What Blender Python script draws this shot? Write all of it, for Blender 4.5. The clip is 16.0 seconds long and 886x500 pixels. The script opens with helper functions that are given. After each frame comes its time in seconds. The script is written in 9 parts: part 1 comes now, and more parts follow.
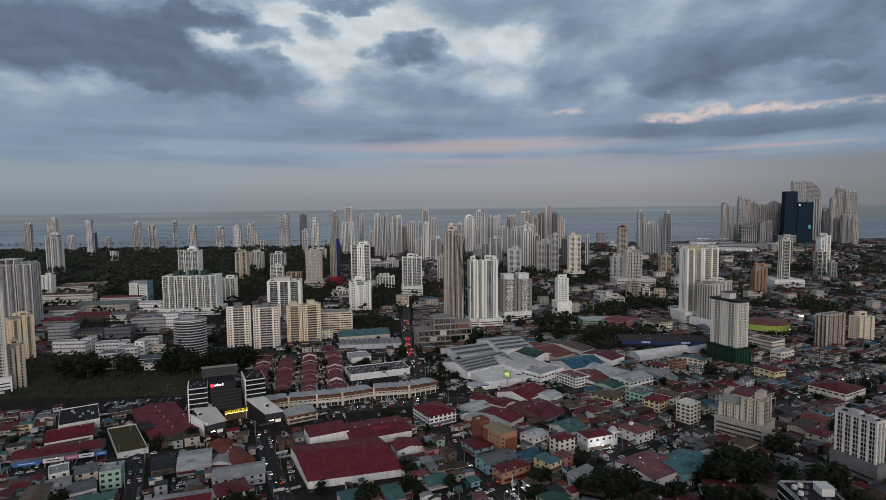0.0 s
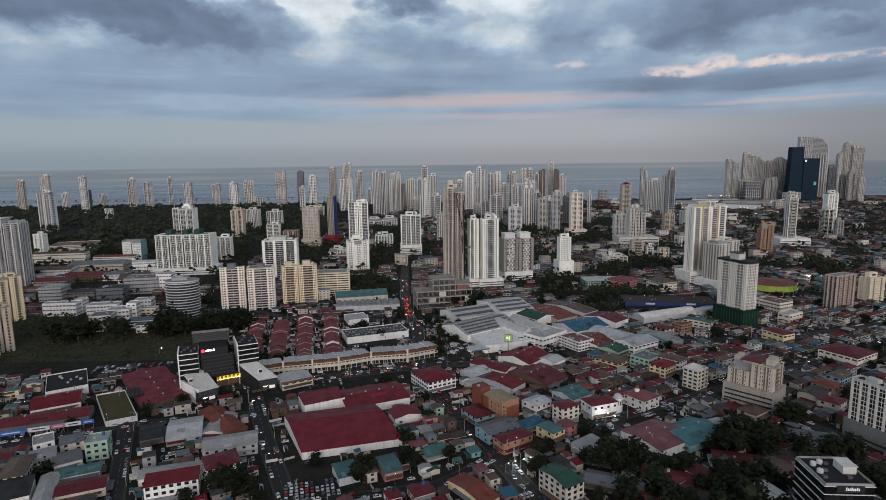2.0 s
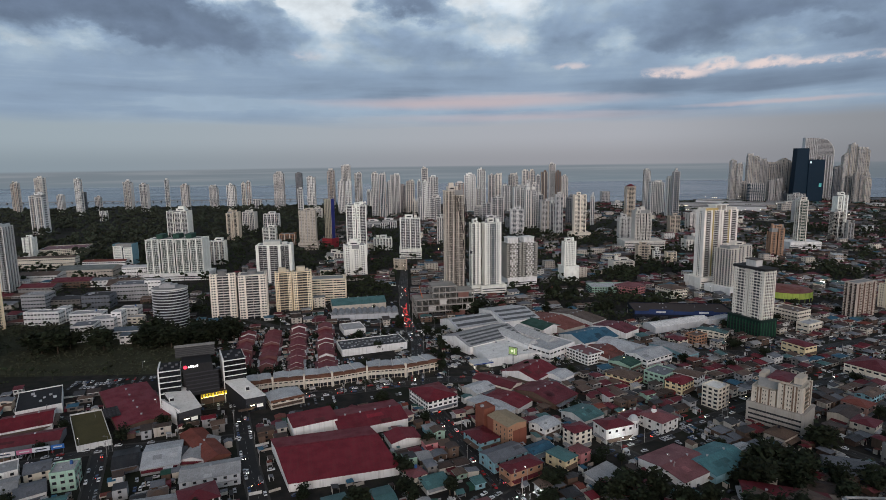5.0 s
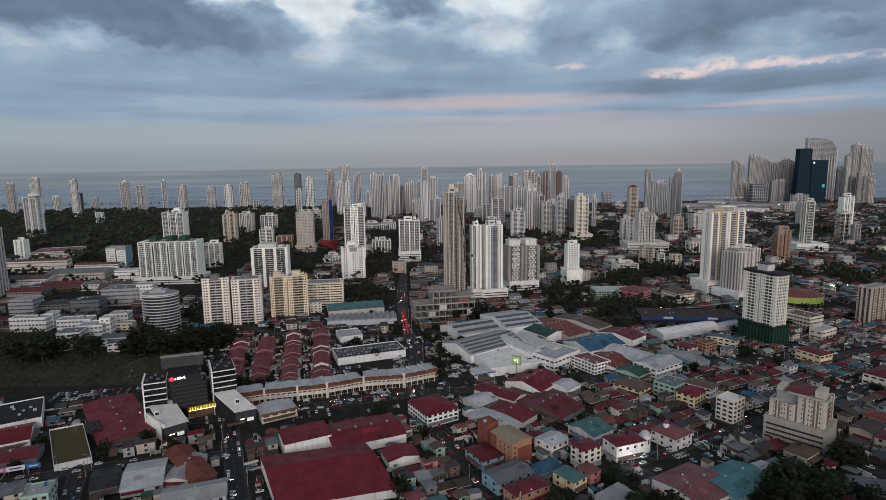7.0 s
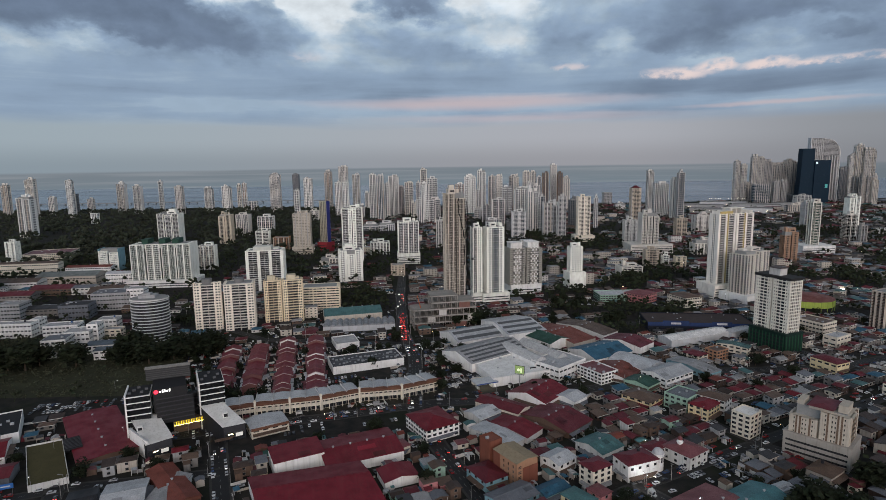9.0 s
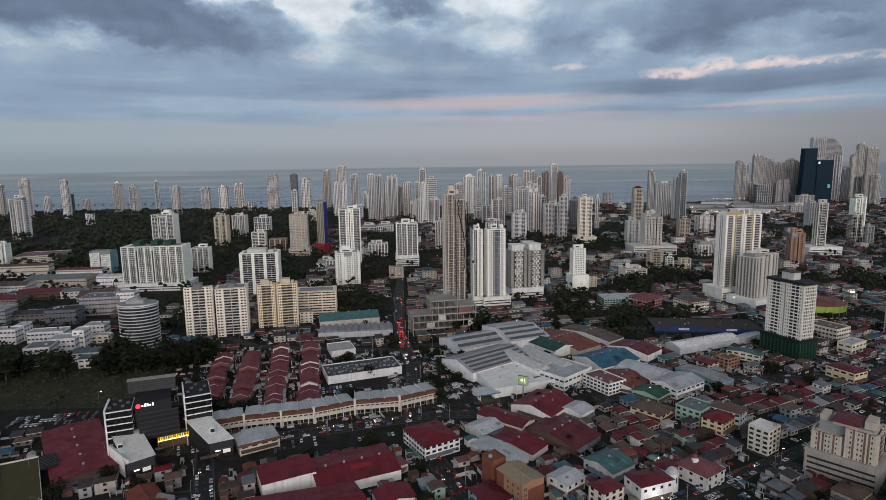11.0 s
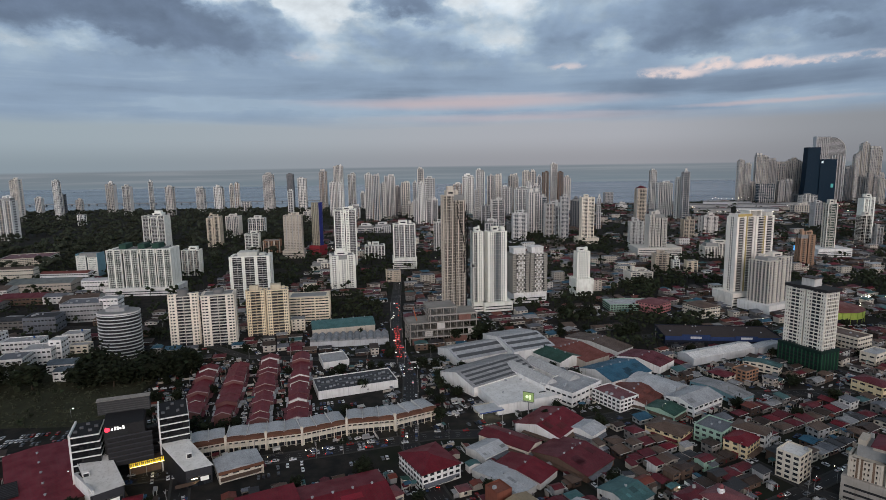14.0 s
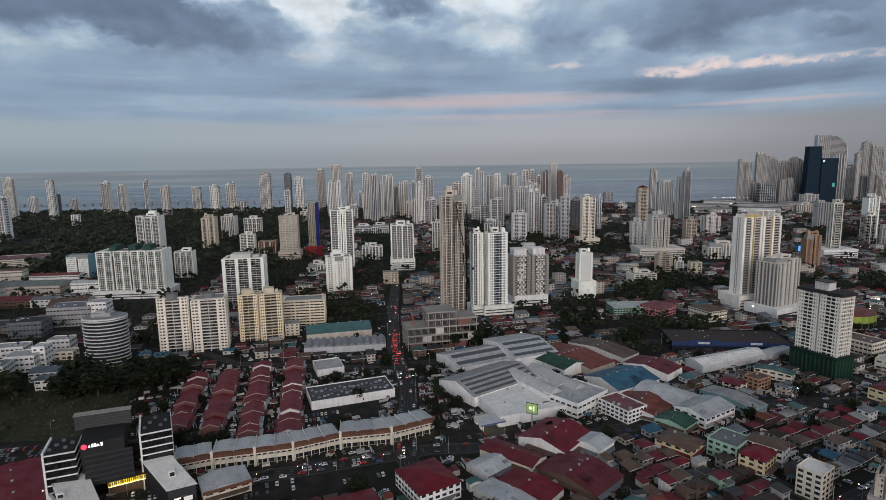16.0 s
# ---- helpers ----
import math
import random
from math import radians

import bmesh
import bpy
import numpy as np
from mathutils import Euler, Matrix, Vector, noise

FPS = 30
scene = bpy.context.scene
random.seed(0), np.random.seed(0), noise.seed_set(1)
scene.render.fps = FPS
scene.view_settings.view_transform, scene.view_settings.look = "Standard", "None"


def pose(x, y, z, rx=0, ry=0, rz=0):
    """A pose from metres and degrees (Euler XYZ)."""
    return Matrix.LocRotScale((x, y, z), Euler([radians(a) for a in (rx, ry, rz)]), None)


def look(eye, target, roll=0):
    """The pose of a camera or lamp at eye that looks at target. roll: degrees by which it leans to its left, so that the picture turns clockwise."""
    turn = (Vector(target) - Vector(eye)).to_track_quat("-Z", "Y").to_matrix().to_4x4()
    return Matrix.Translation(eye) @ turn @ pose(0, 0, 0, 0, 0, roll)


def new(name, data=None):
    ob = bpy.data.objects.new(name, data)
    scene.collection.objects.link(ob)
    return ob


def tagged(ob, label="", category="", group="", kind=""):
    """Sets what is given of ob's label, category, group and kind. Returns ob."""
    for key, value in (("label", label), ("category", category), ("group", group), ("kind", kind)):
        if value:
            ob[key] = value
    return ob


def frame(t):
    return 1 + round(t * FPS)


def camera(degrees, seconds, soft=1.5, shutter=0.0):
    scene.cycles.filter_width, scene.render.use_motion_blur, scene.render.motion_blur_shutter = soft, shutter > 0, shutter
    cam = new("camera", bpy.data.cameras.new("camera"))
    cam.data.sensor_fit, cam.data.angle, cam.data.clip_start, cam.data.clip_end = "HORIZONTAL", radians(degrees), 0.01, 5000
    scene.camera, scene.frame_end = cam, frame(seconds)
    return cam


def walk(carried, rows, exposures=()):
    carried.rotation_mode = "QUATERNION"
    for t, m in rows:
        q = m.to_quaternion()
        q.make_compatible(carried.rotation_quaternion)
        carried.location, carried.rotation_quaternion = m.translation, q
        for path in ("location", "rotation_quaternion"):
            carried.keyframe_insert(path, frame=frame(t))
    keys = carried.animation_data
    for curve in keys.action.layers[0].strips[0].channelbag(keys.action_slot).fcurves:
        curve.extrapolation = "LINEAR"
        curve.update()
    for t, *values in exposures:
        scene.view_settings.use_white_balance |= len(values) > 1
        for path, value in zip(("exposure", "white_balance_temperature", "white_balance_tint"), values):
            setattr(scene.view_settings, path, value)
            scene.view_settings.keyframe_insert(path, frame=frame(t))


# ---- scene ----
cam = camera(75.7, 16.0, 0.75)
PATH = [
    (0.0, pose(-0.12, -3.89, 172.33, 85.527, 0.0, -0.230) @ pose(0, 0, 0, 0, 0, -0.688)),
    (0.5, pose(0.36, 2.57, 172.42, 82.125, 0.0, -0.174) @ pose(0, 0, 0, 0, 0, -0.693)),
    (1.0, pose(0.39, 8.39, 172.89, 81.141, 0.0, -0.174) @ pose(0, 0, 0, 0, 0, -0.699)),
    (1.5, pose(0.44, 13.95, 173.18, 81.142, 0.0, -0.217) @ pose(0, 0, 0, 0, 0, -0.704)),
    (2.0, pose(0.40, 19.14, 173.24, 81.171, 0.0, -0.209) @ pose(0, 0, 0, 0, 0, -0.710)),
    (2.5, pose(0.36, 24.31, 173.29, 81.198, 0.0, -0.204) @ pose(0, 0, 0, 0, 0, -0.715)),
    (3.0, pose(0.32, 29.48, 173.34, 81.224, 0.0, -0.200) @ pose(0, 0, 0, 0, 0, -0.720)),
    (3.5, pose(0.28, 34.65, 173.39, 81.247, 0.0, -0.197) @ pose(0, 0, 0, 0, 0, -0.726)),
    (4.0, pose(0.24, 39.82, 173.44, 81.269, 0.0, -0.196) @ pose(0, 0, 0, 0, 0, -0.731)),
    (6.5, pose(0.08, 65.78, 173.63, 81.351, 0.0, -0.216) @ pose(0, 0, 0, 0, 0, -0.758)),
    (7.0, pose(0.06, 71.00, 173.65, 81.362, 0.0, -0.225) @ pose(0, 0, 0, 0, 0, -0.764)),
    (7.5, pose(0.03, 76.23, 173.68, 81.371, 0.0, -0.236) @ pose(0, 0, 0, 0, 0, -0.769)),
    (8.0, pose(0.01, 81.47, 173.71, 81.379, 0.0, -0.248) @ pose(0, 0, 0, 0, 0, -0.774)),
    (8.5, pose(-0.02, 86.71, 173.73, 81.385, 0.0, -0.262) @ pose(0, 0, 0, 0, 0, -0.780)),
    (9.0, pose(-0.04, 91.96, 173.75, 81.389, 0.0, -0.277) @ pose(0, 0, 0, 0, 0, -0.785)),
    (11.5, pose(-0.13, 118.15, 173.80, 81.382, 0.0, -0.378) @ pose(0, 0, 0, 0, 0, -0.812)),
    (12.0, pose(-0.14, 123.34, 173.80, 81.376, 0.0, -0.403) @ pose(0, 0, 0, 0, 0, -0.818)),
    (12.5, pose(-0.15, 128.51, 173.80, 81.367, 0.0, -0.430) @ pose(0, 0, 0, 0, 0, -0.823)),
    (13.0, pose(-0.16, 133.63, 173.80, 81.357, 0.0, -0.459) @ pose(0, 0, 0, 0, 0, -0.828)),
    (13.5, pose(-0.17, 138.72, 173.79, 81.345, 0.0, -0.489) @ pose(0, 0, 0, 0, 0, -0.834)),
    (14.0, pose(-0.18, 143.75, 173.78, 81.332, 0.0, -0.520) @ pose(0, 0, 0, 0, 0, -0.839)),
    (14.5, pose(-0.18, 148.72, 173.77, 81.316, 0.0, -0.553) @ pose(0, 0, 0, 0, 0, -0.845)),
    (15.0, pose(-0.19, 153.62, 173.76, 81.299, 0.0, -0.588) @ pose(0, 0, 0, 0, 0, -0.850)),
    (15.5, pose(-0.19, 158.43, 173.74, 81.280, 0.0, -0.625) @ pose(0, 0, 0, 0, 0, -0.855)),
    (16.0, pose(-0.19, 163.16, 173.72, 81.259, 0.0, -0.663) @ pose(0, 0, 0, 0, 0, -0.861)),
]
walk(cam, PATH, [(0.0, -0.25), (0.4, -0.2), (1.0, 0.0), (16.0, 0.0)])

# ---- world and sun ----
SUN_EL, SUN_AZ = radians(13), radians(175)   # dusk light from behind the camera


def build_world():
    w = bpy.data.worlds.new("dusk_sky")
    scene.world = w
    w.use_nodes = True
    nt = w.node_tree
    nt.nodes.clear()
    N, L = nt.nodes.new, nt.links.new

    def m(op, a, b=0.0, c=0.0):
        n = N("ShaderNodeMath")
        n.operation = op
        for i, s in enumerate((a, b, c)):
            if isinstance(s, (int, float)):
                n.inputs[i].default_value = s
            else:
                L(s, n.inputs[i])
        return n.outputs[0]

    def ramp(x, lo, hi):
        n = N("ShaderNodeMapRange")
        n.interpolation_type = "SMOOTHSTEP"
        L(x, n.inputs[0])
        n.inputs[1].default_value, n.inputs[2].default_value = lo, hi
        return n.outputs[0]

    def mix(f, a, b):
        n = N("ShaderNodeMix")
        n.data_type = "RGBA"
        for i, s in ((0, f), (6, a), (7, b)):
            if isinstance(s, (int, float)):
                n.inputs[i].default_value = s
            elif isinstance(s, tuple):
                n.inputs[i].default_value = (*s, 1)
            else:
                L(s, n.inputs[i])
        return n.outputs[2]

    def cloud(vec, scale, detail, rough, dist, seed):
        n = N("ShaderNodeTexNoise")
        n.noise_dimensions = "4D"
        L(vec, n.inputs["Vector"])
        n.inputs["W"].default_value = seed
        n.inputs["Scale"].default_value, n.inputs["Detail"].default_value = scale, detail
        n.inputs["Roughness"].default_value, n.inputs["Distortion"].default_value = rough, dist
        return n.outputs["Fac"]

    tc = N("ShaderNodeTexCoord")
    sep = N("ShaderNodeSeparateXYZ")
    L(tc.outputs["Generated"], sep.inputs[0])
    x, y, z = sep.outputs
    deg = 57.2958
    az = m("MULTIPLY", m("ARCTAN2", x, y), deg)       # degrees to the right of straight ahead
    el = m("MULTIPLY", m("ARCSINE", z), deg)          # degrees above the horizon
    # puffy heaps above, long bands below
    ang = N("ShaderNodeCombineXYZ")
    L(m("MULTIPLY", az, 0.060), ang.inputs[0])
    L(m("MULTIPLY", el, 0.105), ang.inputs[1])
    lift = N("ShaderNodeCombineXYZ")                      # the same field a little higher up, for the light on the heaps
    L(m("ADD", m("MULTIPLY", az, 0.060), 0.030), lift.inputs[0])
    L(m("ADD", m("MULTIPLY", el, 0.105), 0.060), lift.inputs[1])
    long = N("ShaderNodeCombineXYZ")
    L(m("MULTIPLY", az, 0.030), long.inputs[0])
    L(m("MULTIPLY", el, 0.36), long.inputs[1])
    heap = cloud(ang.outputs[0], 2.2, 9.0, 0.56, 0.15, 3.3)
    heap_up = cloud(lift.outputs[0], 2.2, 9.0, 0.56, 0.15, 3.3)
    fine = m("SUBTRACT", cloud(ang.outputs[0], 7.0, 8.0, 0.60, 0.2, 2.2), 0.5)
    bands = m("SUBTRACT", cloud(long.outputs[0], 1.7, 9.0, 0.55, 0.3, 6.4), 0.5)
    rag = m("SUBTRACT", cloud(ang.outputs[0], 2.6, 8.0, 0.58, 0.1, 1.2), 0.5)
    rag2 = m("SUBTRACT", cloud(ang.outputs[0], 2.2, 8.0, 0.58, 0.1, 5.7), 0.5)
    az2 = m("ADD", az, m("ADD", m("MULTIPLY", rag2, 9.0), m("MULTIPLY", fine, 2.5)))
    el2 = m("ADD", el, m("ADD", m("MULTIPLY", rag, 5.0), m("MULTIPLY", fine, 1.6)))
    az3 = m("ADD", az, m("MULTIPLY", fine, 3.5))
    el3 = m("ADD", el, m("ADD", m("MULTIPLY", fine, 1.5), m("MULTIPLY", rag2, 0.9)))
    el4 = m("ADD", el, m("ADD", m("MULTIPLY", bands, 1.1), m("MULTIPLY", fine, 0.35)))

    def bank(a0, e0, ra, re, soft=0.5, au=None, ev=None):
        """1 inside a ragged elliptical cloud bank, 0 outside."""
        u = m("DIVIDE", m("SUBTRACT", au or az2, a0), ra)
        v = m("DIVIDE", m("SUBTRACT", ev or el2, e0), re)
        r = m("SQRT", m("ADD", m("MULTIPLY", u, u), m("MULTIPLY", v, v)))
        return m("SUBTRACT", 1.0, ramp(r, 1 - soft, 1 + soft))

    high = ramp(el, 7.5, 10.5)
    puff = m("MULTIPLY", m("SUBTRACT", heap, 0.5), m("ADD", 0.45, m("MULTIPLY", high, 0.75)))
    amount = m("ADD", m("ADD", puff, m("MULTIPLY", bands, m("SUBTRACT", 0.62, m("MULTIPLY", high, 0.47)))), 0.52)
    for a0, e0, ra, re, weight in ((-34, 14.0, 10, 2.8, 0.46), (-27.0, 15.4, 4.2, 1.9, 0.22), (-23.0, 12.4, 6.6, 2.3, 0.30), (-17.5, 11.8, 4.4, 1.9, 0.20),
                                   (-21, 16.9, 3.0, 1.0, 0.55), (-17.2, 15.5, 2.8, 0.9, 0.45), (-12.5, 17.0, 2.4, 0.8, 0.38), (-15.5, 13.7, 1.5, 0.7, 0.25), (-9.5, 18.8, 4.5, 0.6, 0.40),
                                   (-3.0, 14.7, 3.8, 1.2, 0.60), (-7.0, 12.6, 3.2, 0.9, 0.18),
                                   (-9.5, 15.6, 11.5, 3.3, -0.36), (-21.5, 14.9, 2.0, 1.3, -0.26), (-11.4, 10.3, 3.4, 0.8, -0.06), (-35.5, 10.2, 3.0, 0.6, -0.12), (-29, 10.5, 4.0, 0.6, -0.14),
                                   (7.0, 14.9, 4.0, 1.9, -0.30), (4.5, 11.8, 4.5, 1.2, -0.20), (17.5, 10.6, 2.2, 0.9, -0.16), (13.0, 13.5, 4.0, 2.6, 0.08), (13.5, 10.8, 4.5, 1.4, 0.10),
                                   (27, 12.6, 9.0, 2.4, 0.20), (37.0, 13.0, 7.0, 5.0, 0.22), (24.0, 10.3, 2.6, 0.8, 0.16), (30.5, 10.9, 4.8, 0.9, -0.17), (34.0, 10.4, 2.6, 0.5, 0.15)):
        amount = m("ADD", amount, m("MULTIPLY", bank(a0, e0, ra, re, 0.55), weight))
    for a0, e0, ra, re, weight in ((-16, 7.2, 30, 1.4, 0.10), (-2, 7.4, 9, 1.2, 0.12), (26, 6.6, 17, 0.95, 0.22), (-12, 4.75, 12, 0.45, 0.02), (18, 4.6, 9, 0.5, 0.12), (31, 3.7, 10, 0.4, 0.06)):
        amount = m("ADD", amount, m("MULTIPLY", bank(a0, e0, ra, re, 0.6, None, el4), weight))
    thick = m("MAXIMUM", ramp(amount, 0.06, 1.06), m("MULTIPLY", m("SUBTRACT", 1.0, high), 0.44))
    lit = (0.70, 0.755, 0.80)
    pale = (0.385, 0.485, 0.59)
    mid = (0.252, 0.338, 0.462)
    dark = (0.138, 0.184, 0.268)
    col = mix(ramp(thick, 0.02, 0.34), lit, pale)
    col = mix(ramp(thick, 0.26, 0.58), col, mid)
    col = mix(ramp(thick, 0.52, 1.0), col, dark)
    relief = m("ADD", 1.0, m("MULTIPLY", m("MULTIPLY", m("SUBTRACT", heap, heap_up), 1.5), m("ADD", 0.25, m("MULTIPLY", high, 0.75))))
    shade = N("ShaderNodeCombineColor")
    for i in range(3):
        L(relief, shade.inputs[i])
    tone = N("ShaderNodeMix")
    tone.data_type, tone.blend_type = "RGBA", "MULTIPLY"
    tone.inputs[0].default_value = 1.0
    L(col, tone.inputs[6])
    L(shade.outputs[0], tone.inputs[7])
    col = tone.outputs[2]
    # last light on thin cloud edges
    pink = bank(21.8, 7.8, 3.3, 0.46, 0.5, az3, el3)
    pink = m("MAXIMUM", pink, bank(25.6, 8.2, 1.6, 0.44, 0.5, az3, el3))
    pink = m("MAXIMUM", pink, bank(29.6, 8.0, 2.0, 0.46, 0.5, az3, el3))
    pink = m("MAXIMUM", pink, bank(34.8, 7.95, 4.6, 0.30, 0.6, az3, el3))
    pink = m("MAXIMUM", pink, m("MULTIPLY", bank(12.8, 8.9, 1.4, 0.22, 0.6, az3, el3), 0.6))
    pink = m("MAXIMUM", pink, m("MULTIPLY", bank(-12.6, 10.1, 1.6, 0.35, 0.7, az3, el3), 0.3))
    pink = m("MULTIPLY", pink, ramp(m("ADD", fine, m("MULTIPLY", rag, 0.6)), -0.16, 0.08))
    col = mix(m("MULTIPLY", pink, 0.92), col, (0.80, 0.655, 0.625))
    rose = m("MULTIPLY", bank(3.5, 5.75, 12, 0.5, 0.8, az3, el4), 0.85)
    rose = m("MAXIMUM", rose, m("MULTIPLY", bank(30.0, 4.85, 5.5, 0.16, 0.8, az3, el4), 0.7))
    rose = m("MAXIMUM", rose, m("MULTIPLY", bank(8.0, 4.35, 10, 0.3, 0.9, az3, el4), 0.5))
    # haze towards the horizon, bluer on the left, rosier on the right
    side = ramp(az, -40.0, 15.0)
    haze_hi = mix(side, (0.310, 0.375, 0.430), (0.372, 0.384, 0.432))
    haze_lo = mix(side, (0.240, 0.296, 0.345), (0.300, 0.305, 0.340))
    edge = ramp(az, 16.0, 40.0)
    haze = mix(ramp(el, 0.1, 2.6), haze_lo, haze_hi)
    haze = mix(m("MULTIPLY", edge, 0.66), haze, (0.175, 0.190, 0.215))
    col = mix(ramp(m("ADD", el, m("MULTIPLY", bands, 2.2)), 3.3, 5.0), haze, col)
    col = mix(rose, col, (0.520, 0.430, 0.455))
    # far sea below the horizon, in long bands of calm and ruffled water
    far = N("ShaderNodeCombineXYZ")
    L(m("MULTIPLY", az, 0.045), far.inputs[0])
    L(m("MULTIPLY", el, 2.6), far.inputs[1])
    calm = cloud(far.outputs[0], 1.2, 6.0, 0.55, 0.3, 8.8)
    sea = mix(ramp(el, -2.2, -0.6), (0.160, 0.205, 0.245), (0.172, 0.206, 0.240))
    sea = mix(ramp(calm, 0.42, 0.68), sea, (0.235, 0.262, 0.295))
    sea = mix(m("MULTIPLY", edge, 0.6), sea, (0.125, 0.150, 0.178))
    col = mix(ramp(el, -0.46, -0.24), sea, col)
    # last daylight, unseen low behind the camera, is boosted to light facades; heavy cloud overhead is dimmed and
    # greyed
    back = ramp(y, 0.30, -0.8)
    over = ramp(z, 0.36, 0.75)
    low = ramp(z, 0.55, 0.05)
    col = mix(m("MULTIPLY", ramp(z, 0.38, 0.7), 0.45), col, (0.33, 0.345, 0.36))
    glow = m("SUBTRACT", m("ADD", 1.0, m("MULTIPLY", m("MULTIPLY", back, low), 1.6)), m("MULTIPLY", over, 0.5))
    sky = N("ShaderNodeTexSky")
    sky.sky_type, sky.sun_disc = "NISHITA", False
    sky.sun_elevation, sky.sun_rotation = SUN_EL, SUN_AZ
    bg_cloud, bg_sky, both, out = N("ShaderNodeBackground"), N("ShaderNodeBackground"), N("ShaderNodeAddShader"), N("ShaderNodeOutputWorld")
    L(col, bg_cloud.inputs[0])
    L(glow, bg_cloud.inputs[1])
    L(sky.outputs[0], bg_sky.inputs[0])
    bg_sky.inputs[1].default_value = 0.004
    L(bg_cloud.outputs[0], both.inputs[0])
    L(bg_sky.outputs[0], both.inputs[1])
    L(both.outputs[0], out.inputs[0])


build_world()
sun = new("sun", bpy.data.lights.new("sun", "SUN"))
sun.data.energy, sun.data.angle, sun.data.color = 2.0, radians(60), (1.0, 0.845, 0.775)
sun.matrix_world = look((40, -500, 125), (0, 0, 0))

# ---- materials ----
MATS = {}


def base(name):
    mt = bpy.data.materials.new(name)
    mt.use_nodes = True
    return mt, mt.node_tree, mt.node_tree.nodes["Principled BSDF"]


def tex(nt, scale, detail=6.0, stretch=None, kind="Object"):
    tcn = nt.nodes.new("ShaderNodeTexCoord")
    src = tcn.outputs[kind]
    if stretch:
        mp = nt.nodes.new("ShaderNodeMapping")
        mp.inputs["Scale"].default_value = stretch
        nt.links.new(src, mp.inputs["Vector"])
        src = mp.outputs[0]
    n = nt.nodes.new("ShaderNodeTexNoise")
    n.inputs["Scale"].default_value, n.inputs["Detail"].default_value = scale, detail
    nt.links.new(src, n.inputs["Vector"])
    return n.outputs["Fac"]


def span(nt, f, lo, hi, a, b):
    n = nt.nodes.new("ShaderNodeMapRange")
    nt.links.new(f, n.inputs[0])
    for i, v in enumerate((lo, hi, a, b)):
        n.inputs[i + 1].default_value = v
    return n.outputs[0]


def blend(nt, f, a, b, how="MIX"):
    n = nt.nodes.new("ShaderNodeMix")
    n.data_type, n.blend_type = "RGBA", how
    for i, s in ((0, f), (6, a), (7, b)):
        if isinstance(s, (int, float)):
            n.inputs[i].default_value = s
        elif isinstance(s, tuple):
            n.inputs[i].default_value = (*s, 1)
        else:
            nt.links.new(s, n.inputs[i])
    return n.outputs[2]


def bumped(nt, b, f, strength, dist):
    n = nt.nodes.new("ShaderNodeBump")
    n.inputs["Strength"].default_value, n.inputs["Distance"].default_value = strength, dist
    nt.links.new(f, n.inputs["Height"])
    nt.links.new(n.outputs[0], b.inputs["Normal"])


def own(nt, col, amount):
    """A slight difference of tone from one object to the next."""
    oi = nt.nodes.new("ShaderNodeObjectInfo")
    hs = nt.nodes.new("ShaderNodeHueSaturation")
    nt.links.new(span(nt, oi.outputs["Random"], 0, 1, 1 - amount, 1 + amount), hs.inputs["Value"])
    nt.links.new(col, hs.inputs["Color"])
    return hs.outputs[0]


def paint(c, rough=0.75, vary=0.06, dirt=0.75):
    """Rain-streaked masonry paint."""
    key = ("paint", c, rough, dirt)
    if key not in MATS:
        mt, nt, b = base("masonry_paint")
        stain = span(nt, tex(nt, 0.16, 7), 0.38, 0.72, 0, 0.55 * dirt)
        streak = span(nt, tex(nt, 0.9, 4, (1, 1, 0.06)), 0.52, 0.78, 0, 0.6 * dirt)
        dirty = tuple(v * k for v, k in zip(c, (0.60, 0.57, 0.52)))
        col = blend(nt, stain, c, dirty)
        col = blend(nt, streak, col, tuple(v * 0.5 for v in dirty))
        nt.links.new(own(nt, col, vary), b.inputs["Base Color"])
        b.inputs["Roughness"].default_value = rough
        b.inputs["Specular IOR Level"].default_value = 0.2
        bumped(nt, b, tex(nt, 3.0), 0.25, 0.05)
        MATS[key] = mt
    return MATS[key]


def sheet(c, rough=0.5, rust=0.22):
    """Ribbed metal roofing, weathered."""
    key = ("sheet", c, rough)
    if key not in MATS:
        mt, nt, b = base("ribbed_sheet")
        wear = span(nt, tex(nt, 0.13, 9), 0.40, 0.68, 0, 0.6)
        grime = span(nt, tex(nt, 0.9, 7), 0.42, 0.74, 0, 0.5)
        runs = span(nt, tex(nt, 0.5, 5, (1.6, 0.10, 1)), 0.48, 0.8, 0, rust)
        rusty = (0.10 + c[0] * 0.25, 0.065 + c[1] * 0.25, 0.05 + c[2] * 0.25)
        col = blend(nt, wear, c, tuple(v * 0.56 for v in c))
        col = blend(nt, grime, col, tuple(0.5 * v + 0.012 for v in c))
        col = blend(nt, runs, col, rusty)
        wv = nt.nodes.new("ShaderNodeTexWave")
        tcn = nt.nodes.new("ShaderNodeTexCoord")
        nt.links.new(tcn.outputs["Object"], wv.inputs["Vector"])
        wv.inputs["Scale"].default_value = 0.9
        lap = span(nt, wv.outputs["Fac"], 0.0, 0.22, 0.60, 1.0)
        nt.links.new(own(nt, blend(nt, 1.0, col, lap, "MULTIPLY"), 0.12), b.inputs["Base Color"])
        nt.links.new(span(nt, wear, 0, 1, rough, min(1, rough + 0.25)), b.inputs["Roughness"])
        b.inputs["Specular IOR Level"].default_value = 0.22
        bumped(nt, b, wv.outputs["Fac"], 0.25, 0.06)
        MATS[key] = mt
    return MATS[key]


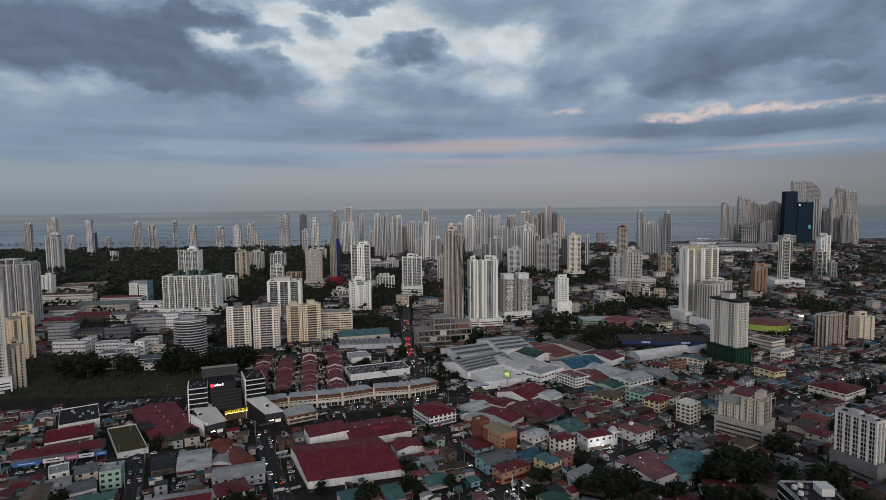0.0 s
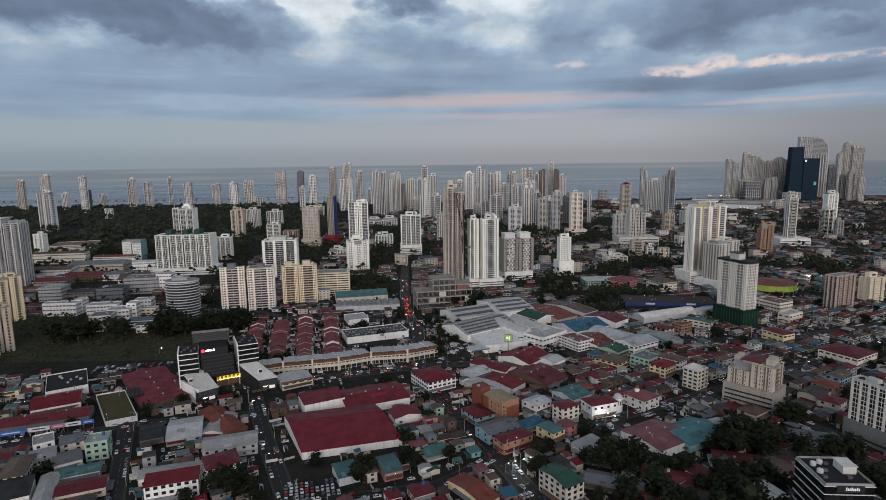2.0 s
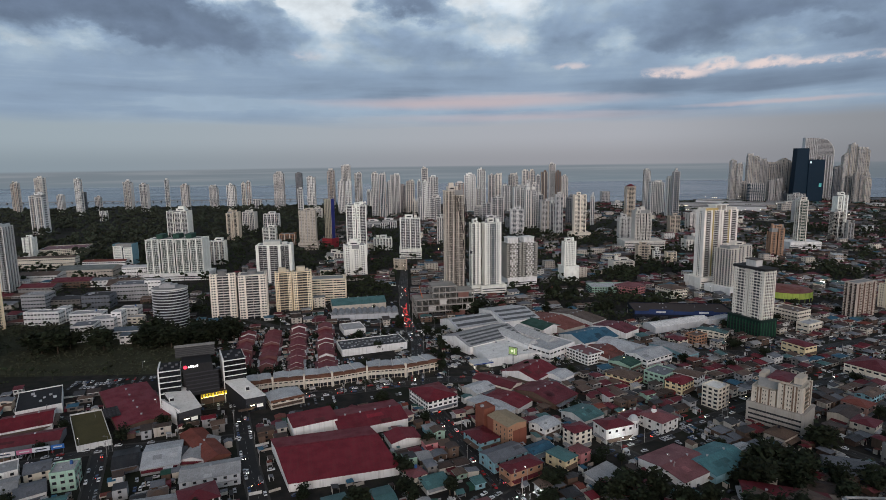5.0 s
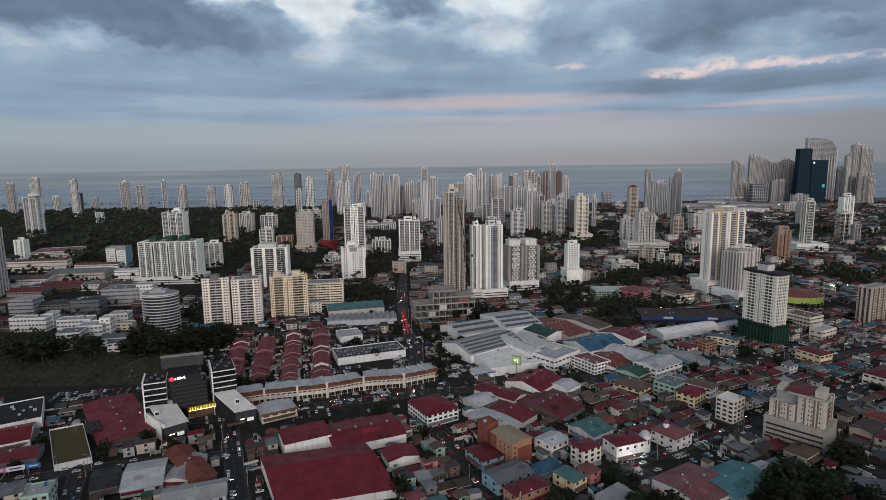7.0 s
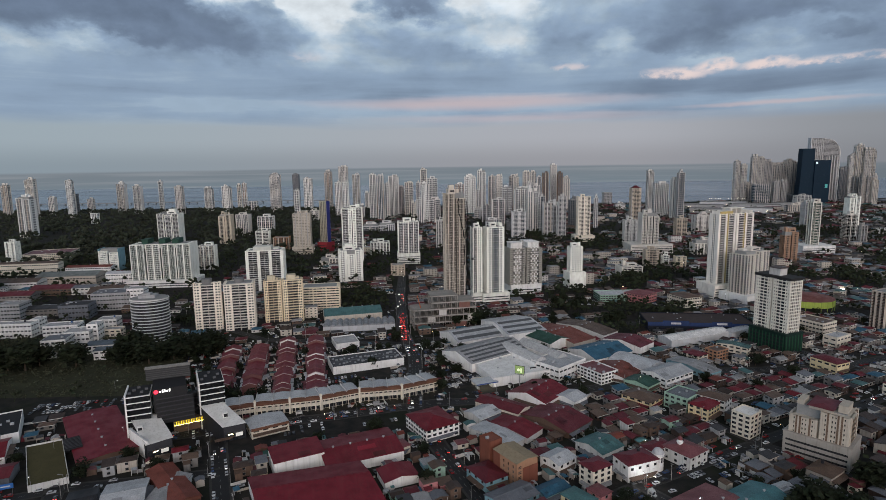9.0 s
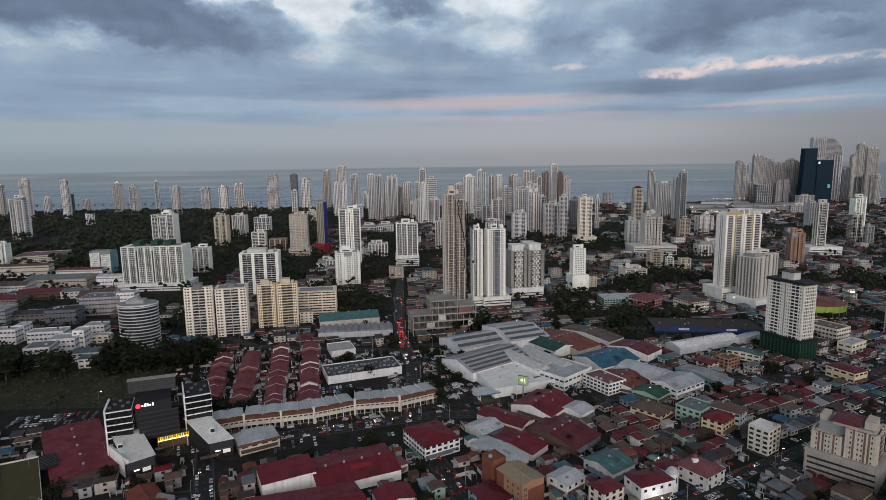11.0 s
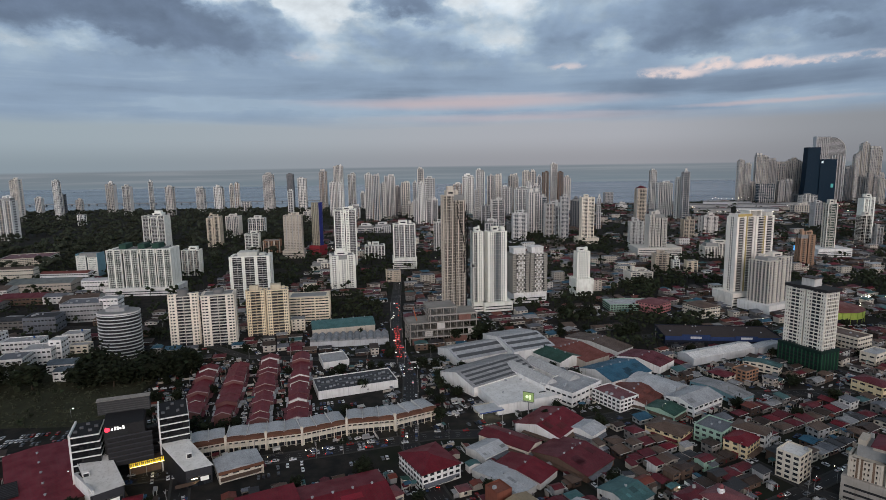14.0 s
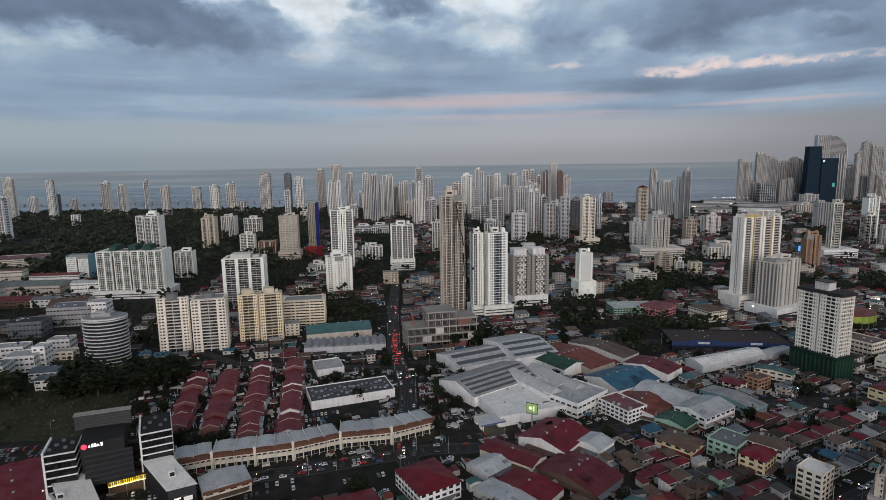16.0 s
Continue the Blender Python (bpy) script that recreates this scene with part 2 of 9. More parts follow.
def plain(name, c, rough=0.6, metal=0.0, grain=4.0, vary=0.25):
    key = (name, c, rough, metal)
    if key not in MATS:
        mt, nt, b = base(name)
        f = tex(nt, grain, 6)
        g = tex(nt, grain * 0.12, 5)
        col = blend(nt, span(nt, f, 0.3, 0.7, 0, vary), c, tuple(v * 0.55 for v in c))
        col = blend(nt, span(nt, g, 0.35, 0.7, 0, vary * 1.6), col, tuple(v * 0.6 for v in c))
        nt.links.new(own(nt, col, 0.08), b.inputs["Base Color"])
        b.inputs["Roughness"].default_value, b.inputs["Metallic"].default_value = rough, metal
        b.inputs["Specular IOR Level"].default_value = 0.5 if rough < 0.45 else 0.12
        bumped(nt, b, f, 0.2, 0.03)
        MATS[key] = mt
    return MATS[key]


def glazing(c=(0.018, 0.021, 0.025), rough=0.2, curtains=0.6):
    """Dark window glass, each pane a little different, a few with curtains behind."""
    key = ("glass", c, rough, curtains)
    if key not in MATS:
        mt, nt, b = base("window_glass")
        tcn = nt.nodes.new("ShaderNodeTexCoord")
        mp = nt.nodes.new("ShaderNodeMapping")
        mp.inputs["Scale"].default_value = (0.37, 0.37, 0.333)
        nt.links.new(tcn.outputs["Object"], mp.inputs["Vector"])
        vo = nt.nodes.new("ShaderNodeTexVoronoi")
        vo.inputs["Scale"].default_value, vo.inputs["Randomness"].default_value = 1.0, 0.25
        nt.links.new(mp.outputs[0], vo.inputs["Vector"])
        bw = nt.nodes.new("ShaderNodeSeparateColor")
        nt.links.new(vo.outputs["Color"], bw.inputs[0])
        drawn = span(nt, bw.outputs[0], 0.70, 1.0, 0, curtains)
        col = blend(nt, drawn, c, (0.13, 0.12, 0.11))
        nt.links.new(col, b.inputs["Base Color"])
        nt.links.new(span(nt, bw.outputs[1], 0, 1, rough * 0.6, rough * 2), b.inputs["Roughness"])
        b.inputs["IOR"].default_value = 1.5
        MATS[key] = mt
    return MATS[key]


def lamp(c, power):
    key = ("lamp", c, power)
    if key not in MATS:
        mt, nt, b = base("glow_surface")
        b.inputs["Base Color"].default_value = (*c, 1)
        b.inputs["Emission Color"].default_value = (*c, 1)
        b.inputs["Emission Strength"].default_value = power
        MATS[key] = mt
    return MATS[key]


def leaves(c):
    key = ("leaves", c)
    if key not in MATS:
        mt, nt, b = base("foliage")
        f = tex(nt, 0.5, 8)
        geo = nt.nodes.new("ShaderNodeNewGeometry")
        isl = geo.outputs["Random Per Island"]
        col = blend(nt, span(nt, f, 0.3, 0.7, 0, 1), tuple(v * 0.55 for v in c), c)
        hs = nt.nodes.new("ShaderNodeHueSaturation")
        nt.links.new(col, hs.inputs["Color"])
        nt.links.new(span(nt, isl, 0, 1, 0.55, 1.35), hs.inputs["Value"])
        nt.links.new(span(nt, isl, 0, 1, 0.47, 0.53), hs.inputs["Hue"])
        nt.links.new(own(nt, hs.outputs[0], 0.2), b.inputs["Base Color"])
        b.inputs["Roughness"].default_value = 0.8
        b.inputs["Specular IOR Level"].default_value = 0.1
        bumped(nt, b, tex(nt, 2.5, 4), 0.9, 0.4)
        MATS[key] = mt
    return MATS[key]


def ground_mat():
    mt, nt, b = base("city_ground")
    a = tex(nt, 0.010, 8)
    f = tex(nt, 0.12, 8)
    g = tex(nt, 1.5, 5)
    col = blend(nt, span(nt, f, 0.35, 0.65, 0, 1), (0.018, 0.018, 0.018), (0.040, 0.036, 0.031))
    col = blend(nt, span(nt, a, 0.50, 0.60, 0, 0.8), col, (0.018, 0.023, 0.012))
    col = blend(nt, span(nt, g, 0.4, 0.7, 0, 0.5), col, (0.020, 0.020, 0.019))
    nt.links.new(col, b.inputs["Base Color"])
    b.inputs["Roughness"].default_value, b.inputs["Specular IOR Level"].default_value = 0.95, 0.1
    bumped(nt, b, g, 0.4, 0.1)
    return mt


def asphalt(c=0.018, rough=0.75):
    key = ("asphalt", c)
    if key not in MATS:
        mt, nt, b = base("asphalt")
        patch = span(nt, tex(nt, 0.07, 7), 0.40, 0.66, 0, 1)
        grit = span(nt, tex(nt, 2.5, 5), 0.35, 0.7, 0.75, 1.2)
        col = blend(nt, patch, (c, c, c * 1.03), (c * 1.8, c * 1.75, c * 1.7))
        col = blend(nt, 1.0, col, grit, "MULTIPLY")
        nt.links.new(col, b.inputs["Base Color"])
        nt.links.new(span(nt, patch, 0, 1, rough - 0.15, 0.85), b.inputs["Roughness"])
        b.inputs["Specular IOR Level"].default_value = 0.2
        MATS[key] = mt
    return MATS[key]


def water_mat():
    mt, nt, b = base("sea_water")
    f = tex(nt, 0.004, 6, (0.25, 1, 1))
    f2 = tex(nt, 0.02, 6, (0.4, 1, 1))
    col = blend(nt, span(nt, f, 0.35, 0.68, 0, 1), (0.080, 0.103, 0.120), (0.125, 0.148, 0.165))
    nt.links.new(col, b.inputs["Base Color"])
    nt.links.new(span(nt, f, 0.3, 0.7, 0.16, 0.3), b.inputs["Roughness"])
    b.inputs["IOR"].default_value = 1.33
    bumped(nt, b, f2, 0.10, 1.5)
    return mt


WHITE, OFF, CREAM, BEIGE = (0.83, 0.815, 0.785), (0.66, 0.65, 0.62), (0.70, 0.64, 0.53), (0.56, 0.51, 0.43)
GREY, PALE, SLATE, BLACK = (0.36, 0.36, 0.36), (0.52, 0.53, 0.54), (0.16, 0.17, 0.19), (0.022, 0.023, 0.026)
YELLOW, ORANGE, BRICK, TAN = (0.72, 0.60, 0.37), (0.37, 0.205, 0.125), (0.22, 0.085, 0.06), (0.48, 0.43, 0.37)
RED, MAROON, RUST, SALMON = (0.175, 0.010, 0.020), (0.140, 0.018, 0.027), (0.20, 0.050, 0.032), (0.21, 0.070, 0.075)
TEAL, BLUE, CYAN = (0.070, 0.165, 0.165), (0.033, 0.120, 0.190), (0.22, 0.38, 0.43)
GREEN, MINT, OLIVE, BROWN = (0.025, 0.085, 0.060), (0.33, 0.48, 0.38), (0.075, 0.065, 0.026), (0.13, 0.085, 0.062)
PINK = (0.48, 0.20, 0.20)
UMBER, SOOT, DIM = (0.062, 0.042, 0.034), (0.050, 0.050, 0.054), (0.21, 0.195, 0.18)
GLASS = glazing()
BLUEGLASS = glazing((0.022, 0.037, 0.052), 0.12, 0.3)
GREENGLASS = glazing((0.008, 0.035, 0.026), 0.12)
# paler glass for far towers: aerial haze put into the base colour
HAZEGLASS = glazing((0.080, 0.086, 0.096), 0.2, 0.5)
BLACKGLASS = glazing((0.008, 0.009, 0.010), 0.12, 0.12)


# ---- mesh tools ----
class Geo:
    """Gathers boxes, prisms and rounds into one mesh."""

    def __init__(self):
        self.v, self.f = [], []

    def poly(self, pts, faces):
        n = len(self.v)
        self.v += [tuple(p) for p in pts]
        self.f += [tuple(n + i for i in q) for q in faces]
        return self

    def box(self, x0, x1, y0, y1, z0, z1):
        return self.poly([(x0, y0, z0), (x1, y0, z0), (x1, y1, z0), (x0, y1, z0), (x0, y0, z1), (x1, y0, z1), (x1, y1, z1), (x0, y1, z1)],
                         [(3, 2, 1, 0), (4, 5, 6, 7), (0, 1, 5, 4), (1, 2, 6, 5), (2, 3, 7, 6), (3, 0, 4, 7)])

    def slab(self, loop, t):
        """A thick plate: loop (counter-clockwise from above) is its top edge, t its thickness."""
        n = len(loop)
        low = [(p[0], p[1], p[2] - t) for p in loop]
        return self.poly(list(loop) + low, [tuple(range(n)), tuple(range(2 * n - 1, n - 1, -1))] + [(i, i + n, (i + 1) % n + n, (i + 1) % n) for i in range(n)])

    def rod(self, p, q, r0, r1=None, n=6):
        p, q = Vector(p), Vector(q)
        r1 = r0 if r1 is None else r1
        d = (q - p).normalized()
        a = d.orthogonal().normalized()
        b = d.cross(a)
        ring = [(math.cos(6.28319 * i / n), math.sin(6.28319 * i / n)) for i in range(n)]
        pts = [p + (a * c + b * s) * r0 for c, s in ring] + [q + (a * c + b * s) * r1 for c, s in ring]
        return self.poly(pts, [(i, (i + 1) % n, (i + 1) % n + n, i + n) for i in range(n)] + [tuple(range(n - 1, -1, -1)), tuple(range(n, 2 * n))])

    def drum(self, cx, cy, r, z0, z1, n=24, r1=None, ry=None):
        r1 = r if r1 is None else r1
        ry = 1.0 if ry is None else ry
        ring = [(math.cos(6.28319 * i / n), math.sin(6.28319 * i / n) * ry) for i in range(n)]
        pts = [(cx + c * r, cy + s * r, z0) for c, s in ring] + [(cx + c * r1, cy + s * r1, z1) for c, s in ring]
        return self.poly(pts, [(i, (i + 1) % n, (i + 1) % n + n, i + n) for i in range(n)] + [tuple(range(n - 1, -1, -1)), tuple(range(n, 2 * n))])

    def dome(self, cx, cy, z, r, n=14, k=5, tall=1.0):
        pts = [(cx + r * math.cos(1.5708 * j / k) * math.cos(6.28319 * i / n), cy + r * math.cos(1.5708 * j / k) * math.sin(6.28319 * i / n), z + tall * r * math.sin(1.5708 * j / k)) for j in range(k) for i in range(n)]
        pts.append((cx, cy, z + tall * r))
        fs = [(j * n + i, j * n + (i + 1) % n, (j + 1) * n + (i + 1) % n, (j + 1) * n + i) for j in range(k - 1) for i in range(n)]
        fs += [((k - 1) * n + i, (k - 1) * n + (i + 1) % n, k * n) for i in range(n)] + [tuple(range(n - 1, -1, -1))]
        return self.poly(pts, fs)

    def vault(self, x0, x1, y0, y1, z, rise, n=10):
        """A barrel running along y."""
        loop = [(x0 + (x1 - x0) * i / n, z + rise * math.sin(math.pi * i / n)) for i in range(n + 1)]
        m = n + 1
        pts = [(a, y0, b) for a, b in loop] + [(a, y1, b) for a, b in loop]
        return self.poly(pts, [(i, i + 1, i + 1 + m, i + m) for i in range(n)] + [tuple(range(m - 1, -1, -1)), tuple(range(m, 2 * m)), (0, m, 2 * m - 1, m - 1)])

    def mesh(self, name, *mats):
        me = bpy.data.meshes.new(name)
        me.from_pydata(self.v, [], self.f)
        for mt in mats:
            me.materials.append(mt)
        return me


def thing(name, x, y, z=0.0, rot=0.0, label="", category="", group="", kind=""):
    if len(label.split()) < 4:
        label += " among lower houses"
    ob = new(name)
    ob.matrix_world = pose(x, y, z, 0, 0, rot)
    return tagged(ob, label, category, group, kind)


def part(name, geo, mat, parent, label="", kind=""):
    ob = new(name, geo.mesh(name, mat) if isinstance(geo, Geo) else geo)
    ob.parent = parent
    return tagged(ob, label, kind=kind)


# ---- what stands where, so that fillers keep clear ----
CELL, GX0, GY0 = 2.0, -1000.0, 200.0
TAKEN = np.zeros((1050, 950), bool)


def take(x, y, w, d, rot, pad=1.0, test=False):
    """Marks (or tests) a turned rectangle of the plan."""
    c, s = math.cos(radians(rot)), math.sin(radians(rot))
    hw, hd = w / 2 + pad, d / 2 + pad
    nx, ny = max(2, int(2 * hw / 1.5)), max(2, int(2 * hd / 1.5))
    u, v = np.meshgrid(np.linspace(-hw, hw, nx), np.linspace(-hd, hd, ny))
    i = ((x + u * c - v * s - GX0) / CELL).astype(int)
    j = ((y + u * s + v * c - GY0) / CELL).astype(int)
    ok = (i >= 0) & (i < TAKEN.shape[0]) & (j >= 0) & (j < TAKEN.shape[1])
    if test:
        return bool(TAKEN[i[ok], j[ok]].any())
    TAKEN[i[ok], j[ok]] = True
    return False


SHARED = {}


def window_mesh(w, h):
    """A window: frame, two panes set back and a sill."""
    key = ("window", round(w, 1), round(h, 1))
    if key not in SHARED:
        g = Geo()
        a, c, y0, y1 = w / 2 + 0.12, w / 2, -0.10, -0.02
        out, inn = [(-a, -0.14), (a, -0.14), (a, h + 0.12), (-a, h + 0.12)], [(-c, 0), (c, 0), (c, h), (-c, h)]
        pts = [(x, 0.05, z) for x, z in out] + [(x, y0, z) for x, z in out] + [(x, y0, z) for x, z in inn] + [(x, y1, z) for x, z in inn]
        fs = []
        for i in range(4):
            k = (i + 1) % 4
            fs += [(i, k, k + 4, i + 4), (i + 4, k + 4, k + 8, i + 8), (i + 8, k + 8, k + 12, i + 12)]
        g.poly(pts, fs + [(12, 13, 14, 15)])
        me = g.mesh("window", paint((0.27, 0.25, 0.23)), GLASS)
        me.polygons.foreach_set("material_index", [0] * 12 + [1])
        SHARED[key] = me
    return SHARED[key]


def face_windows(parent, w, d, h, storeys, front=True, left=True, right=True, gap=3.4, size=(1.6, 1.35), name="window"):
    """Windows on the street side and the two flanks, each an object of its own."""
    fh = h / storeys
    far = parent.location.y > 430
    me = window_mesh(*size)
    joined = Geo()
    for s in range(storeys):
        z = s * fh + fh * 0.36
        spots = []
        if front:
            n = max(1, int((w - 1.2) / gap))
            spots += [((i + 0.5) * w / n - w / 2, -d / 2 - 0.02, 0) for i in range(n)]
        n = max(1, int((d - 1.2) / gap))
        if left:
            spots += [(-w / 2 - 0.02, (i + 0.5) * d / n - d / 2, -90) for i in range(n)]
        if right:
            spots += [(w / 2 + 0.02, (i + 0.5) * d / n - d / 2, 90) for i in range(n)]
        for x, y, r in spots:
            if far:
                half = max(size[0] / 2, gap * 0.37)
                a, c = (half, 0.06) if r == 0 else (0.06, half)
                joined.box(x - a, x + a, y - c, y + c, z, z + size[1])
            else:
                part(name, me, None, parent).matrix_basis = pose(x, y, z, 0, 0, r)
    if far:
        part("window_panes", joined, GLASS, parent, kind="stuff")


def roof_geo(kind, w, d, h, rise, over=0.5, t=0.22):
    g = Geo()
    a, b = w / 2 + over, d / 2 + over
    if kind == "gable":            # ridge along x
        g.slab([(-a, -b, h), (a, -b, h), (a, 0, h + rise), (-a, 0, h + rise)], t)
        g.slab([(a, b, h), (-a, b, h), (-a, 0, h + rise), (a, 0, h + rise)], t)
        g.box(-a, a, -0.25, 0.25, h + rise - 0.06, h + rise + 0.08)
    elif kind == "cross":          # ridge along y
        g.slab([(-a, b, h), (-a, -b, h), (0, -b, h + rise), (0, b, h + rise)], t)
        g.slab([(a, -b, h), (a, b, h), (0, b, h + rise), (0, -b, h + rise)], t)
        g.box(-0.25, 0.25, -b, b, h + rise - 0.06, h + rise + 0.08)
    elif kind == "hip":
        if w >= d:
            p, q = (-a + b, 0, h + rise), (a - b, 0, h + rise)
            if a <= b:
                p = q = (0, 0, h + rise)
            g.slab([(-a, -b, h), (a, -b, h), q, p], t)
            g.slab([(a, b, h), (-a, b, h), p, q], t)
            g.slab([(a, -b, h), (a, b, h), q], t)
            g.slab([(-a, b, h), (-a, -b, h), p], t)
        else:
            p, q = (0, -b + a, h + rise), (0, b - a, h + rise)
            g.slab([(-a, b, h), (-a, -b, h), p, q], t)
            g.slab([(a, -b, h), (a, b, h), q, p], t)
            g.slab([(-a, -b, h), (a, -b, h), p], t)
            g.slab([(a, b, h), (-a, b, h), q], t)
    elif kind == "shed":           # falls to the front
        g.slab([(-a, -b, h), (a, -b, h), (a, b, h + rise), (-a, b, h + rise)], t)
    elif kind == "vault":
        g.vault(-a, a, -b, b, h, rise)
    else:                          # flat, with a parapet
        g.box(-w / 2, w / 2, -d / 2, d / 2, h, h + 0.12)
    return g


def gables(g, kind, w, d, h, rise, back=True):
    """Wall up to the roof's underside."""
    a, b = w / 2, d / 2
    if kind == "gable":
        k = rise * b / (b + 0.5)
        for x0, x1 in ((-a, -a + 0.25), (a - 0.25, a)):
            g.poly([(x0, -b, h - .01), (x0, b, h - .01), (x0, 0, h + k - 0.05), (x1, -b, h - .01), (x1, b, h - .01), (x1, 0, h + k - 0.05)],
                   [(0, 2, 1), (3, 4, 5), (0, 3, 5, 2), (1, 2, 5, 4)])
    elif kind == "cross":
        k = rise * a / (a + 0.5)
        for y0, y1 in ((-b, -b + 0.25), (b - 0.25, b)):
            g.poly([(-a, y0, h - .01), (a, y0, h - .01), (0, y0, h + k - 0.05), (-a, y1, h - .01), (a, y1, h - .01), (0, y1, h + k - 0.05)],
                   [(0, 1, 2), (3, 5, 4), (0, 2, 5, 3), (1, 4, 5, 2)])
    elif kind == "shed":
        for x0, x1 in ((-a, -a + 0.25), (a - 0.25, a)):
            g.poly([(x0, -b, h), (x0, b, h), (x0, b, h + rise - 0.1), (x1, -b, h), (x1, b, h), (x1, b, h + rise - 0.1)],
                   [(0, 2, 1), (3, 4, 5), (0, 3, 5, 2)])
        g.box(-a, a, b - 0.25, b, h, h + rise - 0.15)


def block(name, x, y, w, d, h, rot, wall, roof, kind="gable", storeys=2, rise=None, label="", category="building", group="", windows=True, gap=4.6, metal=True, parapet=0.9, size=(1.6, 1.35), extras=True, seed=None, skew=0.0, strips=0):
    """A low building: walls, roof, windows, doors, ledges and, on flat roofs, parapet and tanks."""
    rng = random.Random(seed if seed is not None else int(abs(x * 7 + y * 13)))
    rise = rise if rise is not None else min(w, d) * 0.13
    ob = thing(name, x, y, 0, rot, label, category, group)
    g = Geo().box(-w / 2, w / 2, -d / 2, d / 2, -0.5, h)
    gables(g, kind, w, d, h, rise)
    for s in range(1, storeys):       # string courses
        z = h * s / storeys
        g.box(-w / 2 - 0.08, w / 2 + 0.08, -d / 2 - 0.08, d / 2 + 0.08, z - 0.09, z + 0.09)
    rg = roof_geo(kind, w, d, h, rise)
    if skew:                          # a plan that is not quite square
        g.v = [(p + skew * q, q, r) for p, q, r in g.v]
        rg.v = [(p + skew * q, q, r) for p, q, r in rg.v]
    part("wall", g, paint(wall), ob)
    rm = sheet(roof) if metal else paint(roof, 0.85, 0.1)
    part("roof", rg, rm, ob)
    for i in range(strips):           # rows of dark skylights on the street slope
        v0, v1 = (i + 0.3) / strips, (i + 0.75) / strips
        y0, y1, z0, z1 = -d / 2 * (1 - v0), -d / 2 * (1 - v1), h + rise * v0 + 0.08, h + rise * v1 + 0.08
        part("skylight", Geo().slab([(-w * 0.46, y0, z0 + 0.1), (w * 0.46, y0, z0 + 0.1), (w * 0.46, y1, z1 + 0.1), (-w * 0.46, y1, z1 + 0.1)], 0.12), plain("skylight_sheet", (0.10, 0.105, 0.11), 0.5), ob)
    if kind == "flat":
        g, p = Geo(), parapet
        g.box(-w / 2 - 0.05, w / 2 + 0.05, -d / 2 - 0.05, -d / 2 + 0.25, h, h + p)
        g.box(-w / 2 - 0.05, w / 2 + 0.05, d / 2 - 0.25, d / 2 + 0.05, h, h + p)
        g.box(-w / 2 - 0.05, -w / 2 + 0.25, -d / 2 + 0.25, d / 2 - 0.25, h, h + p)
        g.box(w / 2 - 0.25, w / 2 + 0.05, -d / 2 + 0.25, d / 2 - 0.25, h, h + p)
        if skew:
            g.v = [(a + skew * b, b, c) for a, b, c in g.v]
        part("parapet", g, paint(wall), ob)
        if extras:
            for i in range(max(1, min(7, int(w * d / 120)))):
                a, b = rng.uniform(-w / 2 + 2, w / 2 - 2), rng.uniform(-d / 2 + 2, d / 2 - 2)
                s = rng.uniform(0.5, 1.1)
                part("air_conditioner", Geo().box(a - s, a + s, b - s * 0.7, b + s * 0.7, h + 0.25, h + 0.3 + s * 1.3).box(a - s * 0.8, a + s * 0.8, b - 0.1, b + 0.1, h + 0.1, h + 0.26), plain("galvanised", (0.45, 0.46, 0.47), 0.5, 0.3), ob)
    elif extras and w * d > 350:
        for i in range(min(5, int(w * d / 350))):       # ridge vents
            u = (i + 0.5) / min(5, int(w * d / 350)) - 0.5
            if kind == "gable":
                part("roof_vent", Geo().drum(u * w * 0.9, 0.0, 0.55, h + rise, h + rise + 0.8, 10).drum(u * w * 0.9, 0, 0.8, h + rise + 0.8, h + rise + 1.05, 10, 0.2), plain("galvanised", (0.45, 0.46, 0.47), 0.5, 0.3), ob)
            elif kind == "cross":
                part("roof_vent", Geo().drum(0, u * d * 0.9, 0.55, h + rise, h + rise + 0.8, 10).drum(0, u * d * 0.9, 0.8, h + rise + 0.8, h + rise + 1.05, 10, 0.2), plain("galvanised", (0.45, 0.46, 0.47), 0.5, 0.3), ob)
    if windows:
        if storeys > 2:
            gap, size = min(gap, 3.3), (1.9, 1.5)
        face_windows(ob, w, d, h, storeys, gap=gap, size=size)
    tints = (MAROON, BROWN, BROWN, SLATE, SLATE, GREY)
    if kind in ("gable", "shed") and not skew and w > 9 and y < 620:      # patched roof sheets
        run = d if kind == "shed" else d / 2
        for i in range(rng.randrange(1, 4)):
            u0, v0 = rng.uniform(-0.48, 0.3) * w, rng.uniform(0.0, 0.6)
            u1, v1 = u0 + rng.uniform(0.08, 0.25) * w, v0 + rng.uniform(0.2, 0.4)
            z0, z1 = h + rise * v0 + 0.12, h + rise * v1 + 0.12
            f = rng.choice((0.55, 0.7, 1.3, 1.6))
            c = tuple(max(0.012, min(0.6, k * f)) for k in roof)
            part("roof_patch", Geo().slab([(u0, -d / 2 + run * v0, z0), (u1, -d / 2 + run * v0, z0), (u1, -d / 2 + run * v1, z1), (u0, -d / 2 + run * v1, z1)], 0.08), sheet(tuple(round(k, 3) for k in c)), ob)
    if h < 13 and y < 560 and kind != "flat" and name != "warehouse":
        if rng.random() < 0.7:
            k = rng.uniform(1.8, 3.4)
            part("awning", Geo().slab([(-w * 0.48, -d / 2 - k, 2.6), (w * rng.uniform(0.1, 0.48), -d / 2 - k, 2.6), (w * 0.48, -d / 2, 3.2), (-w * 0.48, -d / 2, 3.2)], 0.12), sheet(rng.choice(tints)), ob)
        s = -1 if x > 0 else 1
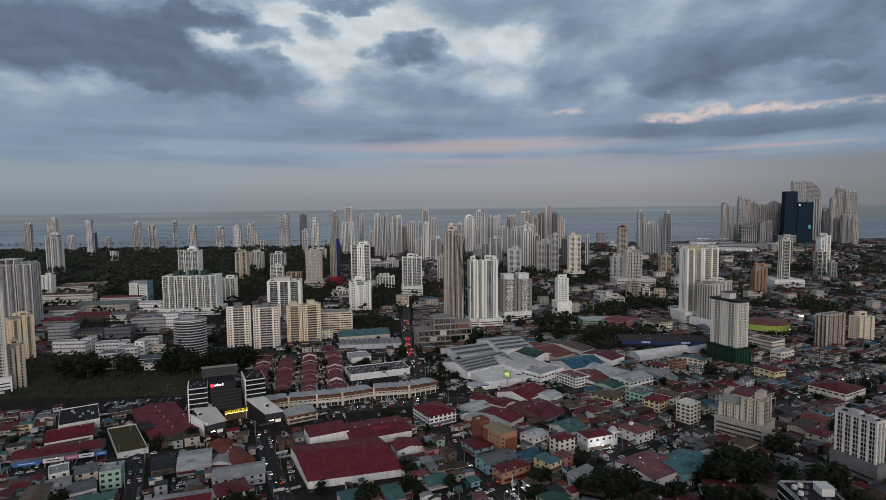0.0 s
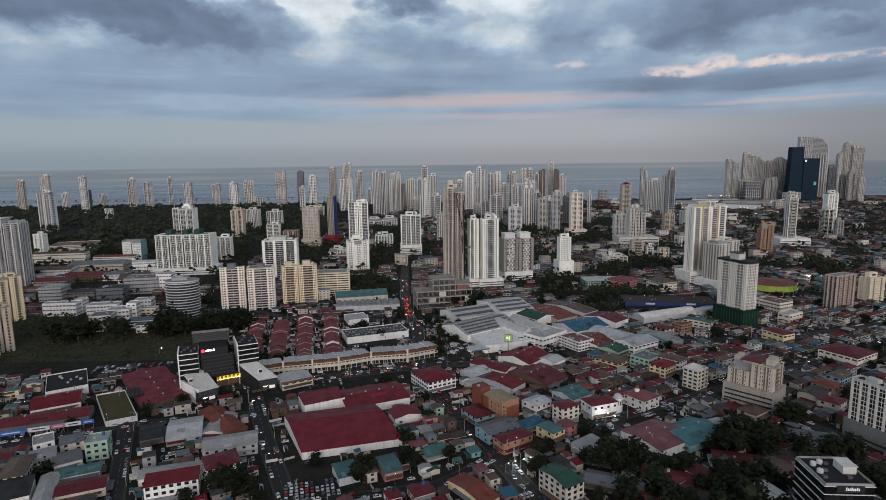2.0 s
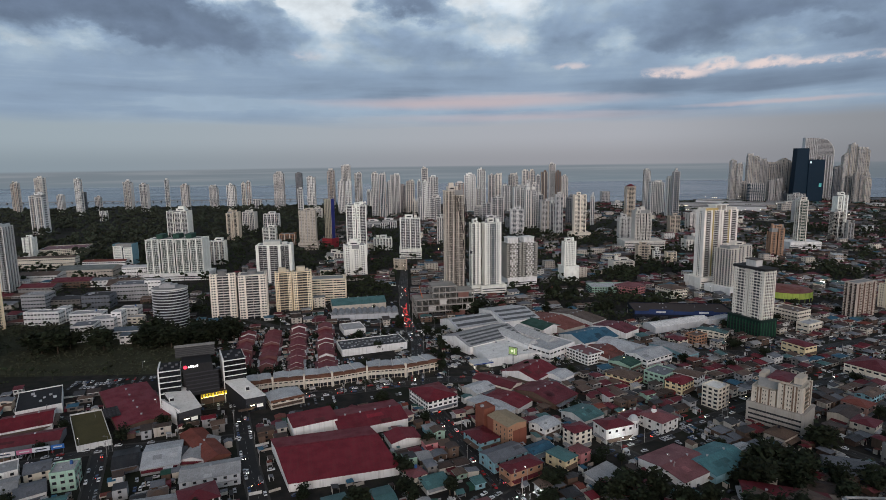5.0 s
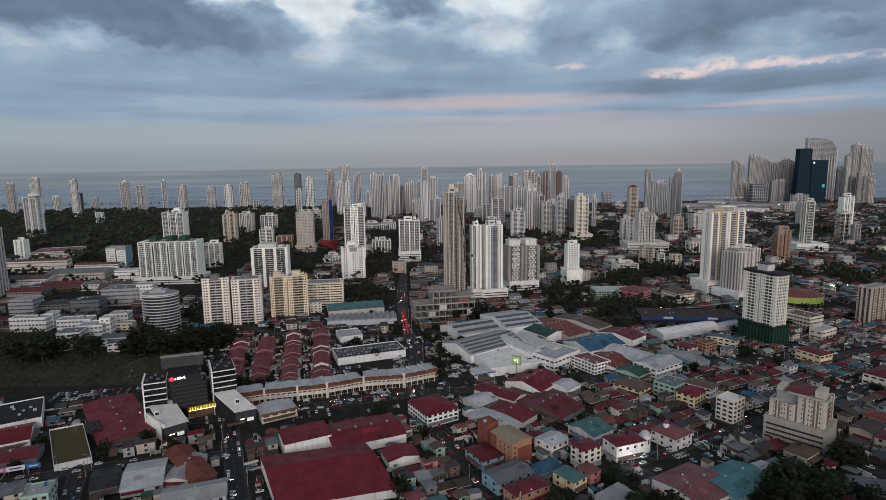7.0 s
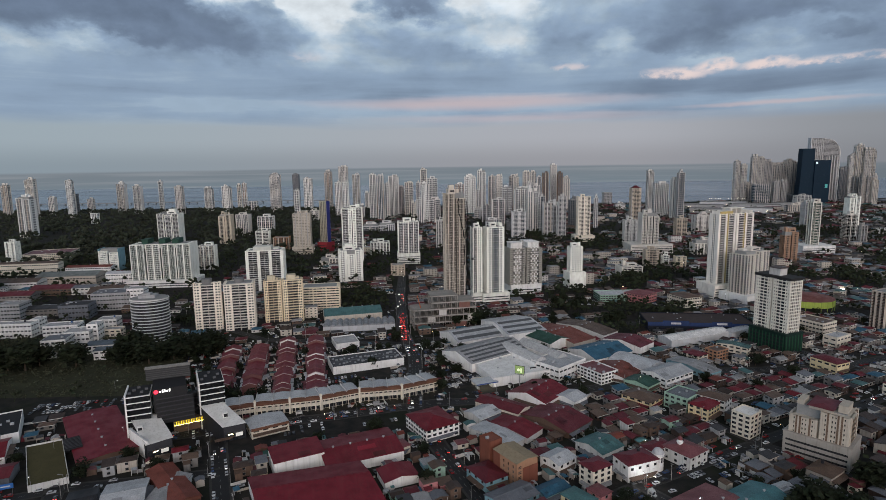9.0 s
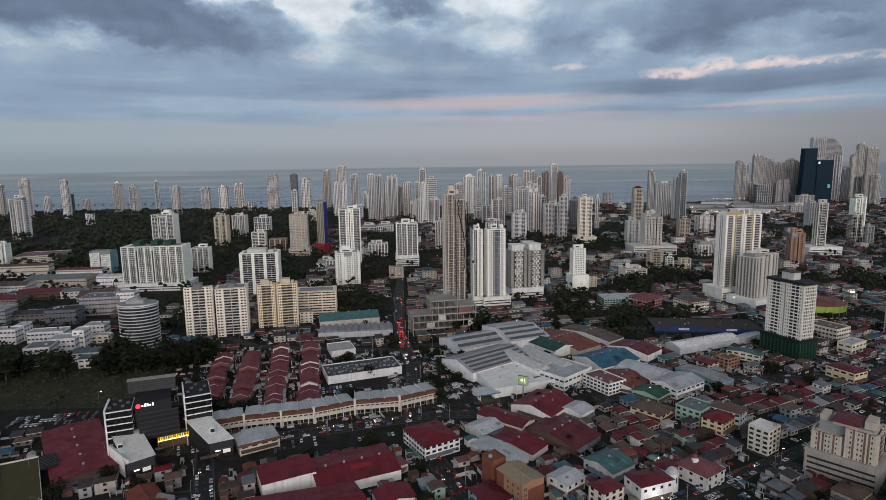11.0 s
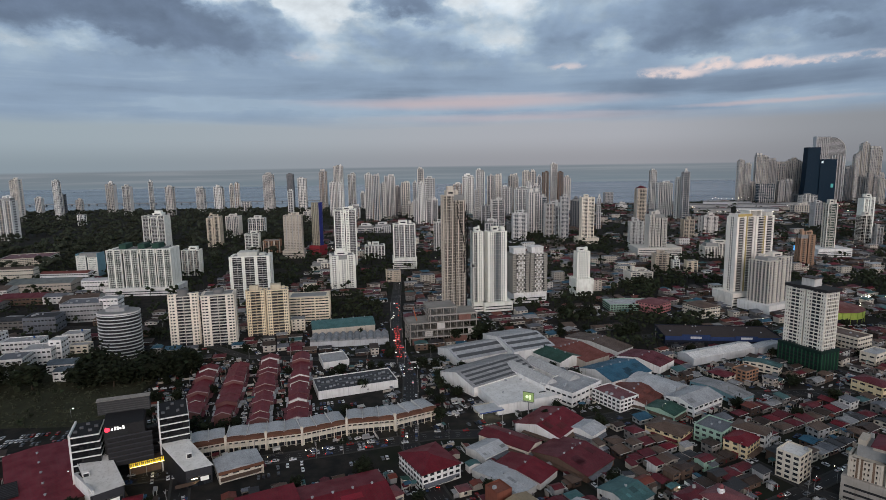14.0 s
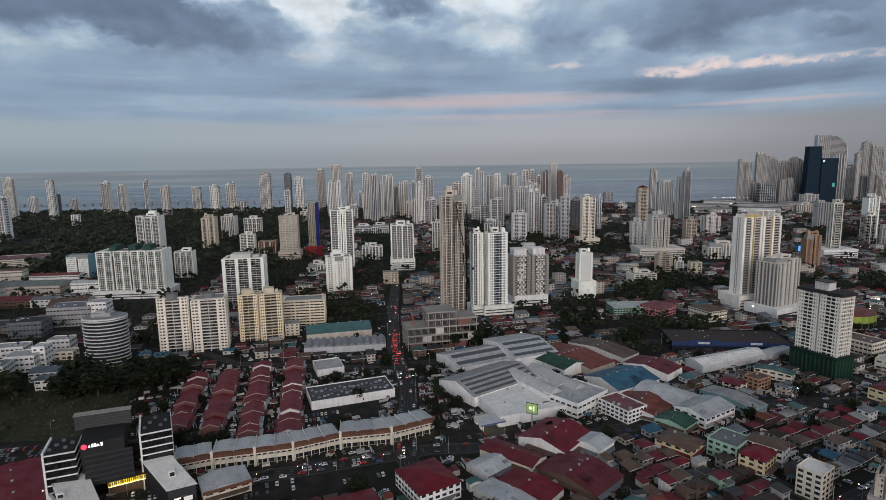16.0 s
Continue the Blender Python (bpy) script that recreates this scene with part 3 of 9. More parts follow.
        if rng.random() < 0.6:
            k = rng.uniform(1.8, 3.2)
            loop = [(s * w / 2, -d * 0.45, 3.1), (s * (w / 2 + k), -d * 0.45, 2.5), (s * (w / 2 + k), d * 0.3, 2.5), (s * w / 2, d * 0.3, 3.1)]
            part("side_awning", Geo().slab(loop[::s], 0.12), sheet(rng.choice(tints)), ob)
    if windows and rng.random() < 0.35 and kind in ("hip", "flat"):
        tz = h + (rise * 0.3 if kind == "hip" else 0.1)
        part("water_tank", Geo().drum(w * 0.2, d * 0.22, 0.8, tz, tz + 1.9, 12).drum(w * 0.2, d * 0.22, 0.85, tz + 1.9, tz + 2.1, 12, 0.25), plain("tank_plastic", rng.choice(((0.03, 0.03, 0.035), (0.05, 0.12, 0.30), (0.4, 0.4, 0.38))), 0.5), ob)
    take(x, y, w, d, rot)
    return ob


WEIGHT = {"S": 0.5, "A": 0.6, "W": 1.7, "P": 1.9, "B": 2.1, "G": 1.5, "H": 3.0, "N": 0.6}
PATTERNS = {0: ("WW", "SWWS", "WPW", "PP", "SPPS"),
            1: ("SGS", "WGW", "SGWGS", "AGSGA", "SGAGS", "WGGW"),
            2: ("WBW", "SBWBS", "BWB", "WBNBW", "ABSBA", "SBBS", "PBBP")}


def face_plate(geo, face, box, u0, u1, o0, o1, z0, z1):
    """A block on one face of a volume: u along the face, o outwards from it."""
    x0, x1, y0, y1 = box
    if face == 0:
        geo.box(u0, u1, y0 - o1, y0 - o0, z0, z1)
    elif face == 1:
        geo.box(u0, u1, y1 + o0, y1 + o1, z0, z1)
    elif face == 2:
        geo.box(x0 - o1, x0 - o0, u0, u1, z0, z1)
    else:
        geo.box(x1 + o0, x1 + o1, u0, u1, z0, z1)


def volume(wall, glass, rail, accent, box, z0, h, fl, front, flank, band, near, bay=3.6):
    """One upright volume of a high-rise: recessed glazing, then wall strips, balconies, glass strips and piers, floor by floor."""
    x0, x1, y0, y1 = box
    glass.box(x0 + 0.95, x1 - 0.95, y0 + 0.95, y1 - 0.95, z0, z0 + h - 0.3)
    n = max(2, int(round(h / (fl if near else fl * 2))))
    f = h / n
    wall.box(x0 + 0.3, x1 - 0.3, y0 + 0.3, y1 - 0.3, z0 + h - 1.0, z0 + h)
    for face in range(4):
        lo, hi = (x0, x1) if face < 2 else (y0, y1)
        pat = front if face == 0 else flank
        reps = max(1, int(round((hi - lo) / (sum(WEIGHT[k] for k in pat) * bay * 0.62))))
        if face == 1 or (not near and face > 1):
            reps = 1
        seq = pat * reps
        unit = (hi - lo) / sum(WEIGHT[k] for k in seq)
        u = lo
        for i, k in enumerate(seq):
            v = u + WEIGHT[k] * unit

            def put(geo, a, b, o0, o1, za, zb):
                face_plate(geo, face, box, a, b, o0, o1, za, zb)
            if k == "S":
                put(wall, u, v, -1.0, 0.12, z0, z0 + h + 0.3)
            elif k == "A":
                put(accent, u, v, -1.0, 0.05, z0, z0 + h + 0.1)
            elif k == "W":                        # wall with one or two windows a floor
                side = (v - u) * 0.16
                put(wall, u, u + side, -1.0, -0.05, z0, z0 + h)
                put(wall, v - side, v, -1.0, -0.05, z0, z0 + h)
                if v - u > 3.2 and near:
                    c = (u + v) / 2
                    put(wall, c - 0.35, c + 0.35, -1.0, -0.06, z0, z0 + h)
                for q in range(n + 1):
                    za, zb = z0 + q * f - f * band * 0.6, z0 + q * f + f * band * 0.5
                    put(wall, u + side, v - side, -1.0, -0.10, max(z0, za), min(z0 + h, zb))
            elif k == "P":                        # wall with small punched windows
                cells = max(2, int((v - u) / 2.2))
                for q in range(cells + 1):
                    c = u + (v - u) * q / cells
                    put(wall, max(u, c - 0.42), min(v, c + 0.42), -1.0, -0.04, z0, z0 + h)
                for q in range(n + 1):
                    za, zb = z0 + q * f - f * 0.26, z0 + q * f + f * 0.24
                    put(wall, u, v, -1.0, -0.08, max(z0, za), min(z0 + h, zb))
            elif k == "B":                        # a balcony on every floor
                out = 0.95 if i % 2 else 0.6
                for q in range(1, n + 1):
                    z = z0 + q * f
                    put(wall, u, v, -1.0, out, z - 0.22, min(z0 + h + 0.1, z))
                    if q < n:
                        put(rail, u + 0.05, v - 0.05, out - 0.14, out + 0.02, z, z + f * (0.30 if near else 0.20))
                put(wall, u, u + 0.25, -1.0, out * 0.7, z0, z0 + h)
            elif k == "H":                        # ribbon windows with a thin mullion or two
                for q in range(n + 1):
                    za, zb = z0 + q * f - f * band * 0.55, z0 + q * f + f * band * 0.55
                    put(wall, u, v, -1.0, -0.05, max(z0, za), min(z0 + h, zb))
                for q in range(1, max(2, int((v - u) / 3.0))):
                    c = u + (v - u) * q / max(2, int((v - u) / 3.0))
                    put(wall, c - 0.13, c + 0.13, -1.0, -0.25, z0, z0 + h)
            elif k == "G":                        # glass from floor to floor
                for q in range(1, n + 1):
                    z = z0 + q * f
                    put(wall, u, v, -1.0, -0.55, z - f * 0.10, min(z0 + h, z + f * 0.03))
                if near:
                    c = (u + v) / 2
                    put(wall, c - 0.10, c + 0.10, -1.0, -0.55, z0, z0 + h)
            u = v


def tower(x, y, w, d, h, rot, wall=WHITE, glass=None, fl=3.0, band=None, bays=1, slit=2.6, top="house", podium=None, podium_wall=None, z0=0.0, label="tall white apartment tower with dark windows", name="apartment_tower", group="towers of the city", trim=None, side=None, reserve=True, mode=None, slots=True, front=None, flank=None, accent=None, bay=3.6, steps=True):
    """A high-rise: walls with floor bands and piers over recessed glazing, balconies, roof, plant room, podium."""
    rng = random.Random(int(abs(x * 3 + y * 5 + h * 11)))
    mode = mode if mode is not None else rng.choice((0, 1, 1, 2, 2))
    band = band if band is not None else rng.choice((0.42, 0.48, 0.54))
    band = 0.22 + 0.42 * band
    front = front or rng.choice(PATTERNS[mode] if y < 1500 else ("SGS", "SGSGS", "SBSBS", "ABSBA", "SGAGS", "SBGBS", "SGSWS", "NSGSN"))
    flank = flank or rng.choice(("SWS", "SPS", "SBWS", "AWS", "SPWS", "SWGS"))
    near = y < 1500
    ob = thing(name, x, y, 0, rot, label, "tower", group)
    wall = tuple(min(0.88, v * k) for v, k in zip(wall, (1.15, 1.10, 1.02)))
    # haze put into far wall colours: blended pale, duller past x 700
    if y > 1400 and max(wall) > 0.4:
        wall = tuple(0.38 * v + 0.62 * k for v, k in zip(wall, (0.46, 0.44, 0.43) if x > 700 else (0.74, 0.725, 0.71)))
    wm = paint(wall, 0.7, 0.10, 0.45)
    ph = podium[2] if podium else z0
    if podium:
        pwid, pdep, _ = podium
        g = Geo().box(-pwid / 2, pwid / 2, -pdep / 2, pdep / 2, -0.5, ph)
        g.box(-pwid / 2 - 0.15, pwid / 2 + 0.15, -pdep / 2 - 0.15, pdep / 2 + 0.15, ph - 0.5, ph + 0.9)
        pod = part("podium", g, paint(podium_wall or wall), ob)
        # shade of the podium slots is painted: near-black boxes on a solid wall
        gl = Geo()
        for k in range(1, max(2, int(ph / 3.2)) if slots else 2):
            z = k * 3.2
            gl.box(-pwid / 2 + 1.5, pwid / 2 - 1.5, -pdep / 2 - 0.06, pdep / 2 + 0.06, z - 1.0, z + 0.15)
        part("podium_opening", gl, plain("opening_shade", (0.03, 0.03, 0.032), 0.8), pod, kind="stuff")
    hh = h - ph
    wg, gg, bg, ag = Geo(), Geo(), Geo(), Geo()
    bw = (w - slit * (bays - 1)) / bays
    for i in range(bays):
        a = -w / 2 + i * (bw + slit)
        inset = 0 if i in (0, bays - 1) or bays < 3 else 1.4
        drop = fl * rng.choice((0, 0, 1, 2)) if bays > 1 and steps else 0.0
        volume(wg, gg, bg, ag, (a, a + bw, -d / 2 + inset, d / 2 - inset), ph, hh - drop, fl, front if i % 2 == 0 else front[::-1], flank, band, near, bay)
        if drop:
            wg.box(a + bw * 0.2, a + bw * 0.8, -d * 0.2, d * 0.2, ph + hh - drop, ph + hh + 0.2)
        if i < bays - 1:
            gg.box(a + bw - 0.3, a + bw + slit + 0.3, -d / 2 + 2.6, d / 2 - 2.6, ph, ph + hh - 2 * fl)
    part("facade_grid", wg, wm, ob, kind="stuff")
    part("glazing", gg, glass or (GLASS if y < 1500 else HAZEGLASS), ob, kind="stuff")
    if bg.f:
        part("balcony_rail", bg, paint(trim or tuple(0.85 * v for v in wall)), ob, kind="stuff")
    if ag.f:
        part("accent_strip", ag, paint(accent or rng.choice((TAN, GREY, BEIGE, SLATE, (0.42, 0.30, 0.22)))), ob, kind="stuff")
    if side:                                   # blank coloured flank walls
        part("flank_wall", Geo().box(-w / 2 - 0.25, -w / 2 + 0.5, -d * 0.47, d * 0.47, ph, h + 0.5), paint(side), ob)
        part("flank_wall", Geo().box(w / 2 - 0.5, w / 2 + 0.25, -d * 0.47, d * 0.47, ph, h + 0.5), paint(side), ob)
    part("roof", Geo().box(-w * 0.42, w * 0.42, -d * 0.3, d * 0.3, h - 3.2 * fl, h + 0.25), plain("roof_screed", (0.30, 0.30, 0.29), 0.9), ob)
    if top in ("house", "step", "spire"):
        a, b = w * rng.uniform(0.30, 0.5), d * rng.uniform(0.35, 0.6)
        t = rng.uniform(3.5, 6)
        ox = rng.uniform(-0.15, 0.15) * w
        g = Geo().box(ox - a / 2, ox + a / 2, -b / 2, b / 2, h, h + t)
        g.box(ox - a / 2 - 0.2, ox + a / 2 + 0.2, -b / 2 - 0.2, b / 2 + 0.2, h + t, h + t + 0.4)
        for k in range(rng.randrange(1, 4)):           # lift housings and tanks of several heights
            c, e, q = rng.uniform(-0.36, 0.30) * w, rng.uniform(-0.3, 0.1) * d, rng.uniform(0.10, 0.2) * w
            g.box(c, c + q, e, e + q, h, h + rng.uniform(1.8, 8.0))
        if top == "step":
            g.box(ox - a / 3, ox + a / 3, -b / 3, b / 3, h + t + 0.4, h + t * 2.1)
        room = part("plant_room", g, wm, ob)
        part("vent_grille", Geo().box(ox - a * 0.3, ox + a * 0.3, -b / 2 - 0.12, -b / 2 + 0.05, h + t * 0.35, h + t * 0.75), plain("opening_shade", (0.03, 0.03, 0.032), 0.8), room)
        if top == "spire":
            part("mast", Geo().rod((ox, 0, h + t), (ox, 0, h + t + 14), 0.3, 0.06), plain("galvanised", (0.45, 0.46, 0.47), 0.5, 0.3), room)
    elif top == "block":                       # one broad plant block with a tank beside it
        part("plant_room", Geo().box(-w * 0.30, w * 0.18, -d * 0.36, d * 0.36, h - 2, h + 5.0).box(w * 0.22, w * 0.36, -d * 0.2, d * 0.2, h - 2, h + 2.6), paint(tuple(0.72 * v for v in wall)), ob)
    elif top == "drum":                        # a round tank house
        part("plant_room", Geo().drum(0, 0, 5.2, h - 2, h + 3.6, 20).drum(0, 0, 5.5, h + 3.6, h + 4.1, 20), paint((0.20, 0.195, 0.19)), ob)
    elif top == "frame":                       # an open crown of beams and fins
        g = Geo()
        for k in range(7):
            c = -w * 0.45 + w * 0.15 * k
            g.box(c - 0.5, c + 0.5, -d * 0.45, d * 0.45, h - 3, h + (6.5 if k in (2, 3, 4) else 3.5))
        g.box(-w * 0.2, w * 0.22, -d * 0.46, d * 0.46, h + 6.5, h + 7.3)
        part("crown_frame", g, wm, ob)
        part("crown_panel", Geo().box(-w * 0.46, -w * 0.10, -d * 0.47, -d * 0.40, h - 1, h + 3.0), paint((0.55, 0.42, 0.16)), ob)
    elif top == "plates":
        part("crown_roof", roof_geo("hip", w * 0.42, d * 0.9, h + 2.2, 0.8), sheet(MAROON), ob)
        part("plant_room", Geo().box(-w * 0.2, w * 0.2, -d * 0.4, d * 0.4, h, h + 2.2).box(w * 0.26, w * 0.42, -d * 0.2, d * 0.35, h, h + 4.5).box(-w * 0.42, -w * 0.3, -d * 0.3, d * 0.2, h, h + 3.0), wm, ob)
    elif top == "hip":
        part("crown_roof", roof_geo("hip", w * 0.8, d * 0.8, h + 0.6, 5.0), sheet(MAROON), ob)
    elif top == "tanks":
        for sx in (-0.27, 0.02, 0.24):
            part("plant_room", Geo().box(w * sx - 4.5, w * sx + 4.5, -d * 0.3, d * 0.3, h, h + 6.5).box(w * sx - 4.8, w * sx + 4.8, -d * 0.33, d * 0.33, h + 6.5, h + 7.0), paint((0.03, 0.075, 0.055)), ob)
    elif top == "twin":
        for sgn in (-1, 1):
            part("plant_room", Geo().box(sgn * w * 0.26 - w * 0.17, sgn * w * 0.26 + w * 0.17, -d * 0.3, d * 0.3, h, h + 7).box(sgn * w * 0.26 - w * 0.19, sgn * w * 0.26 + w * 0.19, -d * 0.33, d * 0.33, h + 7, h + 7.5), paint(trim or wall), ob)
    if reserve:
        if podium:
            take(x, y, podium[0], podium[1], rot, 2)
        else:
            take(x, y, w, d, rot, 3)
    return ob


LEAF = leaves((0.028, 0.034, 0.018))
LEAF_DARK = leaves((0.025, 0.032, 0.017))
BARK = plain("bark", (0.09, 0.07, 0.05), 0.9)
ICO_V, ICO_F = [], []


def ico():
    bm = bmesh.new()
    bmesh.ops.create_icosphere(bm, subdivisions=1, radius=1.0)
    bm.verts.index_update()
    ICO_V.extend(tuple(v.co) for v in bm.verts)
    ICO_F.extend(tuple(v.index for v in f.verts) for f in bm.faces)
    bm.free()


ico()


def clump(g, c, r, rng, flat=0.7):
    pts = []
    for vx, vy, vz in ICO_V:
        k = r * rng.uniform(0.6, 1.3)
        pts.append((c[0] + vx * k, c[1] + vy * k, c[2] + vz * k * flat))
    g.poly(pts, ICO_F)


def spray(g, c, r, rng, n=9):
    """A loose spray of leaf blades round a twig."""
    for k in range(n):
        px, py, pz = (c[i] + rng.gauss(0, 0.55) * r for i in range(3))
        a, e, s = rng.uniform(0, 6.283), rng.uniform(-0.7, 0.7), r * rng.uniform(0.35, 0.75)
        ux, uy, uz = math.cos(a) * s, math.sin(a) * s, math.sin(e) * s * 0.7
        vx, vy, vz = -math.sin(a) * s * 0.7, math.cos(a) * s * 0.7, rng.uniform(-0.6, 0.6) * s
        g.poly([(px - ux, py - uy, pz - uz), (px + vx, py + vy, pz + vz), (px + ux, py + uy, pz + uz), (px - vx, py - vy, pz - vz)], [(0, 1, 2, 3)])


def crown(g, cx, cy, z, r, h, n, rng):
    """Leaf clumps scattered through an uneven crown."""
    lobes = [(rng.uniform(-0.5, 0.5) * r, rng.uniform(-0.5, 0.5) * r, rng.uniform(-0.2, 0.25) * h, rng.uniform(0.45, 0.7)) for _ in range(4)]
    for i in range(n):
        lx, ly, lz, lr = lobes[i % 4]
        a, e = rng.uniform(0, 6.283), math.asin(rng.uniform(-0.5, 1.0))
        q = rng.uniform(0.7, 1.08)
        p = (cx + lx + r * lr * q * math.cos(a) * math.cos(e), cy + ly + r * lr * q * math.sin(a) * math.cos(e), z + lz + h * 0.5 * lr * 1.4 * q * math.sin(e))
        spray(g, p, r * rng.uniform(0.16, 0.30), rng)
    for lx, ly, lz, lr in lobes:
        for k in range(4):
            clump(g, (cx + lx + rng.uniform(-0.3, 0.3) * r * lr, cy + ly + rng.uniform(-0.3, 0.3) * r * lr, z + lz + rng.uniform(-0.2, 0.2) * h * lr), r * lr * rng.uniform(0.40, 0.6), rng, 0.52 * h / r)


def tree_meshes(seed, r, h, mat, n=66):
    rng = random.Random(seed)
    t = Geo()
    t.rod((0, 0, -0.3), (0.1, 0.1, h * 0.45), 0.35, 0.22, 7)
    for k in range(5):
        a = k * 1.26 + rng.uniform(-0.3, 0.3)
        t.rod((0.1, 0.1, h * (0.30 + 0.03 * k)), (math.cos(a) * r * 0.6, math.sin(a) * r * 0.6, h * 0.66), 0.16, 0.05, 5)
    c = Geo()
    crown(c, 0, 0, h * 0.50, r, h * 0.92, n, rng)
    return t.mesh("trunk", BARK), c.mesh("crown", mat)


TREES = [tree_meshes(11 + i, 4.2 + 0.7 * (i % 4), 7.5 + 1.1 * (i % 3), LEAF if i % 2 else LEAF_DARK) for i in range(8)]


def tree(x, y, s=1.0, k=0, label="broad dark green street tree", group="trees of the city"):
    ob = thing("tree", x, y, 0, (x * 37 + y * 11) % 360, label, "tree", group)
    ob.scale = (s, s, s)
    part("trunk", TREES[k % 8][0], None, ob)
    part("crown", TREES[k % 8][1], None, ob)
    return ob


def palm(x, y, h=9.0):
    ob = thing("palm_tree", x, y, 0, (x * 31) % 360, "tall palm with drooping dark green fronds", "palm tree", "palms")
    part("trunk", Geo().rod((0, 0, -0.2), (0.3, 0.1, h), 0.28, 0.18, 7), BARK, ob)
    rng = random.Random(int(x * 10))
    for i in range(14):
        a, e = i * 0.449 + rng.uniform(-0.15, 0.15), rng.uniform(0.1, 0.9)
        g, last = Geo(), Vector((0.3, 0.1, h))
        for s in range(1, 6):
            u = s / 5
            p = Vector((0.3 + math.cos(a) * u * 3.6 * math.cos(e * (1 - u)), 0.1 + math.sin(a) * u * 3.6 * math.cos(e * (1 - u)), h + math.sin(e) * 2.6 * u - 3.4 * u * u))
            wd = 0.75 * math.sin(math.pi * min(0.95, u * 0.8 + 0.15))
            side = Vector((-math.sin(a), math.cos(a), 0)) * wd
            dn = Vector((0, 0, -0.35 * wd))
            g.poly([last, last + side + dn, p + side + dn, p, p - side + dn, last - side + dn], [(0, 1, 2, 3), (0, 3, 4, 5), (3, 2, 1, 0), (5, 4, 3, 0)])
            last = p
        part("frond", g, LEAF, ob)
    return ob


CAR_PAINT = [plain("car_paint", c, 0.25, 0.1, 1.0, 0.1) for c in ((0.72, 0.72, 0.72), (0.45, 0.46, 0.48), (0.03, 0.03, 0.035), (0.16, 0.17, 0.18), (0.28, 0.025, 0.025), (0.05, 0.08, 0.16))]
TYRE = plain("tyre_rubber", (0.02, 0.02, 0.02), 0.9)
HEAD, TAIL = lamp((1.0, 0.93, 0.78), 10.0), lamp((1.0, 0.05, 0.03), 6.0)
CAR_NAMES = ("white", "silver grey", "black", "dark grey", "red", "dark blue")


def car_parts():
    body = Geo()
    prof = [(-2.15, 0.35), (2.15, 0.35), (2.2, 0.75), (1.95, 0.92), (0.95, 1.0), (-1.75, 1.02), (-2.15, 0.9)]
    n = len(prof)
    pts = [(x, -0.86, z) for x, z in prof] + [(x, 0.86, z) for x, z in prof]
    body.poly(pts, [tuple(range(n)), tuple(range(2 * n - 1, n - 1, -1))] + [(i, i + n, (i + 1) % n + n, (i + 1) % n) for i in range(n)])
    body.poly([(0.30, -0.66, 1.44), (0.30, 0.66, 1.44), (-1.25, 0.66, 1.47), (-1.25, -0.66, 1.47), (0.30, -0.66, 1.50), (0.30, 0.66, 1.50), (-1.25, 0.66, 1.52), (-1.25, -0.66, 1.52)],
              [(0, 1, 2, 3), (7, 6, 5, 4), (0, 4, 5, 1), (1, 5, 6, 2), (2, 6, 7, 3), (3, 7, 4, 0)])
    cab = Geo().poly([(1.0, -0.78, 0.99), (1.0, 0.78, 0.99), (-1.8, 0.78, 1.0), (-1.8, -0.78, 1.0), (0.28, -0.64, 1.46), (0.28, 0.64, 1.46), (-1.23, 0.64, 1.48), (-1.23, -0.64, 1.48)],
                     [(0, 1, 2, 3), (7, 6, 5, 4), (0, 4, 5, 1), (1, 5, 6, 2), (2, 6, 7, 3), (3, 7, 4, 0)])
    wheel = Geo()
    for a in (-1.35, 1.35):
        for b in (-0.80, 0.80):
            wheel.rod((a, b - 0.1, 0.33), (a, b + 0.1, 0.33), 0.33, None, 10)
    return body, cab, wheel


CB, CC, CW = car_parts()
CAR_BODY = [CB.mesh("body", c) for c in CAR_PAINT]
CAR_CAB, CAR_WHEEL = CC.mesh("windows", GLASS), CW.mesh("running_gear", TYRE)
LIGHT_BIT = {k: Geo().box(-0.06, 0.06, -0.2, 0.2, -0.1, 0.1).mesh(k, mt) for k, mt in (("headlight", HEAD), ("tail_light", TAIL))}


def car(x, y, rot, k, lit="", group="parked cars"):
    ob = thing("car", x, y, 0.13, rot, CAR_NAMES[k] + (" car driving with its lights on" if lit else " car parked on dark asphalt"), "car", "cars in traffic" if lit else group)
    part("body", CAR_BODY[k], None, ob)
    part("cabin_glass", CAR_CAB, None, ob)
    part("running_gear", CAR_WHEEL, None, ob, kind="stuff")
    for b in (-0.6, 0.6):
        if lit == "head":
            part("headlight", LIGHT_BIT["headlight"], None, ob).location = (2.2, b, 0.68)
        elif lit:
            part("tail_light", LIGHT_BIT["tail_light"], None, ob).location = (-2.18, b, 0.75)
    return ob


POLE = plain("pole_steel", (0.30, 0.30, 0.29), 0.6, 0.2)
FLOOD = lamp((0.96, 0.98, 1.0), 90.0)
WARM, COOL = lamp((1.0, 0.80, 0.48), 11.0), lamp((0.95, 0.98, 1.0), 11.0)


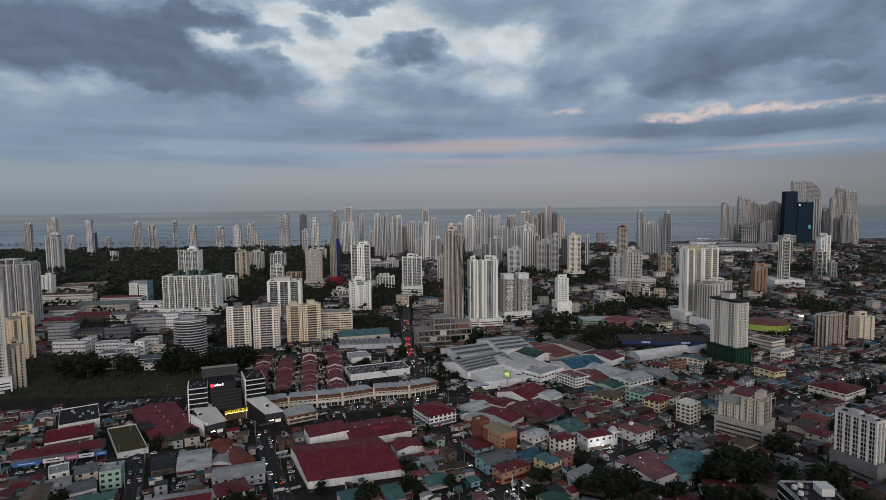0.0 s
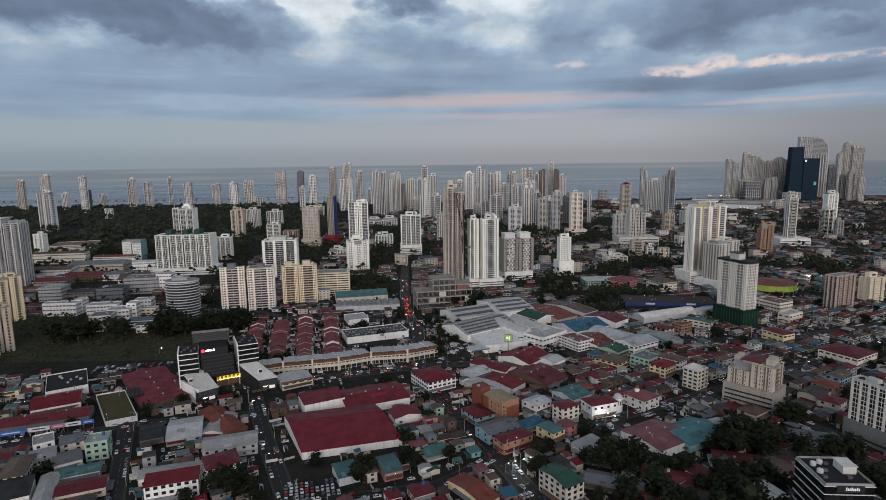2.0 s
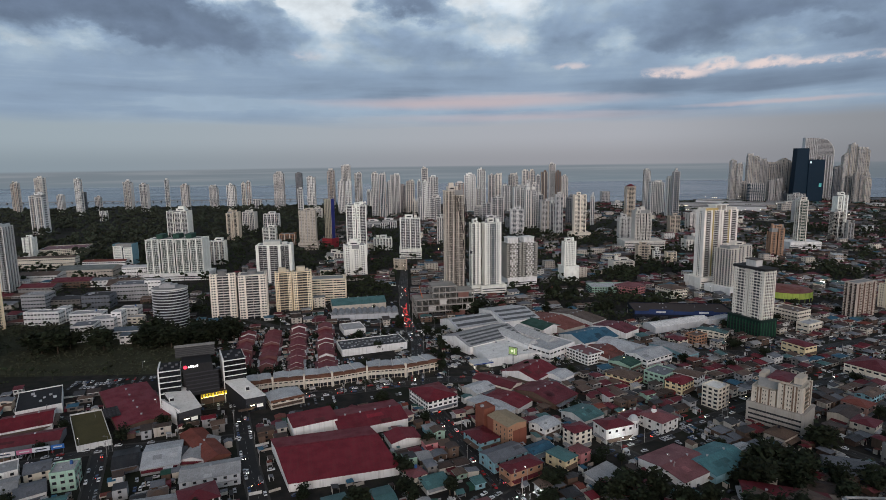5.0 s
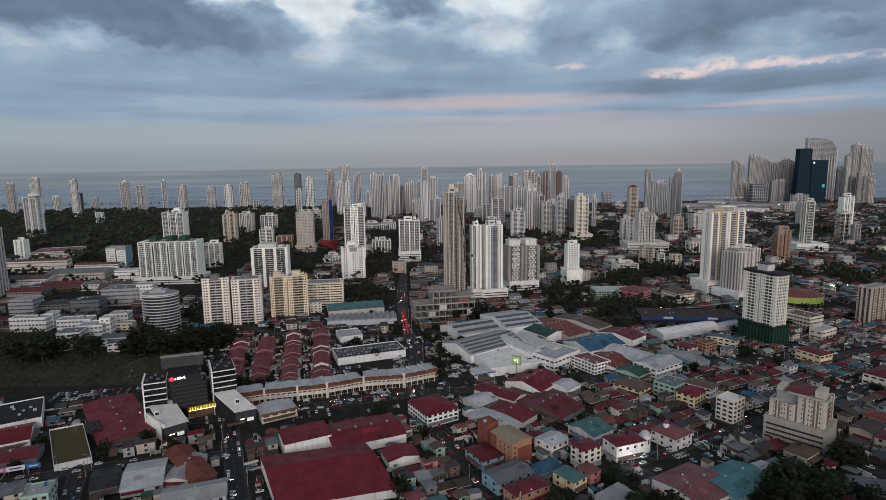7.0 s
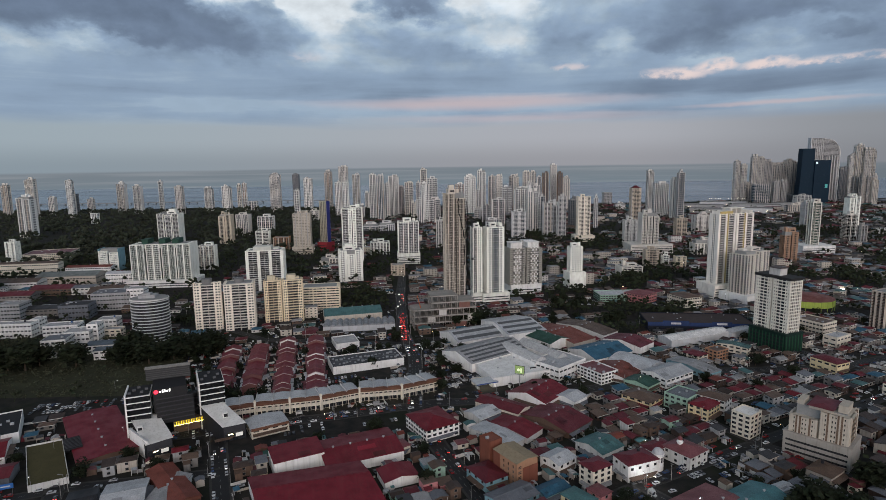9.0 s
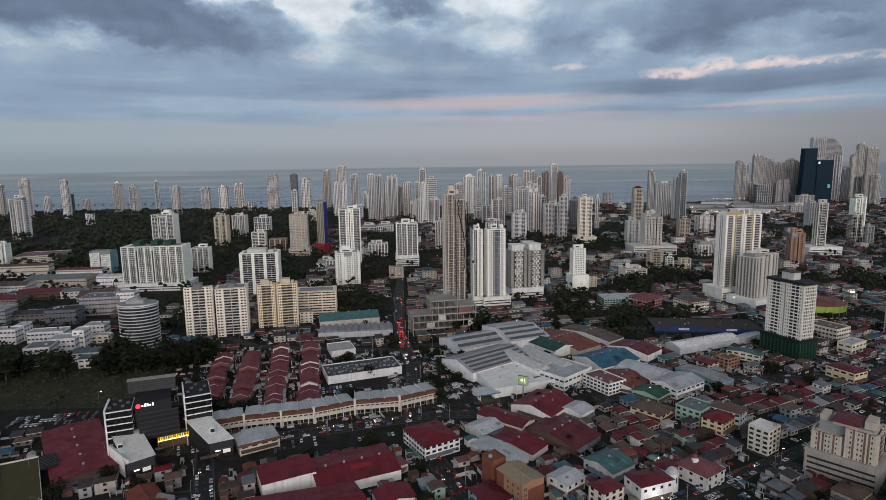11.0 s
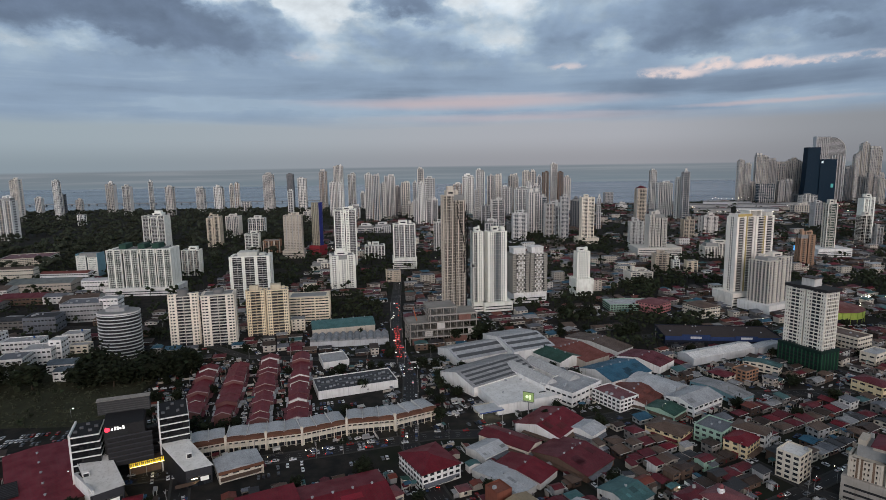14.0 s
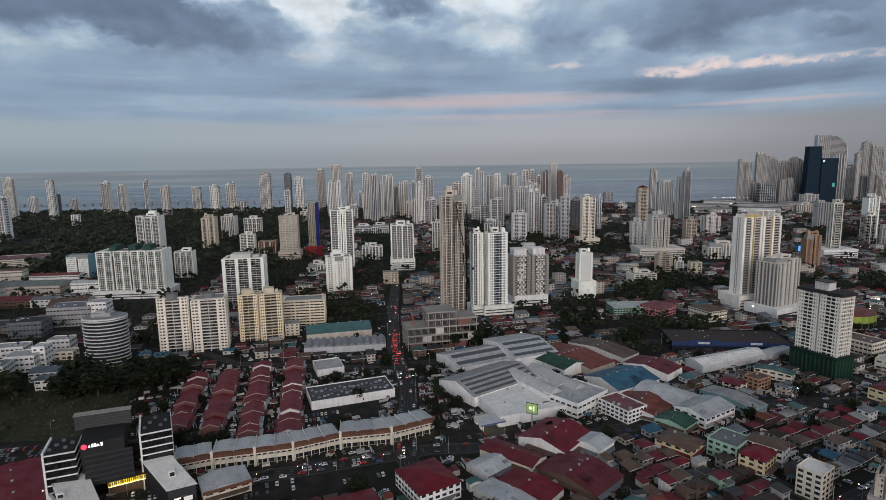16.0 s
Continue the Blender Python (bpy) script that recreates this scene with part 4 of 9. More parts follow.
def street_lamp(x, y, rot=0.0, lit="", h=9.0):
    ob = thing("street_lamp", x, y, 0, rot, "steel street lamp" + (", switched on" if lit else " beside the road"), "street lamp", "street lamps")
    part("pole", Geo().rod((0, 0, -0.2), (0, 0, h), 0.13, 0.08), POLE, ob)
    part("arm", Geo().rod((0, 0, h - 0.1), (1.9, 0, h + 0.35), 0.06), POLE, ob)
    head = part("lamp_head", Geo().box(1.5, 2.4, -0.2, 0.2, h + 0.3, h + 0.5), POLE, ob)
    if lit:
        part("bulb", Geo().box(1.65, 2.25, -0.18, 0.18, h + 0.12, h + 0.29), {"warm": WARM, "flood": FLOOD}.get(lit, COOL), head)
    return ob


def utility_pole(x, y, rot=0.0):
    ob = thing("utility_pole", x, y, 0, rot, "grey concrete utility pole with a crossarm", "pole", "utility poles")
    part("pole", Geo().rod((0, 0, -0.2), (0, 0, 10.5), 0.17, 0.11), plain("pole_concrete", (0.34, 0.33, 0.31), 0.9), ob)
    part("crossarm", Geo().box(-1.0, 1.0, -0.06, 0.06, 9.6, 9.75), POLE, ob)
    part("transformer", Geo().drum(0.35, 0.0, 0.25, 8.1, 9.0, 10), POLE, ob)
    return ob


def striped(name, x, y, w, d, h, rot, label, fin=True, bank=False):
    ob = thing(name, x, y, 0, rot, label, "office", "office complex")
    part("body", Geo().box(-w / 2, w / 2, -d / 2, d / 2, -0.5, h), BLACKGLASS, ob)
    n = int(h / 3.6)
    for i in range(1, n + 1):
        z = i * h / n
        part("floor_band", Geo().box(-w / 2 - 0.35, w / 2 + 0.35, -d / 2 - 0.35, d / 2 + 0.35, z - (0.32 if bank else 0.65), z), paint(OFF if bank else WHITE), ob)
    if fin:
        part("fin", Geo().box(-w / 2 - 0.5, -w / 2 + 0.4, -d / 2 - 0.5, d / 2 + 0.5, -0.5, h + 1.5), paint(WHITE), ob)
    part("roof", Geo().box(-w / 2 + 0.2, w / 2 - 0.2, -d / 2 + 0.2, d / 2 - 0.2, h, h + 0.3), plain("dark_membrane", (0.03, 0.03, 0.032), 0.8), ob)
    for k in range(5):
        a, b = -w * 0.35 + w * 0.17 * k, (k % 3 - 1) * d * 0.25
        part("roof_unit", Geo().box(a - 0.9, a + 0.9, b - 0.7, b + 0.7, h + 0.3, h + 1.5), plain("dark_plant", (0.12, 0.12, 0.125), 0.6), ob)
    if bank:                          # white roof upstands, a plant box and a lit name band
        for q in ((-w / 2, w / 2, -d / 2, -d / 2 + 0.5), (-w / 2, w / 2, d / 2 - 0.5, d / 2), (-w / 2, -w / 2 + 0.5, -d / 2, d / 2), (w / 2 - 0.5, w / 2, -d / 2, d / 2)):
            part("upstand", Geo().box(*q, h, h + 1.2), paint(GREY), ob)
        part("plant_box", Geo().box(w * 0.12, w * 0.40, -d * 0.1, d * 0.22, h + 0.3, h + 3.8).box(w * 0.10, w * 0.42, -d * 0.12, d * 0.24, h + 3.8, h + 4.1), paint(OFF), ob)
        for a, b in ((-0.30, 0.22), (-0.12, 0.30), (-0.32, -0.05)):
            part("roof_tank", Geo().drum(w * a, d * b, 1.3, h + 0.3, h + 1.7, 14).dome(w * a, d * b, h + 1.7, 1.3, 14, 4, 0.5), paint(OFF), ob)
        sign = part("name_band", Geo().box(-w * 0.28, w * 0.28, -d / 2 - 0.7, -d / 2 - 0.35, h - 2.6, h + 0.4), plain("sign_frame", (0.03, 0.03, 0.03), 0.6), ob)
        for i in range(8):
            u = -w * 0.10 + i * w * 0.036
            part("letter_bar", Geo().box(u, u + w * 0.026, -d / 2 - 0.8, -d / 2 - 0.7, h - 1.7, h - (0.2 if i % 3 == 0 else 0.6)), lamp((0.7, 0.72, 0.75), 0.22), sign)
    take(x, y, w, d, rot)
    return ob




# ---- ground, sea and roads ----
g = Geo()
xs = [-5000, -3000, -1700, -1100, -600, -200, 300, 700, 1100, 1500, 2000, 3200, 5000]
coast = [2650, 2600, 2520, 2540, 2530, 2500, 2490, 2480, 2520, 2640, 2560, 2500, 2500]
for i in range(len(xs) - 1):
    g.poly([(xs[i], -4000, 0), (xs[i + 1], -4000, 0), (xs[i + 1], coast[i + 1], 0), (xs[i], coast[i], 0)], [(0, 1, 2, 3)])
tagged(new("ground", g.mesh("ground", ground_mat())), "dark city ground of asphalt, earth and scrub", "ground", kind="structure")
g = Geo().poly([(-5000, 2300, -1.5), (5000, 2300, -1.5), (5000, 5000, -1.5), (-5000, 5000, -1.5)], [(0, 1, 2, 3)])
tagged(new("water", g.mesh("water", water_mat())), "calm grey blue sea of the bay", "sea", kind="structure")

g = Geo().poly([(-640, 506, 0.03), (-232, 512, 0.03), (-236, 655, 0.03), (-640, 655, 0.03)], [(0, 1, 2, 3)])
tagged(new("grass_field", g.mesh("grass_field", plain("rough_grass", (0.060, 0.062, 0.037), 0.95, 0.0, 0.5, 0.8))), "rough olive grass on an open field", "field", kind="structure")

ROAD, WALKWAY, LINE = asphalt(), plain("pavement_concrete", (0.060, 0.058, 0.055), 0.9), plain("road_paint", (0.28, 0.28, 0.27), 0.7)
ROADS = []


def road(name, pts, width, lanes=2):
    """A road along a line of points, with pavements as real steps and a dashed centre line."""
    pts = [Vector((a, b, 0)) for a, b in pts]
    dirs = []
    for i in range(len(pts)):
        d = (pts[min(i + 1, len(pts) - 1)] - pts[max(i - 1, 0)]).normalized()
        dirs.append(Vector((-d.y, d.x, 0)))
    r, k, l = Geo(), Geo(), Geo()
    h = width / 2
    for i in range(len(pts) - 1):
        p, q, m, n = pts[i], pts[i + 1], dirs[i], dirs[i + 1]
        z = Vector((0, 0, 0.06 + 0.004 * len(ROADS)))
        r.poly([p - m * h + z, q - n * h + z, q + n * h + z, p + m * h + z], [(0, 1, 2, 3)])
        for s in (-1, 1):
            a, b, c, e = p + m * s * h, q + n * s * h, q + n * s * (h + 1.4), p + m * s * (h + 1.4)
            up = Vector((0, 0, 0.17))
            k.poly([a, b, c, e, a + up, b + up, c + up, e + up], [(4, 7, 6, 5) if s > 0 else (4, 5, 6, 7), (0, 1, 5, 4), (3, 2, 6, 7)])
        ln = (q - p).length
        d = (q - p).normalized()
        side = Vector((-d.y, d.x, 0))
        for j in range(int(ln / 7)):
            c = p + d * (j * 7 + 3) + z + Vector((0, 0, 0.006))
            for off in ((0,) if lanes == 2 else (-h / 2, 0, h / 2)):
                cc = c + side * off
                l.poly([cc - side * 0.08 - d * 1.5, cc - side * 0.08 + d * 1.5, cc + side * 0.08 + d * 1.5, cc + side * 0.08 - d * 1.5], [(3, 2, 1, 0)])
        mid = (p + q) / 2
        take(mid.x, mid.y, ln, width + 2.8, math.degrees(math.atan2(d.y, d.x)), 0.5)
    tagged(new(name, r.mesh(name, ROAD)), "dark asphalt road", "road", kind="structure")
    tagged(new("pavement", k.mesh("pavement", WALKWAY)), "raised concrete pavement along the road", "pavement", kind="structure")
    tagged(new("road_marking", l.mesh("road_marking", LINE)), "worn white dashed road line", "road marking", kind="structure")
    ROADS.append((pts, width))


road("road_1", [(-160, 262), (-170, 290), (-211, 378), (-222, 402)], 7.5)
road("road_2", [(-66, 255), (-79, 288), (-116, 367), (-140, 425), (-150, 452)], 8.5)
road("road_3", [(60, 255), (33, 333), (-3, 425), (-20, 480), (-24, 587), (-42, 681), (-55, 850), (-62, 1010), (-66, 1200)], 10, 3)
road("road_4", [(34, 336), (106, 377), (195, 422), (300, 475), (420, 535), (560, 600)], 6.5)
road("road_5", [(-330, 415), (-205, 434), (-150, 452), (-74, 470), (-6, 490), (60, 492), (129, 516), (215, 545), (330, 548), (450, 590), (640, 660)], 10, 3)
road("road_6", [(-330, 250), (-170, 268), (-75, 288), (-2, 305), (34, 336)], 6.5)
road("road_7", [(-330, 340), (-262, 362), (-208, 384), (-128, 398)], 6.5)
road("road_8", [(-24, 640), (60, 665), (200, 690), (330, 700), (430, 740), (470, 900), (520, 1100)], 10, 3)
road("road_9", [(150, 300), (128, 345), (106, 377), (80, 440), (66, 494)], 5.5)
road("road_10", [(262, 340), (232, 380), (195, 422), (170, 470), (150, 524)], 5.5)
road("road_11", [(420, 420), (380, 500), (345, 560), (300, 640), (285, 698)], 6.5)
road("road_12", [(-420, 760), (-300, 745), (-180, 650), (-30, 630)], 6.5)
road("road_13", [(-700, 800), (-420, 760)], 7.5)



# the old warehouse and its wings
block("warehouse", -61.7, 356.5, 60.0, 34.4, 5.2, 15, WHITE, RED, "shed", 1, rise=4.0, windows=False, skew=-0.2, label="large warehouse with a dark red ribbed roof")
block("warehouse", -73.1, 379.5, 60.0, 16.0, 7.4, 195, WHITE, RED, "shed", 1, rise=1.8, windows=False, skew=-0.2, label="back slope of the large red-roofed warehouse")
block("warehouse", -50.9, 414.7, 46.0, 33.0, 6.1, 23.0, WHITE, RED, "gable", 1, label="long warehouse wing with a dark red roof", rise=2.4, windows=False)
block("warehouse", -85.9, 404.2, 28.4, 18.6, 9.5, 26.5, WHITE, RED, "shed", 1, label="white-walled warehouse annex with red roof", rise=1.2, windows=False)
block("warehouse", -25.6, 387.1, 19.3, 15.3, 4.7, 23.0, WHITE, RED, "cross", 1, label="warehouse side wing with white gable", rise=2.0, windows=False)
block("house", -29.0, 416.4, 15.6, 9.5, 5.2, 34.8, CREAM, SALMON, "hip", 1, label="small cream caretaker house with salmon roof")
block("shop_house", -7.0, 445.3, 24.2, 28.4, 9.0, 29.9, WHITE, RED, "hip", 3, label="white three-storey commercial building with dark red hipped roof")

# west blocks
block("hall", -295.0, 448.2, 27.3, 41.6, 6.5, 32.6, WHITE, BLACK, "flat", 1, label="white-walled hall with a black flat roof", windows=False, metal=False)
block("hall", -281.4, 415.8, 29.9, 27.5, 5.0, 29.4, WHITE, RED, "gable", 1, label="red-roofed hall", windows=False)
block("shop_row", -269.5, 386.4, 53.4, 17.7, 5.0, 20.8, SLATE, MAROON, "gable", 1, label="long row of shops under a maroon sheet roof", windows=False)
block("walled_court", -234.0, 407.0, 19.0, 56.0, 3.0, 28, OFF, OLIVE, "flat", 1, label="white-walled hall with an olive grassed roof", windows=False, parapet=1.1, metal=False, extras=False, skew=-0.144)
block("hall", -223.0, 441.0, 32.0, 78.0, 5.4, 38, BROWN, RED, "cross", 1, rise=1.2, label="wide hall with a worn maroon roof", windows=False)
block("hall", -167.2, 368.6, 20.4, 30.1, 4.3, 20.2, GREY, PALE, "gable", 1, label="white gabled workshop with grey sheet roof")
block("hall", -147.3, 375.1, 13.7, 27.6, 4.3, 1.6, OFF, GREY, "cross", 1, label="workshop with grey sheet roof", windows=False)
block("hall", -146.9, 379.3, 13.9, 45.8, 5.0, 41.9, BRICK, RUST, "cross", 1, label="narrow hall with rust red roof", windows=False)
block("hall", -186.9, 364.7, 13.5, 22.9, 4.3, 25.0, SLATE, BLACK, "gable", 1, label="dark workshop with black roof", windows=False)
block("hall", -129.3, 345.4, 30.8, 17.5, 6.9, 18.3, PALE, GREY, "gable", 2, label="long grey hall with pale sheet walls")
block("apartment_house", -143.1, 299.1, 25.9, 11.1, 10.0, 18.2, WHITE, RED, "shed", 3, label="white three-storey apartment house with red roof", rise=1.5)
block("apartment_house", -122.7, 313.8, 17.8, 16.1, 12.0, 31.0, WHITE, MAROON, "hip", 4, label="white four-storey walk-up with dark maroon roof")
block("hall", -150.9, 315.2, 32.4, 11.6, 5.6, 15.4, OFF, GREY, "gable", 1, label="hall with grey sheet roof")
block("apartment_house", -207.9, 342.8, 11.9, 13.0, 11.0, 19.2, MINT, GREY, "flat", 3, label="pale green three-storey apartment house")
block("house", -247.6, 351.9, 11.0, 15.1, 6.0, 34.7, WHITE, GREY, "flat", 2, label="white two-storey house with flat roof")
block("house", -230.3, 352.6, 12.4, 13.8, 6.0, 30.1, CREAM, SLATE, "gable", 2, label="cream two-storey house")
block("house", -235.1, 332.9, 13.1, 17.2, 6.0, 31.3, CREAM, GREY, "gable", 2, label="cream two-storey house with grey roof")
block("house", -237.4, 315.8, 11.8, 25.0, 8.6, 21.3, CREAM, BROWN, "hip", 3, label="cream three-storey house with brown roof")
block("hall", -203.8, 318.6, 19.4, 10.5, 4.3, 24.0, OFF, TEAL, "gable", 1, label="hall with faded teal roof", windows=False)
block("hall", -192.5, 301.3, 23.2, 13.7, 5.2, 22.9, BEIGE, MAROON, "gable", 1, label="low hall with maroon roof")
block("hall", -210.0, 298.9, 8.7, 31.4, 5.0, 25.8, PALE, GREY, "cross", 1, label="grey steel shed", windows=False)
block("hall", -225.1, 296.8, 15.1, 18.5, 5.8, 26.9, WHITE, BLACK, "shed", 1, label="white-walled shed with dark roof", windows=False)
block("hall", -219.8, 331.5, 13.9, 15.3, 5.2, 35.3, OFF, SLATE, "gable", 1, label="small hall with slate grey roof")

# front blocks of the office complex
block("office_pavilion", -145.1, 447.0, 13.6, 29.1, 10.5, 26.8, BLACK, OFF, "shed", 1, rise=6.5, label="black office pavilion with a pale sloping roof", windows=False, metal=False, extras=False, skew=-0.395)
block("office_pavilion", -180.8, 426.7, 14.8, 27.8, 10.5, 41.1, BLACK, OFF, "shed", 1, rise=6.5, label="black office pavilion with a pale sloping roof", windows=False, metal=False, extras=False, skew=-0.020)

for x, y, z in ((-141.5, 444.0, 12.6), (-187.0, 424.5, 13.0)):
    ob = thing("air_conditioner", x, y, z, 30, "white roof air conditioner on a pale pavilion roof", "air conditioner")
    part("casing", Geo().box(-1.6, 1.6, -1.3, 1.3, -1.2, 3.2), paint(WHITE), ob)
    part("grille", Geo().box(-1.2, 1.2, -1.38, -1.28, 0.4, 2.6), plain("opening_shade", (0.03, 0.03, 0.032), 0.8), ob)

# behind the warehouse
block("shop_house", -54.1, 314.4, 11.9, 16.3, 5.0, 24.7, PALE, TEAL, "gable", 2, label="grey box house with green sheet roof", windows=False)
block("shop_house", -30.6, 319.1, 10.5, 19.2, 5.2, 21.8, PINK, TEAL, "gable", 1, label="shop with pink front and green sheet roof")
block("house", -26.2, 290.8, 6.9, 8.5, 4.3, 25.1, WHITE, RED, "hip", 1, label="small house with red roof")
block("house", -11.6, 294.5, 11.4, 10.6, 4.3, 25.9, BEIGE, MAROON, "hip", 1, label="small house with maroon roof")
block("house", -15.9, 342.9, 9.7, 10.0, 5.2, 34.0, CREAM, SALMON, "hip", 2, label="cream house beside the warehouse")
block("house", -4.7, 335.6, 14.3, 10.0, 3.6, 26.5, OFF, TEAL, "shed", 1, label="low shop with mint roof", windows=False)

# central quarter
ob = block("apartment_house", 40.1, 388.5, 14.8, 19.9, 14.4, 32.8, ORANGE, (0.30, 0.24, 0.16), "cross", 5, label="orange five-storey building with brick panels and a tan roof", metal=False, windows=False, rise=1.2)
part("brick_panel", Geo().box(-3.2, 7.46, -10.25, -9.9, -0.3, 10.6), paint((0.20, 0.070, 0.045)), ob)
part("brick_panel", Geo().box(-7.75, -7.3, 4.2, 9.9, -0.3, 14.3), paint((0.20, 0.070, 0.045)), ob)
for q in range(4):
    for c in (-5.8, -4.6):
        part("window", Geo().box(c - 0.4, c + 0.4, -10.0, -9.9, 2.0 + 2.9 * q, 3.4 + 2.9 * q), GLASS, ob)
    for c in (-7.0, -3.0, 1.0):
        part("window", Geo().box(-7.46, -7.3, c - 0.45, c + 0.45, 2.0 + 2.9 * q, 3.4 + 2.9 * q), GLASS, ob)
block("apartment_house", 27.6, 402.0, 9.0, 9.5, 16.3, 32.8, (0.20, 0.070, 0.045), BRICK, "flat", 5, label="windowless dark brick stair block", metal=False, windows=False)
block("house", 24.0, 384.4, 14.8, 18.6, 6.0, 30.3, CYAN, MAROON, "hip", 2, label="light blue house with dark red roof")
block("house", 34.7, 360.5, 23.8, 14.5, 6.9, 32.3, CYAN, SLATE, "gable", 2, label="light blue house with grey roof")
block("shop_house", 43.1, 345.5, 22.1, 10.9, 7.7, 30.2, ORANGE, MAROON, "hip", 2, label="orange shop house with red roof")
block("hall", 66.0, 397.3, 15.0, 13.9, 6.9, 37.5, WHITE, PALE, "gable", 2, label="white hall with pale roof")
block("apartment_house", 82.5, 379.6, 13.9, 10.4, 12.0, 29.3, CREAM, MAROON, "hip", 4, label="cream four-storey walk-up with red roof")
block("house", 68.2, 357.4, 10.8, 14.5, 6.9, 38.3, YELLOW, TEAL, "hip", 2, label="yellow house with green roof")
block("house", 80.0, 362.8, 8.3, 9.3, 6.9, 33.9, PINK, SALMON, "hip", 2, label="pink house")
block("hall", 56.9, 370.1, 17.3, 10.0, 4.3, 33.0, CYAN, BLUE, "gable", 1, label="low hall with blue roof")
block("hall", 94.3, 413.8, 19.0, 20.7, 6.0, 34.1, OFF, TEAL, "gable", 1, label="hall with teal roof")
block("mosque_hall", 107.8, 389.5, 20.5, 13.5, 10.2, 20.0, WHITE, MAROON, "hip", 2, label="white assembly hall with dark red roof and dome beside it")
block("house", 126.9, 409.0, 17.4, 9.1, 6.9, 30.1, WHITE, MAROON, "hip", 2, label="white house with red roof")
block("house", 141.5, 403.8, 17.0, 18.3, 7.7, 33.4, OFF, SALMON, "hip", 2, label="large house with salmon roof")
block("warehouse", 132.2, 348.1, 30.6, 30.4, 5.8, 30.3, WHITE, (0.25, 0.095, 0.10), "gable", 1, label="white warehouse with a salmon pink roof", windows=False, rise=2)
block("hall", 155.1, 353.3, 32.8, 24.8, 5.0, 29.3, CYAN, (0.075, 0.21, 0.23), "gable", 1, label="hall with a teal roof", windows=False)
block("apartment_house", 61.2, 293.0, 12.0, 20.9, 12.0, 30.2, BEIGE, GREEN, "gable", 4, label="beige four-storey block with dark green roof")
block("hall", 15.6, 293.9, 11.3, 28.2, 5.0, 37.1, YELLOW, RUST, "gable", 1, label="yellow-walled hall with rust brown roof", windows=False)
block("house", 87.6, 340.5, 19.2, 10.1, 4.3, 36.8, OFF, GREY, "shed", 1, label="low house with grey roof")
block("house", 140.3, 305.9, 10.8, 12.3, 5.2, 30.5, CREAM, MAROON, "hip", 1, label="house with dark red roof")
block("house", 175.0, 365.3, 12.9, 6.3, 5.2, 24.6, WHITE, PALE, "gable", 1, label="white shed with pale roof")

# red-roofed market
block("market_hall", 71.8, 495.2, 33.5, 32.3, 5.8, 48.2, WHITE, RED, "gable", 1, label="market hall with red roof and white front", windows=False)
block("market_hall", 42.6, 475.5, 16.5, 35.5, 5.0, 50.7, CREAM, MAROON, "cross", 1, label="gabled market hall with maroon roof", windows=False)
block("market_hall", 76.4, 454.4, 27.1, 38.8, 4.3, 42.2, BROWN, MAROON, "gable", 1, label="low market hall with maroon roof", windows=False)
block("market_hall", 46.9, 442.1, 17.7, 31.0, 4.3, 48.2, OFF, RED, "gable", 1, label="low market hall with red roof", windows=False)
block("market_hall", 33.7, 432.2, 13.9, 34.2, 4.3, 42.0, OFF, PALE, "gable", 1, label="low market hall with pale roof", windows=False)
block("market_hall", 93.5, 485.8, 16.0, 17.4, 5.8, 42.3, WHITE, PALE, "gable", 1, label="white market block", windows=False)
block("hall", 27.4, 464.4, 19.1, 16.9, 4.3, 39.6, OFF, PALE, "gable", 1, label="pale roofed hall", windows=False)
block("shop_house", 125.9, 533.7, 18.6, 26.8, 8.6, 30.6, WHITE, SALMON, "flat", 3, label="white three-storey shop block with red trim")
block("hall", 141.9, 539.5, 31.1, 35.1, 4.3, 52.6, OFF, RUST, "gable", 1, label="hall with red brown roof", windows=False)
block("hall", 165.2, 555.6, 27.2, 36.4, 5.8, 38.7, WHITE, PALE, "vault", 1, label="hall with a pale arched roof", windows=False)
block("hall", 179.9, 527.0, 32.7, 23.6, 7.7, 31.5, WHITE, PALE, "gable", 2, label="long white hall with grey roof")
block("house", 155.0, 514.1, 16.3, 21.1, 5.2, 40.0, MINT, GREEN, "gable", 1, label="green hall")
block("house", 145.2, 484.5, 18.0, 22.9, 6.0, 42.0, YELLOW, BROWN, "hip", 2, label="yellow house with brown roof")
block("apartment_house", 171.2, 477.4, 19.1, 17.2, 10.0, 39.0, MINT, SLATE, "flat", 3, label="pale green apartment house")
block("apartment_house", 181.0, 463.0, 20.1, 13.9, 9.0, 38.9, YELLOW, RED, "hip", 3, label="yellow apartment house with red roof")
block("apartment_house", 190.7, 471.3, 13.2, 19.5, 11.0, 44.3, OFF, BROWN, "hip", 3, label="cream apartment house with brown roof")
block("apartment_house", 194.1, 435.0, 14.0, 12.2, 15.0, 35.1, CREAM, WHITE, "flat", 5, label="narrow cream five-storey block with white roof", metal=False)
block("school", 348.5, 487.5, 32.8, 30.6, 9.0, 29.4, CREAM, MAROON, "hip", 2, label="cream school with dark red roof")
block("shop_house", 268.0, 408.0, 20.0, 13.0, 6.5, 32.7, BEIGE, UMBER, "gable", 2, label="beige-walled hall with a dark brown roof", windows=False)
block("shop_house", 285.0, 419.5, 14.0, 16.0, 8.0, 32.7, (0.34, 0.22, 0.19), RUST, "hip", 2, label="dusky pink shop house with a rust roof")
block("house", 270.9, 393.0, 15.3, 13.0, 6.9, 36.8, BEIGE, MAROON, "hip", 2, label="beige house with dark red roof")
block("house", 303.7, 434.2, 19.3, 10.6, 8.6, 31.1, CYAN, BROWN, "gable", 3, label="grey-blue three-storey house")
